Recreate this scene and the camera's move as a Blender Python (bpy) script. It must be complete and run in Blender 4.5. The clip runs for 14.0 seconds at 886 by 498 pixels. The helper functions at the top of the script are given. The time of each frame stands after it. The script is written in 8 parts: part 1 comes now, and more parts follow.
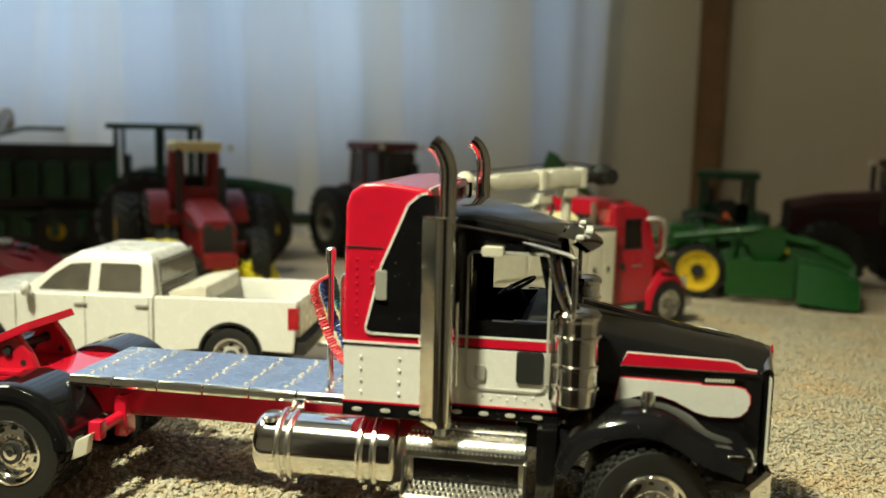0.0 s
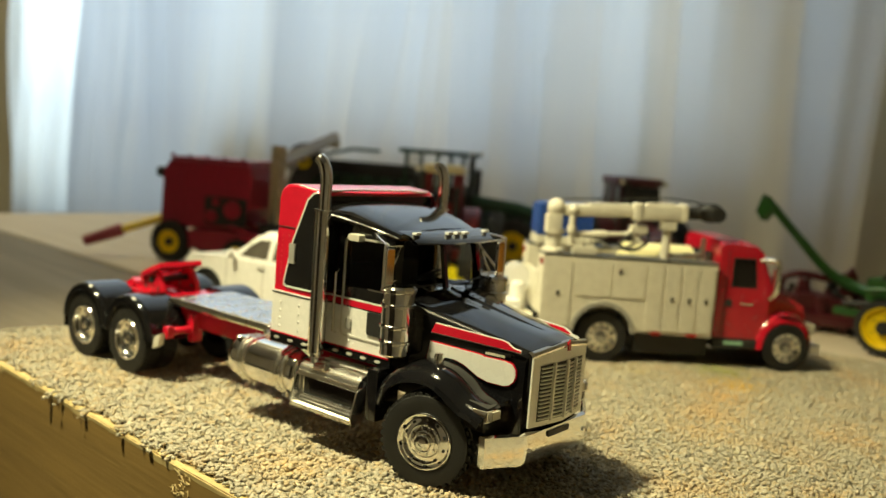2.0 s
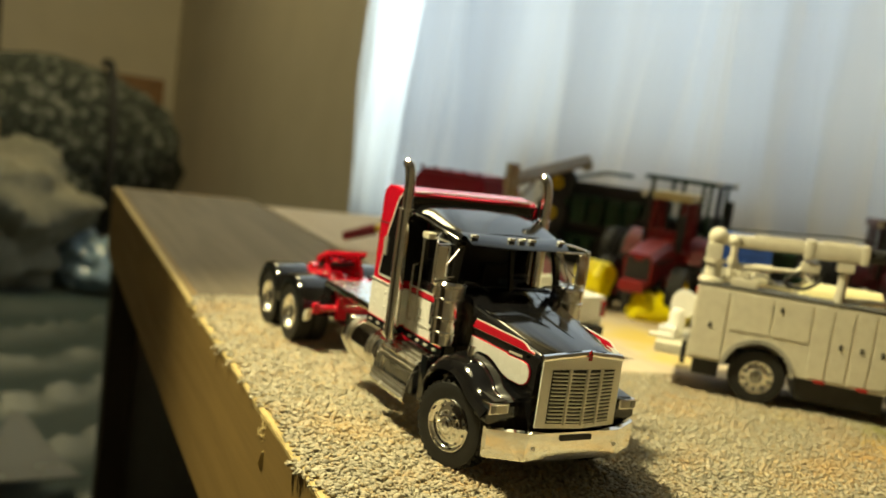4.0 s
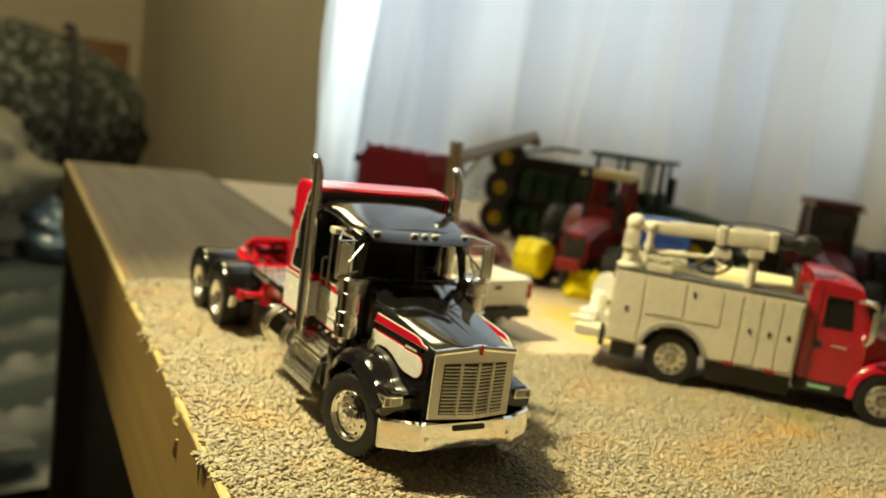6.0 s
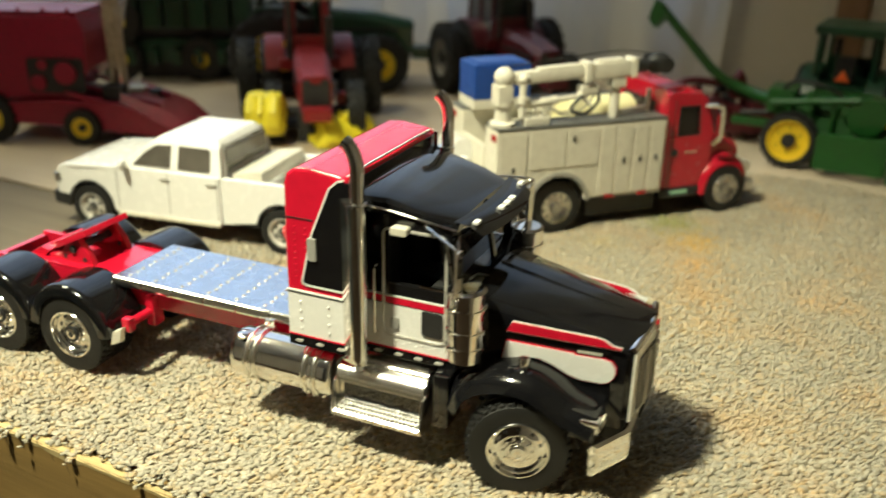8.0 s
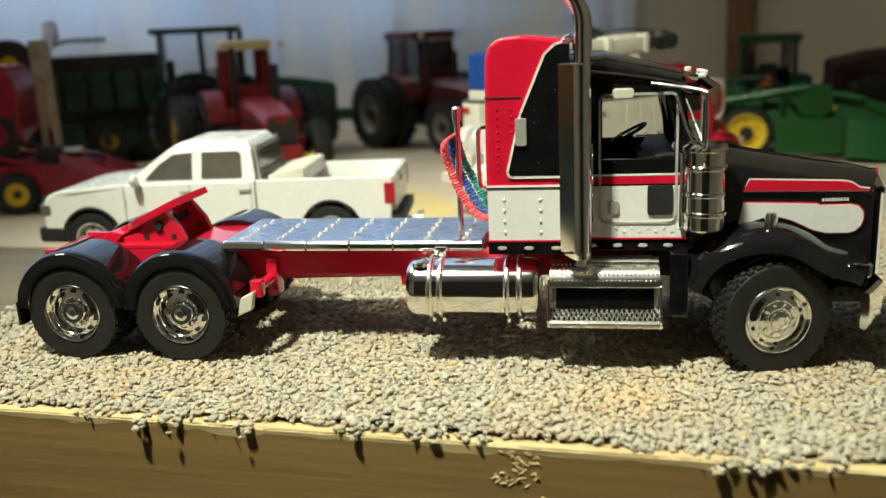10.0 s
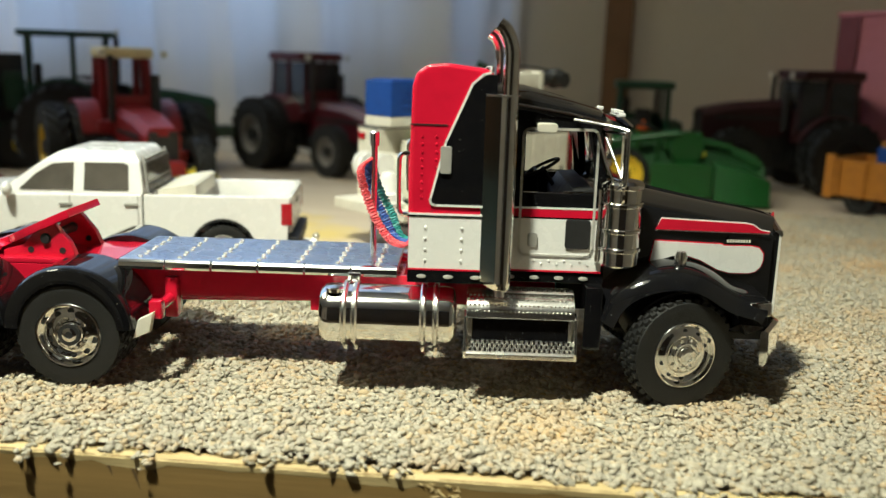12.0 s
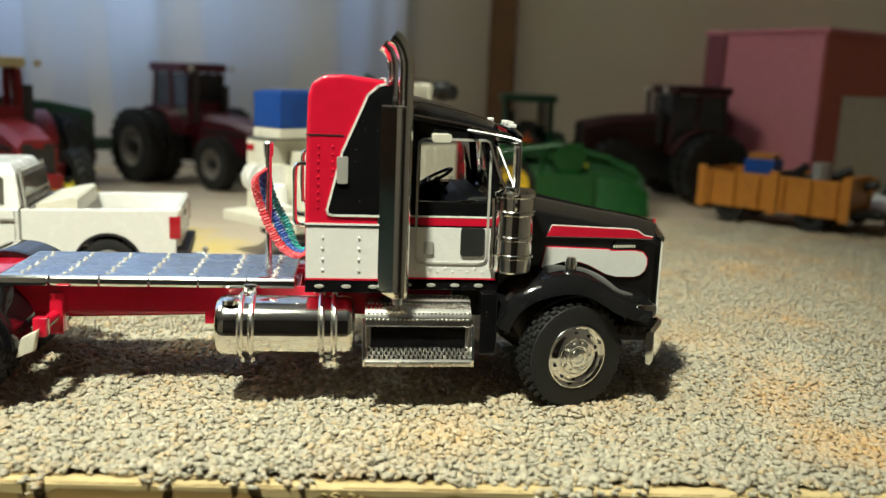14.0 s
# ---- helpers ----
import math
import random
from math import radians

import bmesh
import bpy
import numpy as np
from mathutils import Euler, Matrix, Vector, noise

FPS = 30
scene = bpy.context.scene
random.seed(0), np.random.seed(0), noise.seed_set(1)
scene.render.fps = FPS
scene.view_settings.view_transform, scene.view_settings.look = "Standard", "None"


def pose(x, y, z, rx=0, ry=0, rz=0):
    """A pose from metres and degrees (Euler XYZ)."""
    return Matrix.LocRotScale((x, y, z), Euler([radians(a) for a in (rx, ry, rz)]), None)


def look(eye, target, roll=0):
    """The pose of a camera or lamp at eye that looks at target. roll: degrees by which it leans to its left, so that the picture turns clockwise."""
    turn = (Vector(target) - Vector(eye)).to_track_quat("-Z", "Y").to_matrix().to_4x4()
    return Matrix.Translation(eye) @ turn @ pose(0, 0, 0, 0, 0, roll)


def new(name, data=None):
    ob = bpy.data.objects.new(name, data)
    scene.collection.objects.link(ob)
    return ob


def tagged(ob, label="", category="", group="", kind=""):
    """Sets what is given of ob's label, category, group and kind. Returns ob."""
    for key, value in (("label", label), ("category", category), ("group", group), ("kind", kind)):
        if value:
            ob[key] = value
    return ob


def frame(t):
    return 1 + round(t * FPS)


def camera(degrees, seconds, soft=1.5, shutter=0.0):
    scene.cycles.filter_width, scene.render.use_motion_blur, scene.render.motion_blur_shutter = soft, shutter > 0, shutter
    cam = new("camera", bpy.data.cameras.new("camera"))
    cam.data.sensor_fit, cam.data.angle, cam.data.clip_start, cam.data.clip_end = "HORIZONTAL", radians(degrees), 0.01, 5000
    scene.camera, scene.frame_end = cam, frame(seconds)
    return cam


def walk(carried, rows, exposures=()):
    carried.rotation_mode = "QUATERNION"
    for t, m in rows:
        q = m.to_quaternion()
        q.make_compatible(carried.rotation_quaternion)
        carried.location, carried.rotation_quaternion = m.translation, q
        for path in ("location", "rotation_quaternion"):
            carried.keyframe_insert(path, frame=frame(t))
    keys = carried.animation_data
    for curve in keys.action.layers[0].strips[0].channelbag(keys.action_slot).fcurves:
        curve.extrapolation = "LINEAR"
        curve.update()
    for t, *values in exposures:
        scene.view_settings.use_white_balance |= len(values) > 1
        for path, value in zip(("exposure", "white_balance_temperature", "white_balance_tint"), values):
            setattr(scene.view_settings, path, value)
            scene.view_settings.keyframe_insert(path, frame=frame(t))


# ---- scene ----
# Everything is laid out in metres of the full-size vehicles; the models are 1:64.
S = 1 / 64
cam = camera(53.90, 14.0, soft=1.3, shutter=0.25)
cam.data.dof.use_dof = True
cam.data.dof.focus_distance, cam.data.dof.aperture_fstop = 0.150, 20
PATH = [
    (0, (-0.628, -8.719, 3.797), (-0.969, -6.766, 3.534), 1.33),
    (0.5, (0.453, -9.046, 3.531), (-0.121, -7.142, 3.315), 3.53),
    (1, (2.171, -9.155, 3.571), (1.364, -7.337, 3.363), 4.36),
    (1.5, (4.340, -9.459, 3.813), (3.283, -7.776, 3.585), 4.82),
    (2, (6.141, -8.955, 3.963), (4.914, -7.393, 3.734), 4.47),
    (2.5, (7.136, -8.721, 4.272), (5.698, -7.353, 4.025), 6.28),
    (3, (8.030, -8.159, 4.198), (6.417, -7.007, 3.933), 6.59),
    (3.2, (8.239, -7.977, 4.108), (6.595, -6.868, 3.847), 6.90),
    (5.3, (10.160, -5.273, 4.168), (8.381, -4.393, 3.922), 7.89),
    (5.5, (10.039, -5.432, 4.232), (8.294, -4.483, 3.998), 7.95),
    (6, (9.884, -6.154, 4.724), (8.201, -5.122, 4.402), 7.91),
    (6.5, (8.564, -6.392, 5.961), (7.080, -5.207, 5.332), 6.85),
    (7, (7.419, -7.125, 7.359), (6.254, -5.699, 6.578), 7.97),
    (7.2, (6.566, -7.495, 7.451), (5.525, -5.980, 6.663), 7.55),
    (7.5, (5.084, -7.954, 7.379), (4.176, -6.351, 6.600), 5.04),
    (8, (2.227, -8.703, 6.150), (1.511, -7.004, 5.376), 1.07),
    (8.5, (0.061, -9.386, 5.319), (-0.488, -7.620, 4.557), -0.56),
    (8.7, (-0.353, -9.518, 4.752), (-0.850, -7.712, 4.048), -2.04),
    (10.8, (-2.103, -9.732, 3.331), (-2.286, -7.793, 2.873), -0.32),
    (11, (-2.164, -9.732, 3.331), (-2.287, -7.788, 2.880), 0.32),
    (11.5, (-2.261, -9.691, 3.377), (-2.357, -7.742, 2.939), 1.01),
    (12, (-2.348, -9.637, 3.377), (-2.385, -7.683, 2.953), 1.70),
    (12.5, (-2.409, -9.615, 3.415), (-2.396, -7.659, 2.998), 1.95),
    (13, (-2.427, -9.646, 3.430), (-2.387, -7.688, 3.021), 2.01),
    (13.5, (-2.425, -9.712, 3.380), (-2.293, -7.757, 2.982), 2.03),
    (14, (-2.456, -9.742, 3.357), (-2.235, -7.792, 2.970), 2.23),
]
EXPOSURES = [(0.0, -0.05, 5700, -2), (1.5, 0.1, 6500, -4), (3.0, 0.07, 7050, -4), (5.5, 0.17, 7450, -3), (7.2, 0.25, 6500, 2), (8.5, 0.1, 5400, 1), (11.0, 0.0, 5150, 5), (14.0, 0.0, 5150, 5)]
walk(cam, [(t, look(Vector(eye) * S, Vector(aim) * S, roll)) for t, eye, aim, roll in PATH], EXPOSURES)

# ---- light ----
world = bpy.data.worlds.new("world")
scene.world = world
world.use_nodes = True
wn, wl = world.node_tree.nodes, world.node_tree.links
sky = wn.new("ShaderNodeTexSky")
sky.sky_type, sky.sun_disc = "NISHITA", False
sky.sun_elevation, sky.sun_rotation = radians(35), radians(150)
wl.new(sky.outputs[0], wn["Background"].inputs[0])
wn["Background"].inputs[1].default_value = 0.1


def lamp(name, kind, energy, colour, at, aim, **more):
    data = bpy.data.lights.new(name, kind)
    data.energy, data.color = energy, colour
    if kind == "SPOT":
        data.spot_size, data.spot_blend, data.shadow_soft_size = radians(more["cone"]), more["blend"], more["size"]
    elif kind == "POINT":
        data.shadow_soft_size = 0.012
    elif kind == "AREA":
        data.shape, data.size, data.size_y = "RECTANGLE", more["wide"], more["tall"]
    ob = new(name, data)
    ob.matrix_world = look(Vector(at) * S, Vector(aim) * S)
    return ob


# The shaded desk lamp over the shelf, and daylight at the curtained window.
lamp("desk_lamp_light", "SPOT", 18.6, (1.0, 0.86, 0.55), (-9.5, -11.0, 26.5), (-3.0, 2.3, 0.0), cone=45, blend=1.0, size=0.02)
lamp("window_daylight", "AREA", 10.0, (0.73, 0.84, 1.0), (-49.0, 31.5, 36.0), (-49.0, 12.0, 36.0), wide=1.28, tall=1.1)
# no ceiling lamp is known: warm area light added to fill the room
lamp("room_fill_light", "AREA", 17.0, (1.0, 0.84, 0.52), (-84.0, 3.0, 102.0), (-84.0, 3.1, 0.0), wide=0.5, tall=0.5)

# second light added inside the shade to brighten walls and reflections
lamp("shade_fill_glow", "POINT", 0.4, (1.0, 0.86, 0.58), (-9.83, -11.65, 27.8), (-2.5, 2.6, 0.0))

# ---- materials ----
def material(name, colour, rough=0.5, metal=0.0, vary=0.12, grain=6.0, bump=0.0, coat=0.0, dirt=None, fine=60.0, dust=0.0, streak=False):
    """A surface with broad and fine variation; grain and fine are marks per full-size metre."""
    m = bpy.data.materials.new(name)
    m.use_nodes = True
    n, l = m.node_tree.nodes, m.node_tree.links
    b = n["Principled BSDF"]
    b.inputs["Roughness"].default_value, b.inputs["Metallic"].default_value = rough, metal
    b.inputs["Coat Weight"].default_value, b.inputs["Coat Roughness"].default_value = coat, 0.06
    at = n.new("ShaderNodeTexCoord")
    broad, small = n.new("ShaderNodeTexNoise"), n.new("ShaderNodeTexNoise")
    broad.inputs["Scale"].default_value, broad.inputs["Detail"].default_value = grain / S, 5
    small.inputs["Scale"].default_value, small.inputs["Detail"].default_value = fine / S, 3
    where = at.outputs["Object"]
    if streak:
        # wood grain runs along x
        along = n.new("ShaderNodeMapping")
        along.inputs["Scale"].default_value = (0.05, 1.0, 1.0)
        l.new(where, along.inputs["Vector"])
        where = along.outputs[0]
        broad.inputs["Distortion"].default_value = 0.6
    for tex in (broad, small):
        l.new(where, tex.inputs["Vector"])
    mix = n.new("ShaderNodeMix")
    mix.data_type, mix.blend_type = "RGBA", "MIX"
    low = dirt or tuple(c * (1 - vary) for c in colour)
    mix.inputs[6].default_value, mix.inputs[7].default_value = (*colour, 1), (*low, 1)
    ramp = n.new("ShaderNodeMapRange")
    ramp.inputs[1].default_value, ramp.inputs[2].default_value = 0.42, 0.72
    ramp.inputs[4].default_value = 0.45 if dirt else 1.0
    l.new(broad.outputs[0], ramp.inputs[0])
    l.new(ramp.outputs[0], mix.inputs[0])
    last = mix.outputs[2]
    hsv = n.new("ShaderNodeHueSaturation")
    val = n.new("ShaderNodeMapRange")
    val.inputs[3].default_value, val.inputs[4].default_value = 1 - vary * 0.6, 1 + vary * 0.6
    l.new(small.outputs[0], val.inputs[0])
    l.new(val.outputs[0], hsv.inputs["Value"])
    l.new(last, hsv.inputs["Color"])
    l.new(hsv.outputs[0], b.inputs["Base Color"])
    rr = n.new("ShaderNodeMapRange")
    rr.inputs[3].default_value, rr.inputs[4].default_value = rough * 0.8, min(1, rough * 1.25 + 0.02)
    l.new(broad.outputs[0], rr.inputs[0])
    l.new(rr.outputs[0], b.inputs["Roughness"])
    if bump:
        bp = n.new("ShaderNodeBump")
        bp.inputs["Strength"].default_value, bp.inputs["Distance"].default_value = bump, 0.02 * S
        l.new(small.outputs[0], bp.inputs["Height"])
        l.new(bp.outputs[0], b.inputs["Normal"])
    if dust:
        # settled specks and short scratches
        cell, scratch, stretch = n.new("ShaderNodeTexVoronoi"), n.new("ShaderNodeTexVoronoi"), n.new("ShaderNodeMapping")
        cell.inputs["Scale"].default_value, scratch.inputs["Scale"].default_value = 24 / S, 5 / S
        stretch.inputs["Scale"].default_value, stretch.inputs["Rotation"].default_value = (1.0, 0.6, 0.12), (0.4, 0.7, 0.3)
        l.new(at.outputs["Object"], cell.inputs["Vector"]), l.new(at.outputs["Object"], stretch.inputs["Vector"]), l.new(stretch.outputs[0], scratch.inputs["Vector"])
        total = None
        speck = n.new("ShaderNodeTexVoronoi")
        speck.inputs["Scale"].default_value = 55 / S
        l.new(at.outputs["Object"], speck.inputs["Vector"])
        for tex, edge, share in ((cell, 0.14, 0.86), (speck, 0.2, 0.93), (scratch, 0.045, 0.56)):
            near, keep, both = n.new("ShaderNodeMapRange"), n.new("ShaderNodeMath"), n.new("ShaderNodeMath")
            near.inputs[1].default_value, near.inputs[2].default_value, near.inputs[3].default_value, near.inputs[4].default_value = edge * 0.4, edge, dust, 0.0
            pick = n.new("ShaderNodeSeparateColor")
            l.new(tex.outputs["Distance"], near.inputs[0]), l.new(tex.outputs["Color"], pick.inputs[0])
            keep.operation, keep.inputs[1].default_value = "GREATER_THAN", share
            l.new(pick.outputs[0], keep.inputs[0])
            both.operation = "MULTIPLY"
            l.new(near.outputs[0], both.inputs[0]), l.new(keep.outputs[0], both.inputs[1])
            if total is None:
                total = both.outputs[0]
            else:
                most = n.new("ShaderNodeMath")
                most.operation = "MAXIMUM"
                l.new(total, most.inputs[0]), l.new(both.outputs[0], most.inputs[1])
                total = most.outputs[0]
        spot = n.new("ShaderNodeMix")
        spot.data_type = "RGBA"
        spot.inputs[7].default_value = (0.45, 0.43, 0.38, 1)
        l.new(total, spot.inputs[0]), l.new(hsv.outputs[0], spot.inputs[6]), l.new(spot.outputs[2], b.inputs["Base Color"])
    return m


BLACK = material("gloss_black_paint", (0.005, 0.005, 0.006), 0.07, coat=0.5, vary=0.3, dirt=(0.012, 0.011, 0.010), dust=0.4)
RED = material("gloss_red_paint", (0.56, 0.006, 0.03), 0.2, coat=1.0, vary=0.08)
RED_DULL = material("dull_red_paint", (0.25, 0.010, 0.032), 0.35, vary=0.25, dirt=(0.15, 0.014, 0.026))
ROSE = material("rose_red_siding", (0.52, 0.17, 0.20), 0.5, vary=0.1)
WHITE = material("gloss_white_paint", (0.78, 0.77, 0.74), 0.25, coat=0.4, vary=0.04)
CREAM = material("off_white_plastic", (0.63, 0.60, 0.50), 0.42, vary=0.08, dirt=(0.5, 0.46, 0.38))
CHROME = material("chrome_plating", (0.92, 0.90, 0.86), 0.08, 1.0, vary=0.05, dirt=(0.7, 0.67, 0.62), dust=0.7)
SILVER = material("silver_paint", (0.62, 0.60, 0.55), 0.3, 0.35, vary=0.08, coat=0.3)
BRIGHT = material("brushed_chrome", (0.90, 0.89, 0.86), 0.2, 1.0, vary=0.05)
TREAD = material("bright_tread_metal", (0.84, 0.82, 0.77), 0.24, 1.0, vary=0.06)
# near black for unseen walls, so chrome and gloss paint reflect dark
DARK_WALL = material("dark_unseen_wall", (0.055, 0.038, 0.026), 0.6, vary=0.3, grain=0.2)
PALE_SILVER = material("pale_silver_paint", (0.82, 0.80, 0.73), 0.28, 0.15, vary=0.06, coat=0.3)
POLISHED = material("polished_wheel_chrome", (0.92, 0.91, 0.88), 0.07, 1.0, vary=0.05)
SATIN = material("satin_metal", (0.60, 0.60, 0.60), 0.3, 1.0, vary=0.1)
TYRE = material("tyre_rubber", (0.0065, 0.0064, 0.006), 0.6, vary=0.3, dirt=(0.014, 0.013, 0.011), bump=0.3)
DARK = material("dark_plastic", (0.018, 0.018, 0.018), 0.5, vary=0.3)
GREY = material("grey_plastic", (0.32, 0.31, 0.28), 0.45, vary=0.1)
GREEN = material("green_paint", (0.014, 0.082, 0.012), 0.34, coat=0.25, vary=0.3, dirt=(0.012, 0.05, 0.012))
YELLOW = material("yellow_paint", (0.80, 0.56, 0.01), 0.35, coat=0.2, vary=0.1)
LEMON = material("lemon_yellow_plastic", (0.86, 0.74, 0.02), 0.4, vary=0.08)
ORANGE = material("orange_paint", (0.50, 0.20, 0.015), 0.45, vary=0.2, dirt=(0.30, 0.12, 0.02))
BLUE = material("blue_plastic", (0.02, 0.085, 0.38), 0.4, vary=0.1)
LENS_RED = material("red_lens", (0.36, 0.010, 0.016), 0.2, coat=0.5)
PLATE_BLUE = material("polished_tread_plate", (0.74, 0.79, 0.87), 0.26, 1.0, vary=0.08)
PINE = material("pale_pine_board", (0.25, 0.16, 0.05), 0.55, streak=True, vary=0.3, grain=2.5, fine=14, bump=0.25, dirt=(0.14, 0.09, 0.028))
# torn wood, made paler still for lamplight on the board's edge
LIT_CUT_PINE = material("lit_fresh_cut_pine", (0.58, 0.46, 0.22), 0.6, streak=True, vary=0.3, grain=4.0, fine=20, bump=0.4, dirt=(0.36, 0.25, 0.09))
PLY = material("bare_plywood", (0.50, 0.42, 0.31), 0.7, streak=True, vary=0.14, grain=1.5, fine=10, bump=0.2, dirt=(0.40, 0.32, 0.225))


def blot_on(m, spots):
    """Ragged patches of colour mixed into a surface: (x, y, radius, colour, strength) in full-size metres."""
    n, l = m.node_tree.nodes, m.node_tree.links
    base = n["Principled BSDF"].inputs["Base Color"]
    last = base.links[0].from_socket
    at, rag = n.new("ShaderNodeTexCoord"), n.new("ShaderNodeTexNoise")
    rag.inputs["Scale"].default_value, rag.inputs["Detail"].default_value = 1.4 / S, 5
    l.new(at.outputs["Object"], rag.inputs["Vector"])
    for x, y, r, c, k in spots:
        away, wob, fade, mix = n.new("ShaderNodeVectorMath"), n.new("ShaderNodeMath"), n.new("ShaderNodeMapRange"), n.new("ShaderNodeMix")
        away.operation, away.inputs[1].default_value = "DISTANCE", (x * S, y * S, -0.1 * S)
        l.new(at.outputs["Object"], away.inputs[0])
        wob.operation, wob.inputs[1].default_value = "MULTIPLY_ADD", 1.5 * r * S
        l.new(rag.outputs[0], wob.inputs[0]), l.new(away.outputs["Value"], wob.inputs[2])
        fade.inputs[1].default_value, fade.inputs[2].default_value, fade.inputs[3].default_value, fade.inputs[4].default_value = 1.1 * r * S, 2.0 * r * S, k, 0.0
        mix.data_type = "RGBA"
        mix.inputs[7].default_value = (*c, 1)
        l.new(wob.outputs[0], fade.inputs[0]), l.new(fade.outputs[0], mix.inputs[0]), l.new(last, mix.inputs[6])
        last = mix.outputs[2]
    l.new(last, base)


blot_on(PLY, ((-7.4, 7.9, 1.5, (0.56, 0.41, 0.06), 0.85), (-5.6, 7.2, 0.8, (0.58, 0.44, 0.10), 0.8), (-9.4, 9.9, 1.0, (0.52, 0.38, 0.12), 0.5)))
GREY_BOARD = material("weathered_grey_brown_board", (0.165, 0.135, 0.09), 0.75, streak=True, vary=0.25, grain=1.6, fine=12, bump=0.3, dirt=(0.10, 0.08, 0.055))
# brown for the edge notches and the grain shadows painted with them
SHADE_STREAK = material("shade_streak_brown", (0.10, 0.062, 0.024), 0.7, vary=0.3)
WALL = material("beige_wall_paint", (0.63, 0.57, 0.45), 0.8, vary=0.05, grain=0.15, fine=8, bump=0.15)
BROWN = material("brown_wood_trim", (0.20, 0.105, 0.045), 0.55, vary=0.3, grain=0.5, fine=6)
CEIL = material("white_ceiling", (0.75, 0.73, 0.68), 0.9, vary=0.04, grain=0.1)
FLOOR = material("brown_floor", (0.16, 0.11, 0.07), 0.6, vary=0.3, grain=0.1)
BEDDING = material("teal_grey_bed_cover", (0.028, 0.043, 0.041), 0.45, vary=0.5, grain=0.12, fine=3, dirt=(0.014, 0.024, 0.024))
# timber kept near black to carry the shade under the shelf
SHADE_TIMBER = material("shade_dark_timber", (0.022, 0.015, 0.009), 0.6, vary=0.3)


def glass(name, tint, rough=0.02):
    m = bpy.data.materials.new(name)
    m.use_nodes = True
    b = m.node_tree.nodes["Principled BSDF"]
    b.inputs["Base Color"].default_value = (*tint, 1)
    b.inputs["Roughness"].default_value, b.inputs["Transmission Weight"].default_value, b.inputs["IOR"].default_value = rough, 1.0, 1.05
    return m


GLASS = glass("clear_plastic_glazing", (0.93, 0.93, 0.92))
TINT = material("smoked_glazing", (0.03, 0.028, 0.026), 0.12, coat=0.4)


def cloth_material(name, diffuse, through_light):
    m = bpy.data.materials.new(name)
    m.use_nodes = True
    n, l = m.node_tree.nodes, m.node_tree.links
    n.clear()
    out, add = n.new("ShaderNodeOutputMaterial"), n.new("ShaderNodeAddShader")
    d, t = n.new("ShaderNodeBsdfDiffuse"), n.new("ShaderNodeBsdfTranslucent")
    at, tex = n.new("ShaderNodeTexCoord"), n.new("ShaderNodeTexNoise")
    tex.inputs["Scale"].default_value, tex.inputs["Detail"].default_value = 14, 4
    l.new(at.outputs["Object"], tex.inputs["Vector"])
    # vertical streaks mix the folds' light and shade into the cloth colours
    fold_shade, fall = n.new("ShaderNodeTexNoise"), n.new("ShaderNodeMapping")
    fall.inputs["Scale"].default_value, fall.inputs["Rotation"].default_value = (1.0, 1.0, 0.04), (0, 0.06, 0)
    fold_shade.inputs["Scale"].default_value, fold_shade.inputs["Detail"].default_value, fold_shade.inputs["Roughness"].default_value = 0.11 / S, 2, 0.5
    l.new(at.outputs["Object"], fall.inputs["Vector"]), l.new(fall.outputs[0], fold_shade.inputs["Vector"])
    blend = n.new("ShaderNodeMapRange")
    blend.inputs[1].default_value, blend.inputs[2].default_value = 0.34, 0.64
    l.new(fold_shade.outputs[0], blend.inputs[0])
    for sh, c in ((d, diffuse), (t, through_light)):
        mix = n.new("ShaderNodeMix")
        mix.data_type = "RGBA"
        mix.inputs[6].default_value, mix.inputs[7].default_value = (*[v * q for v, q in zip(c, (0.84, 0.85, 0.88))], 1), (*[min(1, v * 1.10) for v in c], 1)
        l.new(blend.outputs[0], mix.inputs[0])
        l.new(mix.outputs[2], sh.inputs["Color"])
    l.new(d.outputs[0], add.inputs[0]), l.new(t.outputs[0], add.inputs[1]), l.new(add.outputs[0], out.inputs["Surface"])
    return m


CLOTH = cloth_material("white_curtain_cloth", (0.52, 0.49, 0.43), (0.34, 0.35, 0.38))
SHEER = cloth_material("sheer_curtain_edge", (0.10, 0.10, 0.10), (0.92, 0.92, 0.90))


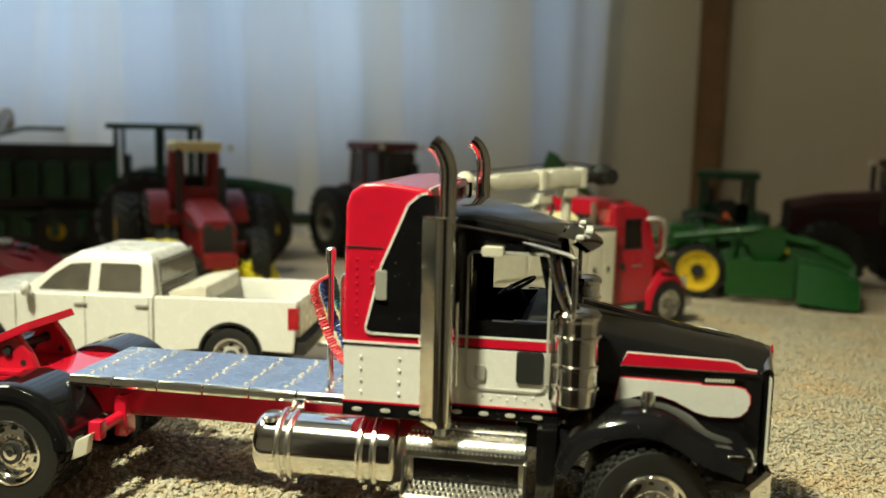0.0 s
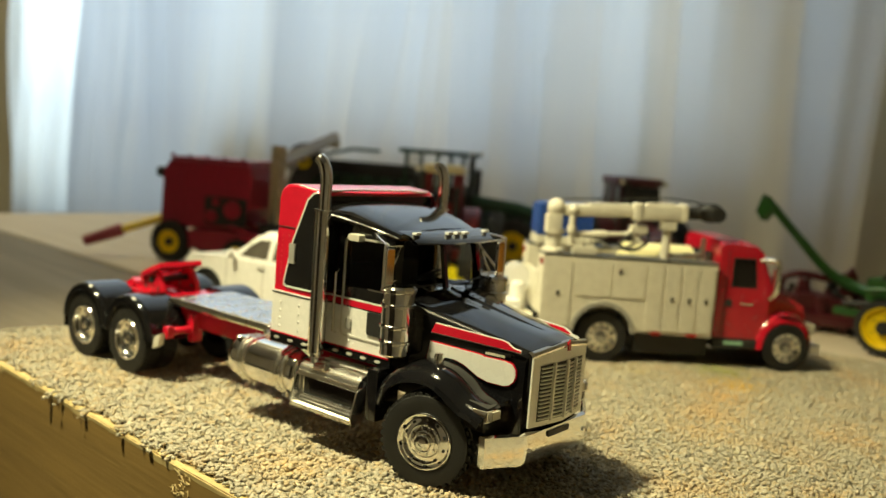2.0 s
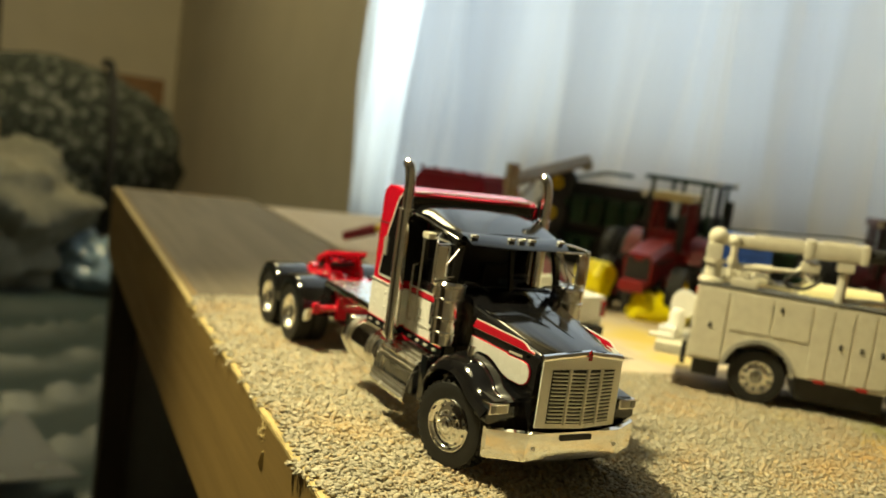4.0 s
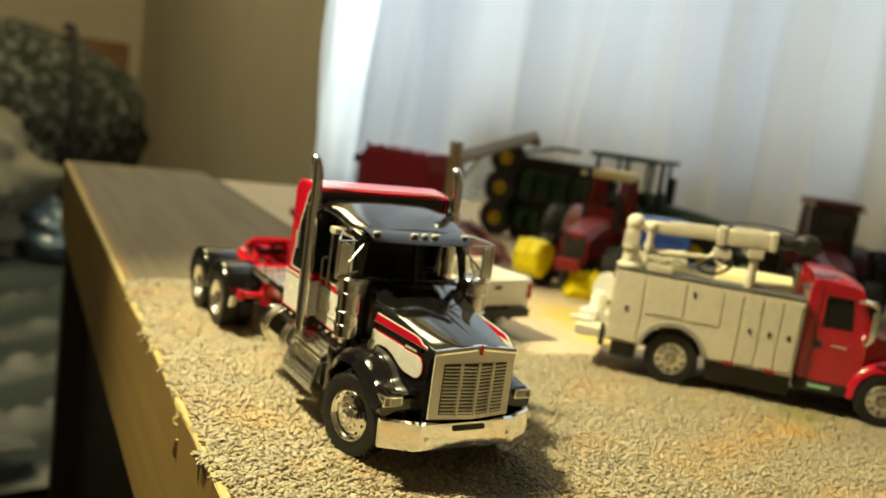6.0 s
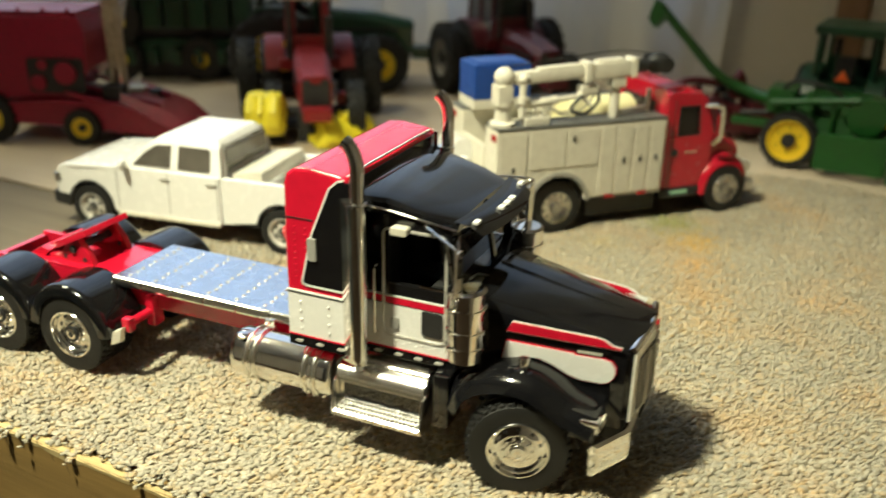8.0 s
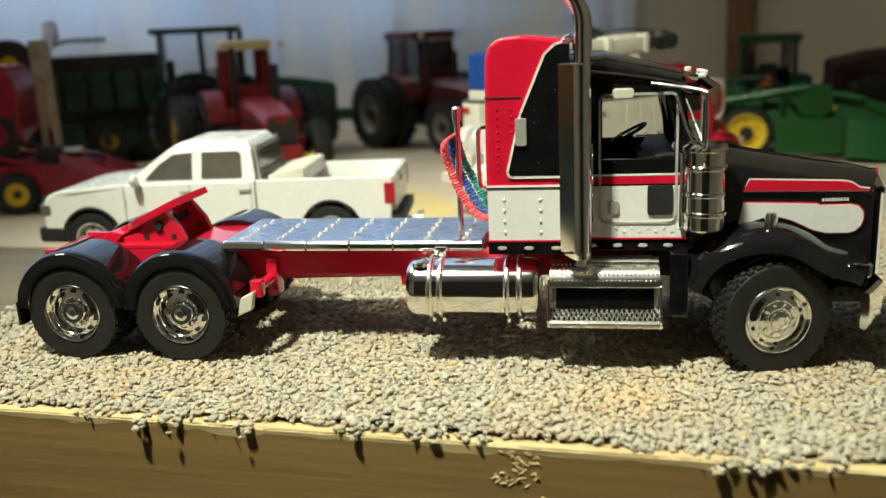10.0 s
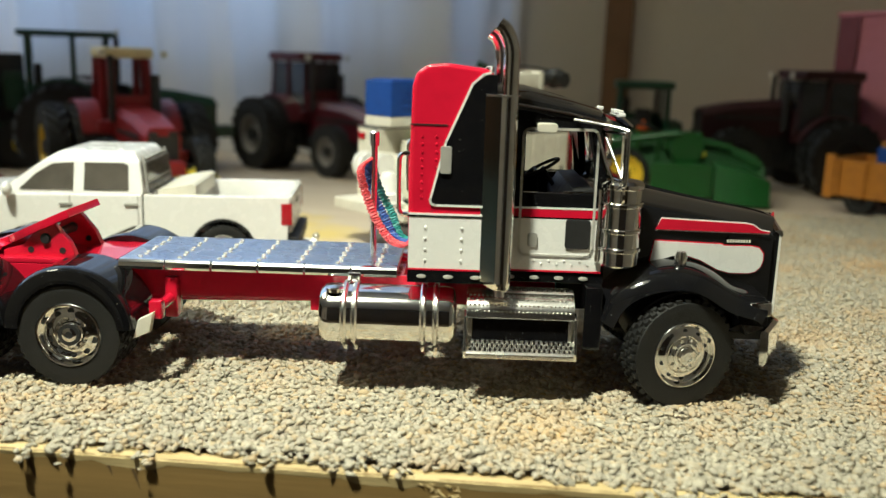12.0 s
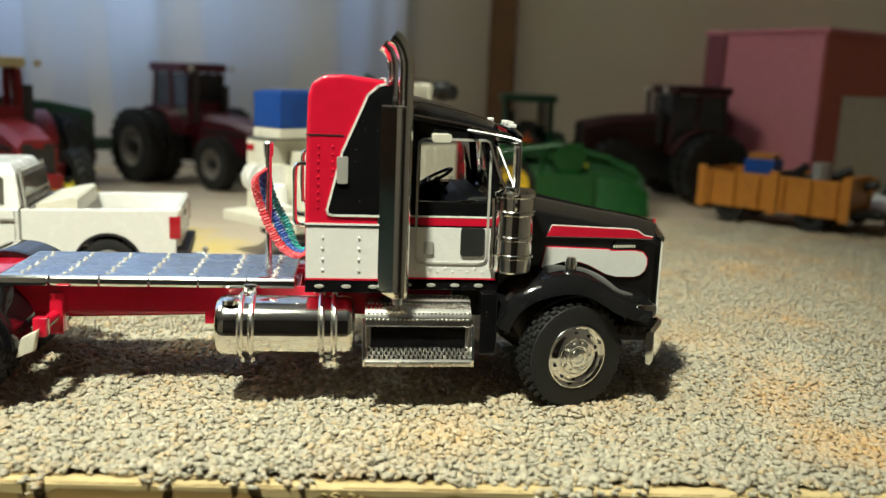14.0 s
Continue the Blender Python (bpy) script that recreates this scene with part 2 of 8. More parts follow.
def stone_material(name, islands=True):
    """Gravel: grey, buff and rusty grains, with rusty patches across the bed."""
    m = bpy.data.materials.new(name)
    m.use_nodes = True
    n, l = m.node_tree.nodes, m.node_tree.links
    b = n["Principled BSDF"]
    b.inputs["Roughness"].default_value = 0.75
    at = n.new("ShaderNodeTexCoord")
    patch = n.new("ShaderNodeTexNoise")
    patch.inputs["Scale"].default_value, patch.inputs["Detail"].default_value = 0.55 / S, 3
    l.new(at.outputs["Object"], patch.inputs["Vector"])
    if islands:
        pick = n.new("ShaderNodeNewGeometry").outputs["Random Per Island"]
    else:
        cell = n.new("ShaderNodeTexVoronoi")
        cell.inputs["Scale"].default_value = 11 / S
        l.new(at.outputs["Object"], cell.inputs["Vector"])
        pick = n.new("ShaderNodeSeparateColor")
        l.new(cell.outputs["Color"], pick.inputs[0])
        pick = pick.outputs[0]
    ramp = n.new("ShaderNodeValToRGB")
    e = ramp.color_ramp.elements
    e[0].position, e[0].color = 0.0, (0.31, 0.285, 0.22, 1)
    e[1].position, e[1].color = 1.0, (0.49, 0.45, 0.345, 1)
    for pos, c in ((0.25, (0.365, 0.335, 0.26, 1)), (0.6, (0.41, 0.375, 0.29, 1)), (0.84, (0.43, 0.335, 0.195, 1)), (0.9, (0.44, 0.40, 0.305, 1))):
        e.new(pos).color = c
    ramp.color_ramp.interpolation = "LINEAR"
    rust = n.new("ShaderNodeMix")
    rust.data_type = "RGBA"
    rust.inputs[7].default_value = (0.55, 0.33, 0.12, 1)
    amount = n.new("ShaderNodeMapRange")
    amount.inputs[1].default_value, amount.inputs[2].default_value, amount.inputs[4].default_value = 0.50, 0.70, 0.75
    l.new(patch.outputs[0], amount.inputs[0])
    some = n.new("ShaderNodeMath")
    some.operation = "FRACT"
    times = n.new("ShaderNodeMath")
    times.operation, times.inputs[1].default_value = "MULTIPLY", 7.3
    l.new(pick, times.inputs[0]), l.new(times.outputs[0], some.inputs[0])
    both = n.new("ShaderNodeMath")
    both.operation = "MULTIPLY"
    l.new(some.outputs[0], both.inputs[0]), l.new(amount.outputs[0], both.inputs[1])
    l.new(pick, ramp.inputs[0]), l.new(ramp.outputs[0], rust.inputs[6]), l.new(both.outputs[0], rust.inputs[0])
    last = rust.outputs[2]
    # spilt paint and rust water: (x, y, radius, colour, strength)
    for x, y, r, c, k in ((-0.5, 8.05, 0.55, (0.26, 0.29, 0.05), 0.9), (0.1, 7.35, 0.5, (0.60, 0.36, 0.04), 0.95), (0.4, 6.2, 0.5, (0.58, 0.32, 0.07), 0.7), (0.8, 5.0, 0.7, (0.56, 0.33, 0.10), 0.5), (1.1, 4.0, 0.6, (0.55, 0.35, 0.13), 0.5), (4.7, 6.2, 0.9, (0.55, 0.32, 0.10), 0.6), (2.3, 1.7, 0.8, (0.5, 0.33, 0.14), 0.5), (2.8, -2.0, 0.55, (0.58, 0.34, 0.10), 0.7), (-1.4, -2.0, 0.7, (0.52, 0.34, 0.13), 0.5), (-1.4, 6.4, 0.4, (0.5, 0.38, 0.14), 0.5)):
        away, fade, blot, wob = n.new("ShaderNodeVectorMath"), n.new("ShaderNodeMapRange"), n.new("ShaderNodeMix"), n.new("ShaderNodeMath")
        away.operation = "DISTANCE"
        away.inputs[1].default_value = (x * S, y * S, 0)
        l.new(at.outputs["Object"], away.inputs[0])
        wob.operation, wob.inputs[1].default_value = "MULTIPLY_ADD", 1.6 * r * S
        l.new(some.outputs[0], wob.inputs[0]), l.new(away.outputs["Value"], wob.inputs[2])
        fade.inputs[1].default_value, fade.inputs[2].default_value, fade.inputs[3].default_value, fade.inputs[4].default_value = 0.4 * r * S, 2.0 * r * S, k, 0.0
        l.new(wob.outputs[0], fade.inputs[0])
        blot.data_type = "RGBA"
        blot.inputs[7].default_value = (*c, 1)
        l.new(fade.outputs[0], blot.inputs[0]), l.new(last, blot.inputs[6])
        last = blot.outputs[2]
    l.new(last, b.inputs["Base Color"])
    return m


GRAVEL = stone_material("gravel_grains")
GRAVEL_BED = stone_material("gravel_bed", False)

# ---- mesh tools (full-size metres; part() brings them to 1:64) ----
def box(bm, x0, x1, y0, y1, z0, z1, bevel=0.0, taper=0.0):
    vs = [bm.verts.new((x, y, z)) for x in (x0, x1) for y in (y0, y1) for z in (z0, z1)]
    if taper:
        for v in vs:
            if v.co.z == z1:
                v.co.x += (x0 + x1 - 2 * v.co.x) * taper / 2
                v.co.y += (y0 + y1 - 2 * v.co.y) * taper / 2
    fs = [bm.faces.new([vs[i] for i in q]) for q in ((0, 1, 3, 2), (4, 6, 7, 5), (0, 4, 5, 1), (2, 3, 7, 6), (0, 2, 6, 4), (1, 5, 7, 3))]
    if bevel:
        bmesh.ops.bevel(bm, geom=list({e for f in fs for e in f.edges}), offset=bevel, segments=2, profile=0.6, affect="EDGES")
    return bm


def prism(bm, outline, y0, y1, bevel=0.0, axis="y", segs=2):
    """An outline of (x, z) drawn out along y (or of (x, y) along z, or (y, z) along x)."""
    place = {"y": lambda a, b, c: (a, c, b), "z": lambda a, b, c: (a, b, c), "x": lambda a, b, c: (c, a, b)}[axis]
    lo, hi = [[bm.verts.new(place(a, b, c)) for a, b in outline] for c in (y0, y1)]
    fs = [bm.faces.new(lo), bm.faces.new(list(reversed(hi)))]
    n = len(outline)
    for i in range(n):
        fs.append(bm.faces.new((lo[(i + 1) % n], lo[i], hi[i], hi[(i + 1) % n])))
    bmesh.ops.recalc_face_normals(bm, faces=fs)
    if bevel:
        bmesh.ops.bevel(bm, geom=list({e for f in fs for e in f.edges}), offset=bevel, segments=segs, profile=0.6, affect="EDGES")
    return bm


def lathe(bm, profile, centre=(0, 0, 0), axis="y", n=32, sweep=None):
    """A profile of (radius, along the axis) turned round the axis; sweep = (from, to) degrees for a part turn."""
    full = sweep is None
    a0, a1 = (0, 360) if full else sweep
    rings = []
    for i in range(n if full else n + 1):
        a = radians(a0 + (a1 - a0) * i / n)
        c, s = math.cos(a), math.sin(a)
        put = {"y": lambda r, h: (r * c, h, r * s), "z": lambda r, h: (r * c, r * s, h), "x": lambda r, h: (h, r * c, r * s)}[axis]
        rings.append([bm.verts.new(Vector(put(r, h)) + Vector(centre)) for r, h in profile])
    fs = []
    for i in range(n):
        a, b = rings[i], rings[(i + 1) % len(rings)]
        for j in range(len(profile) - 1):
            try:
                fs.append(bm.faces.new((a[j], b[j], b[j + 1], a[j + 1])))
            except ValueError:
                pass
    bmesh.ops.remove_doubles(bm, verts=[v for r in rings for v in r], dist=1e-5)
    bmesh.ops.recalc_face_normals(bm, faces=[f for f in fs if f.is_valid])
    return bm


def rod(bm, a, b, r0, r1=None, n=16):
    """A round bar from a to b, closed at both ends."""
    a, b = Vector(a), Vector(b)
    r1 = r0 if r1 is None else r1
    q = (b - a).to_track_quat("Z", "Y")
    rings = [[bm.verts.new(p + q @ Vector((r * math.cos(math.tau * i / n), r * math.sin(math.tau * i / n), 0))) for i in range(n)] for p, r in ((a, r0), (b, r1))]
    for i in range(n):
        bm.faces.new((rings[0][i], rings[0][(i + 1) % n], rings[1][(i + 1) % n], rings[1][i]))
    bm.faces.new(list(reversed(rings[0]))), bm.faces.new(rings[1])
    return bm


def pipe(bm, points, r, n=12):
    """A bent pipe through points."""
    pts = [Vector(p) for p in points]
    rings, up = [], None
    for i, p in enumerate(pts):
        d = (pts[min(i + 1, len(pts) - 1)] - pts[max(i - 1, 0)]).normalized()
        side = d.orthogonal().normalized() if up is None else (up - d * up.dot(d)).normalized()
        up = side
        other = d.cross(side)
        rr = r[i] if isinstance(r, (list, tuple)) else r
        rings.append([bm.verts.new(p + rr * (side * math.cos(math.tau * k / n) + other * math.sin(math.tau * k / n))) for k in range(n)])
    for a, b in zip(rings, rings[1:]):
        for k in range(n):
            bm.faces.new((a[k], a[(k + 1) % n], b[(k + 1) % n], b[k]))
    bm.faces.new(list(reversed(rings[0]))), bm.faces.new(rings[-1])
    return bm


def curve_points(points, steps=6):
    """A smooth line (Catmull-Rom) through points."""
    p = [Vector(q) for q in points]
    p = [2 * p[0] - p[1], *p, 2 * p[-1] - p[-2]]
    out = []
    for i in range(1, len(p) - 2):
        for k in range(steps):
            t = k / steps
            out.append(0.5 * (2 * p[i] + (p[i + 1] - p[i - 1]) * t + (2 * p[i - 1] - 5 * p[i] + 4 * p[i + 1] - p[i + 2]) * t * t + (3 * p[i] - p[i - 1] - 3 * p[i + 1] + p[i + 2]) * t**3))
    return [*out, p[-2]]


def loft(bm, sections, cap=True, close=True):
    """Skin through rows of points of equal count."""
    rows = [[bm.verts.new(p) for p in s] for s in sections]
    n = len(rows[0])
    fs = []
    for a, b in zip(rows, rows[1:]):
        for k in range(n if close else n - 1):
            fs.append(bm.faces.new((a[k], a[(k + 1) % n], b[(k + 1) % n], b[k])))
    if cap:
        fs += [bm.faces.new(list(reversed(rows[0]))), bm.faces.new(rows[-1])]
    bmesh.ops.recalc_face_normals(bm, faces=fs)
    return bm


def ball(bm, centre, r, squash=(1, 1, 1), u=16, v=10):
    made = bmesh.ops.create_uvsphere(bm, u_segments=u, v_segments=v, radius=r)
    for w in made["verts"]:
        w.co = Vector(centre) + Vector(w.co[i] * squash[i] for i in range(3))
    return bm


def panel(bm, outline, y, depth, axis="y", bevel=0.0):
    """A thin panel standing proud of the plane y by depth (signed)."""
    return prism(bm, outline, y, y + depth, bevel, axis)


def ribbon(bm, line, width, y, depth):
    """A thin raised line of constant width along (x, z) points."""
    for (xa, za), (xb, zb) in zip(line, line[1:]):
        d = Vector((xb - xa, zb - za))
        if d.length < 1e-6:
            continue
        n = Vector((-d.y, d.x)).normalized() * width / 2
        e = d.normalized() * width * 0.3
        prism(bm, [(xa + n.x - e.x, za + n.y - e.y), (xb + n.x + e.x, zb + n.y + e.y), (xb - n.x + e.x, zb - n.y + e.y), (xa - n.x - e.x, za - n.y - e.y)], y, y + depth)
    return bm


def mesh_of(name, bm, mat, angle=35):
    me = bpy.data.meshes.new(name)
    bmesh.ops.recalc_face_normals(bm, faces=bm.faces[:])
    for v in bm.verts:
        v.co *= S
    bm.to_mesh(me)
    bm.free()
    me.materials.append(mat)
    me.polygons.foreach_set("use_smooth", [True] * len(me.polygons))
    me.set_sharp_from_angle(angle=radians(angle))
    return me


def thing(name, m, label, category, group="", kind=""):
    """An empty at a thing's base, under which its parts are hung."""
    ob = new(name)
    ob.matrix_world = Matrix.Translation(m.translation * S) @ m.to_3x3().to_4x4()
    ob.empty_display_size = 0.01
    return tagged(ob, label, category, group, kind)


def even_normals(ob):
    """Keeps flat faces flat beside their rounded edges."""
    mod = ob.modifiers.new("weighted_normal", "WEIGHTED_NORMAL")
    mod.keep_sharp, mod.weight = True, 90


def part(name, bm, mat, parent, label="", at=(0, 0, 0), turn=(0, 0, 0)):
    data = bm if isinstance(bm, bpy.types.Mesh) else mesh_of(name, bm, mat)
    ob = new(name, data)
    if not isinstance(bm, bpy.types.Mesh):
        even_normals(ob)
    ob.parent = parent
    ob.location = Vector(at) * S
    ob.rotation_euler = [radians(a) for a in turn]
    return tagged(ob, label)


def solid(name, bm, mat, label, category="", kind="", m=None, group=""):
    """A thing or a piece of the setting that is one mesh."""
    ob = new(name, mesh_of(name, bm, mat))
    even_normals(ob)
    if m is not None:
        ob.matrix_world = Matrix.Translation(m.translation * S) @ m.to_3x3().to_4x4()
    return tagged(ob, label, category, group, kind)


def B():
    return bmesh.new()


def arc(cx, cz, r, a0, a1, n=10, rz=None):
    return [(cx + r * math.cos(radians(a0 + (a1 - a0) * i / n)), cz + (rz or r) * math.sin(radians(a0 + (a1 - a0) * i / n))) for i in range(n + 1)]


def rounded(x0, x1, z0, z1, r, n=4):
    """The outline of a rectangle with rounded corners."""
    return arc(x1 - r, z1 - r, r, 0, 90, n) + arc(x0 + r, z1 - r, r, 90, 180, n) + arc(x0 + r, z0 + r, r, 180, 270, n) + arc(x1 - r, z0 + r, r, 270, 360, n)


WHEELS = {}


def wheel(parent, at, r, width, rim_mat, style="steer", side=-1, turn=0.0, rim=0.56, lugs=0, name="wheel"):
    """A wheel with tyre, rim and hub; its outer face looks towards y * side. Alike wheels share their meshes."""
    key = (r, width, rim_mat.name, style, rim, lugs)
    if key not in WHEELS:
        h = width / 2
        q = r * rim
        core = rod(B(), (0, -h * 0.9, 0), (0, h * 0.2, 0), q * 0.35)
        tb = 0.95 if lugs and style != "farm" else 0.97
        tyre = lathe(B(), [(q, h * 0.8), (q * 1.06, h * 0.95), (r * 0.80, h), (r * 0.86, h * 0.99), (r * (tb - 0.01), h * 0.94), (r * tb, h * 0.86), (r * tb, -h * 0.86), (r * (tb - 0.01), -h * 0.94), (r * 0.86, -h * 0.99), (r * 0.80, -h), (q * 1.06, -h * 0.95), (q, -h * 0.8), (q, h * 0.8)], n=48)
        tread = B()
        if style == "farm":
            for k in range(lugs):
                for sgn in (-1, 1):
                    a0 = math.tau * (k + (0.5 if sgn > 0 else 0)) / lugs
                    a1 = a0 + math.tau / lugs * 0.9
                    pts = []
                    for a, y in ((a0, 0.02), (a1, sgn * h * 0.98)):
                        d = Vector((math.cos(a), 0, math.sin(a)))
                        pts.append((d * r * 0.93 + Vector((0, y, 0)), d))
                    (p, d), (p2, d2) = pts
                    t0 = d.cross(Vector((0, 1, 0))).normalized() * r * 0.045
                    t1 = d2.cross(Vector((0, 1, 0))).normalized() * r * 0.045
                    loft(tread, [[p - t0, p + t0, p + t0 + d * r * 0.11, p - t0 + d * r * 0.11], [p2 - t1, p2 + t1, p2 + t1 + d2 * r * 0.1, p2 - t1 + d2 * r * 0.1]])
        else:
            rows, count = (4, 36) if lugs else (3, 36)
            for k in range(count):
                for j in range(rows):
                    a = math.tau * (k + 0.5 * (j % 2)) / count
                    y = -h * 0.9 + 1.8 * h * (j + 0.5) / rows
                    d, t = Vector((math.cos(a), 0, math.sin(a))), Vector((-math.sin(a), 0, math.cos(a)))
                    c, w, g = d * r * (tb - 0.01), h * 1.8 / rows * 0.41, r * math.pi / count * 0.62
                    loft(tread, [[c + t * s * g + Vector((0, y + v * w, 0)) for s, v in ((-1, -1), (1, -1), (1, 1), (-1, 1))], [d * r * 1.003 + t * s * g * 0.9 + Vector((0, y + v * w * 0.92, 0)) for s, v in ((-1, -1), (1, -1), (1, 1), (-1, 1))]])
        f = -1  # built with the outer face at -y
        if style == "steer":
            prof = [(q * k, -h * y) for k, y in ((1.0, 0.78), (1.03, 0.96), (1.015, 1.03), (0.98, 1.045), (0.95, 1.0), (0.935, 0.86), (0.91, 0.74), (0.87, 0.67), (0.83, 0.67), (0.78, 0.72), (0.71, 0.80), (0.64, 0.86), (0.60, 0.87), (0.585, 0.82), (0.56, 0.81), (0.54, 0.90), (0.48, 0.955), (0.40, 0.97))]
            hub = [(q * k, -h * y) for k, y in ((0.41, 0.93), (0.405, 1.13), (0.38, 1.17), (0.35, 1.17), (0.335, 1.08), (0.30, 1.1), (0.285, 1.34), (0.25, 1.41), (0.15, 1.43), (0.14, 1.36), (0.0, 1.36))]
            hole_r, hole_d, holes, nut_r, nut_y = q * 0.74, q * 0.066, 10, q * 0.475, -h * 0.97
        elif style == "drive":
            prof = [(q * k, -h * y) for k, y in ((1.0, 0.78), (1.03, 0.96), (1.01, 1.03), (0.96, 1.02), (0.935, 0.86), (0.915, 0.62), (0.885, 0.4), (0.84, 0.31), (0.78, 0.30), (0.68, 0.36), (0.58, 0.44), (0.54, 0.45), (0.52, 0.38), (0.40, 0.40))]
            hub = [(q * k, -h * y) for k, y in ((0.38, 0.35), (0.37, 0.62), (0.34, 0.68), (0.28, 0.70), (0.26, 0.86), (0.21, 0.92), (0.12, 0.93), (0.11, 0.88), (0.0, 0.88))]
            hole_r, hole_d, holes, nut_r, nut_y = q * 0.71, q * 0.105, 10, q * 0.47, -h * 0.47
        elif style == "car":
            prof = [(q, -h * 0.78), (q * 1.03, -h * 0.98), (q * 0.95, -h * 0.98), (q * 0.9, -h * 0.5), (q * 0.3, -h * 0.75)]
            hub = [(q * 0.32, -h * 0.6), (q * 0.3, -h * 0.85), (0.0, -h * 0.9)]
            hole_r, hole_d, holes, nut_r, nut_y = q * 0.62, q * 0.15, 6, q * 0.2, -h * 0.82
        else:
            prof = [(q, -h * 0.7), (q * 1.04, -h * 0.9), (q * 0.96, -h * 0.9), (q * 0.9, -h * 0.45), (q * 0.4, -h * 0.3), (q * 0.2, -h * 0.3)]
            hub = [(q * 0.26, -h * 0.25), (q * 0.24, -h * 0.55), (0.0, -h * 0.6)]
            hole_r, hole_d, holes, nut_r, nut_y = q * 0.6, q * 0.05, 6, q * 0.32, -h * 0.3
        disc = lathe(B(), prof, n=40)
        cap = lathe(B(), hub, n=24)
        dark = B()
        for k in range(holes):
            a = math.tau * (k + 0.5) / holes
            c = Vector((hole_r * math.cos(a), 0, hole_r * math.sin(a)))
            y = {"steer": -h * 0.77, "drive": -h * 0.34, "car": -h * 0.62, "farm": -h * 0.36}[style]
            rod(dark, c + Vector((0, y + h * 0.1, 0)), c + Vector((0, y - h * 0.03, 0)), hole_d, n=12)
        nuts = B()
        for k in range(10 if style in ("steer", "drive") else 6):
            a = math.tau * k / (10 if style in ("steer", "drive") else 6)
            c = Vector((nut_r * math.cos(a), nut_y, nut_r * math.sin(a)))
            rod(nuts, c + Vector((0, h * 0.1, 0)), c - Vector((0, h * 0.13, 0)), q * 0.066, q * 0.05, n=8)
        WHEELS[key] = [mesh_of(k, b, m) for k, b, m in (("wheel", core, DARK), ("tyre", tyre, TYRE), ("tread", tread, TYRE), ("rim", disc, rim_mat), ("hub_cap", cap, rim_mat), ("vent_hole", dark, DARK), ("wheel_nut", nuts, rim_mat))]
    core, tyre, tread, disc, cap, dark, nuts = WHEELS[key]
    w = part(name, core, None, parent, at=at, turn=(0, 0, (0 if side < 0 else 180) + turn))
    for nm, me in (("tyre", tyre), ("tread", tread), ("rim", disc), ("hub_cap", cap), ("vent_hole", dark), ("wheel_nut", nuts)):
        part(nm, me, None, w)
    return w

# ---- the setting: shelf, gravel, window wall, room ----
SHELF = pose(0, 0, 0, 0, 0, -4.2)
EDGE, SEAM, CLOTH_Y, WALL_Y, END = -2.95, 3.4, 20.5, 22.4, -33.0
GROUND = -0.05


def setting(name, bm, mat, label, category="", kind="structure"):
    return solid(name, bm, mat, label, category, kind, SHELF)


shelf = setting("shelf_board", box(B(), END, 60, EDGE + 0.322, SEAM, -1.35, -0.122, 0.004), GREY_BOARD, "weathered grey-brown front shelf board under the gravel", "shelf")
back_board = setting("back_board", box(B(), END + 2.2, 60, SEAM + 0.12, WALL_Y - 0.05, -1.30, -0.10, 0.05), PLY, "pale bare plywood shelf board against the window wall", "shelf")


def fascia_mesh():
    """A planed board on edge."""
    return box(B(), END, 60, EDGE, EDGE + 0.32, -3.2, -0.125, 0.006)


def arris_mesh():
    """The chipped upper edge of the board: a thin, pale strip of torn grain, lightened as a lit edge."""
    bm = B()
    g = random.Random(9)
    rows = []
    n = 520
    for i in range(n + 1):
        x = END + (40 - END) * i / n
        torn = 0.02 + 0.14 * max(0, noise.noise((x * 1.3, 4, 2))) + 0.03 * g.random()
        rows.append([(x, EDGE + 0.02, -0.16 - torn), (x, EDGE - 0.002, -0.155 - torn), (x, EDGE - 0.006 - 0.006 * g.random(), -0.14), (x, EDGE + 0.02 + 0.03 * g.random(), -0.105 + 0.012 * g.random()), (x, EDGE + 0.12, -0.11), (x, EDGE + 0.12, -0.13)])
    return loft(bm, rows)



fascia = setting("shelf_fascia", fascia_mesh(), PINE, "pale yellow pine fascia board with dark splintered notches and painted grain shadows", "fascia")
part("chipped_edge", arris_mesh(), LIT_CUT_PINE, fascia, "pale chipped upper edge, coloured lighter as if lit")
rng = random.Random(11)
# dark splits that also stand in for shadows of overhanging grains
for x, w, deep in ((-5.96, 0.03, 0.3), (-5.58, 0.02, 0.16), (-5.22, 0.03, 0.2), (-5.0, 0.025, 0.32), (-4.8, 0.03, 0.14), (-2.72, 0.02, 0.1), (-2.58, 0.03, 0.12), (-2.46, 0.02, 0.08), (-0.72, 0.02, 0.18), (-0.3, 0.03, 0.12), (0.1, 0.02, 0.14), (-7.8, 0.02, 0.2), (-9.3, 0.02, 0.15)):
    top, lean = -0.13, deep * 0.3
    part("shade_notch", panel(B(), [(x - w, top), (x + w * 0.4, top + 0.01), (x + w, top - 0.03), (x + w * 0.7 + lean * 0.5, top - deep * 0.5), (x + w * 0.15 + lean, top - deep), (x - w * 0.4 + lean * 0.5, top - deep * 0.55)], EDGE + 0.01, -0.0115), SHADE_STREAK, fascia)
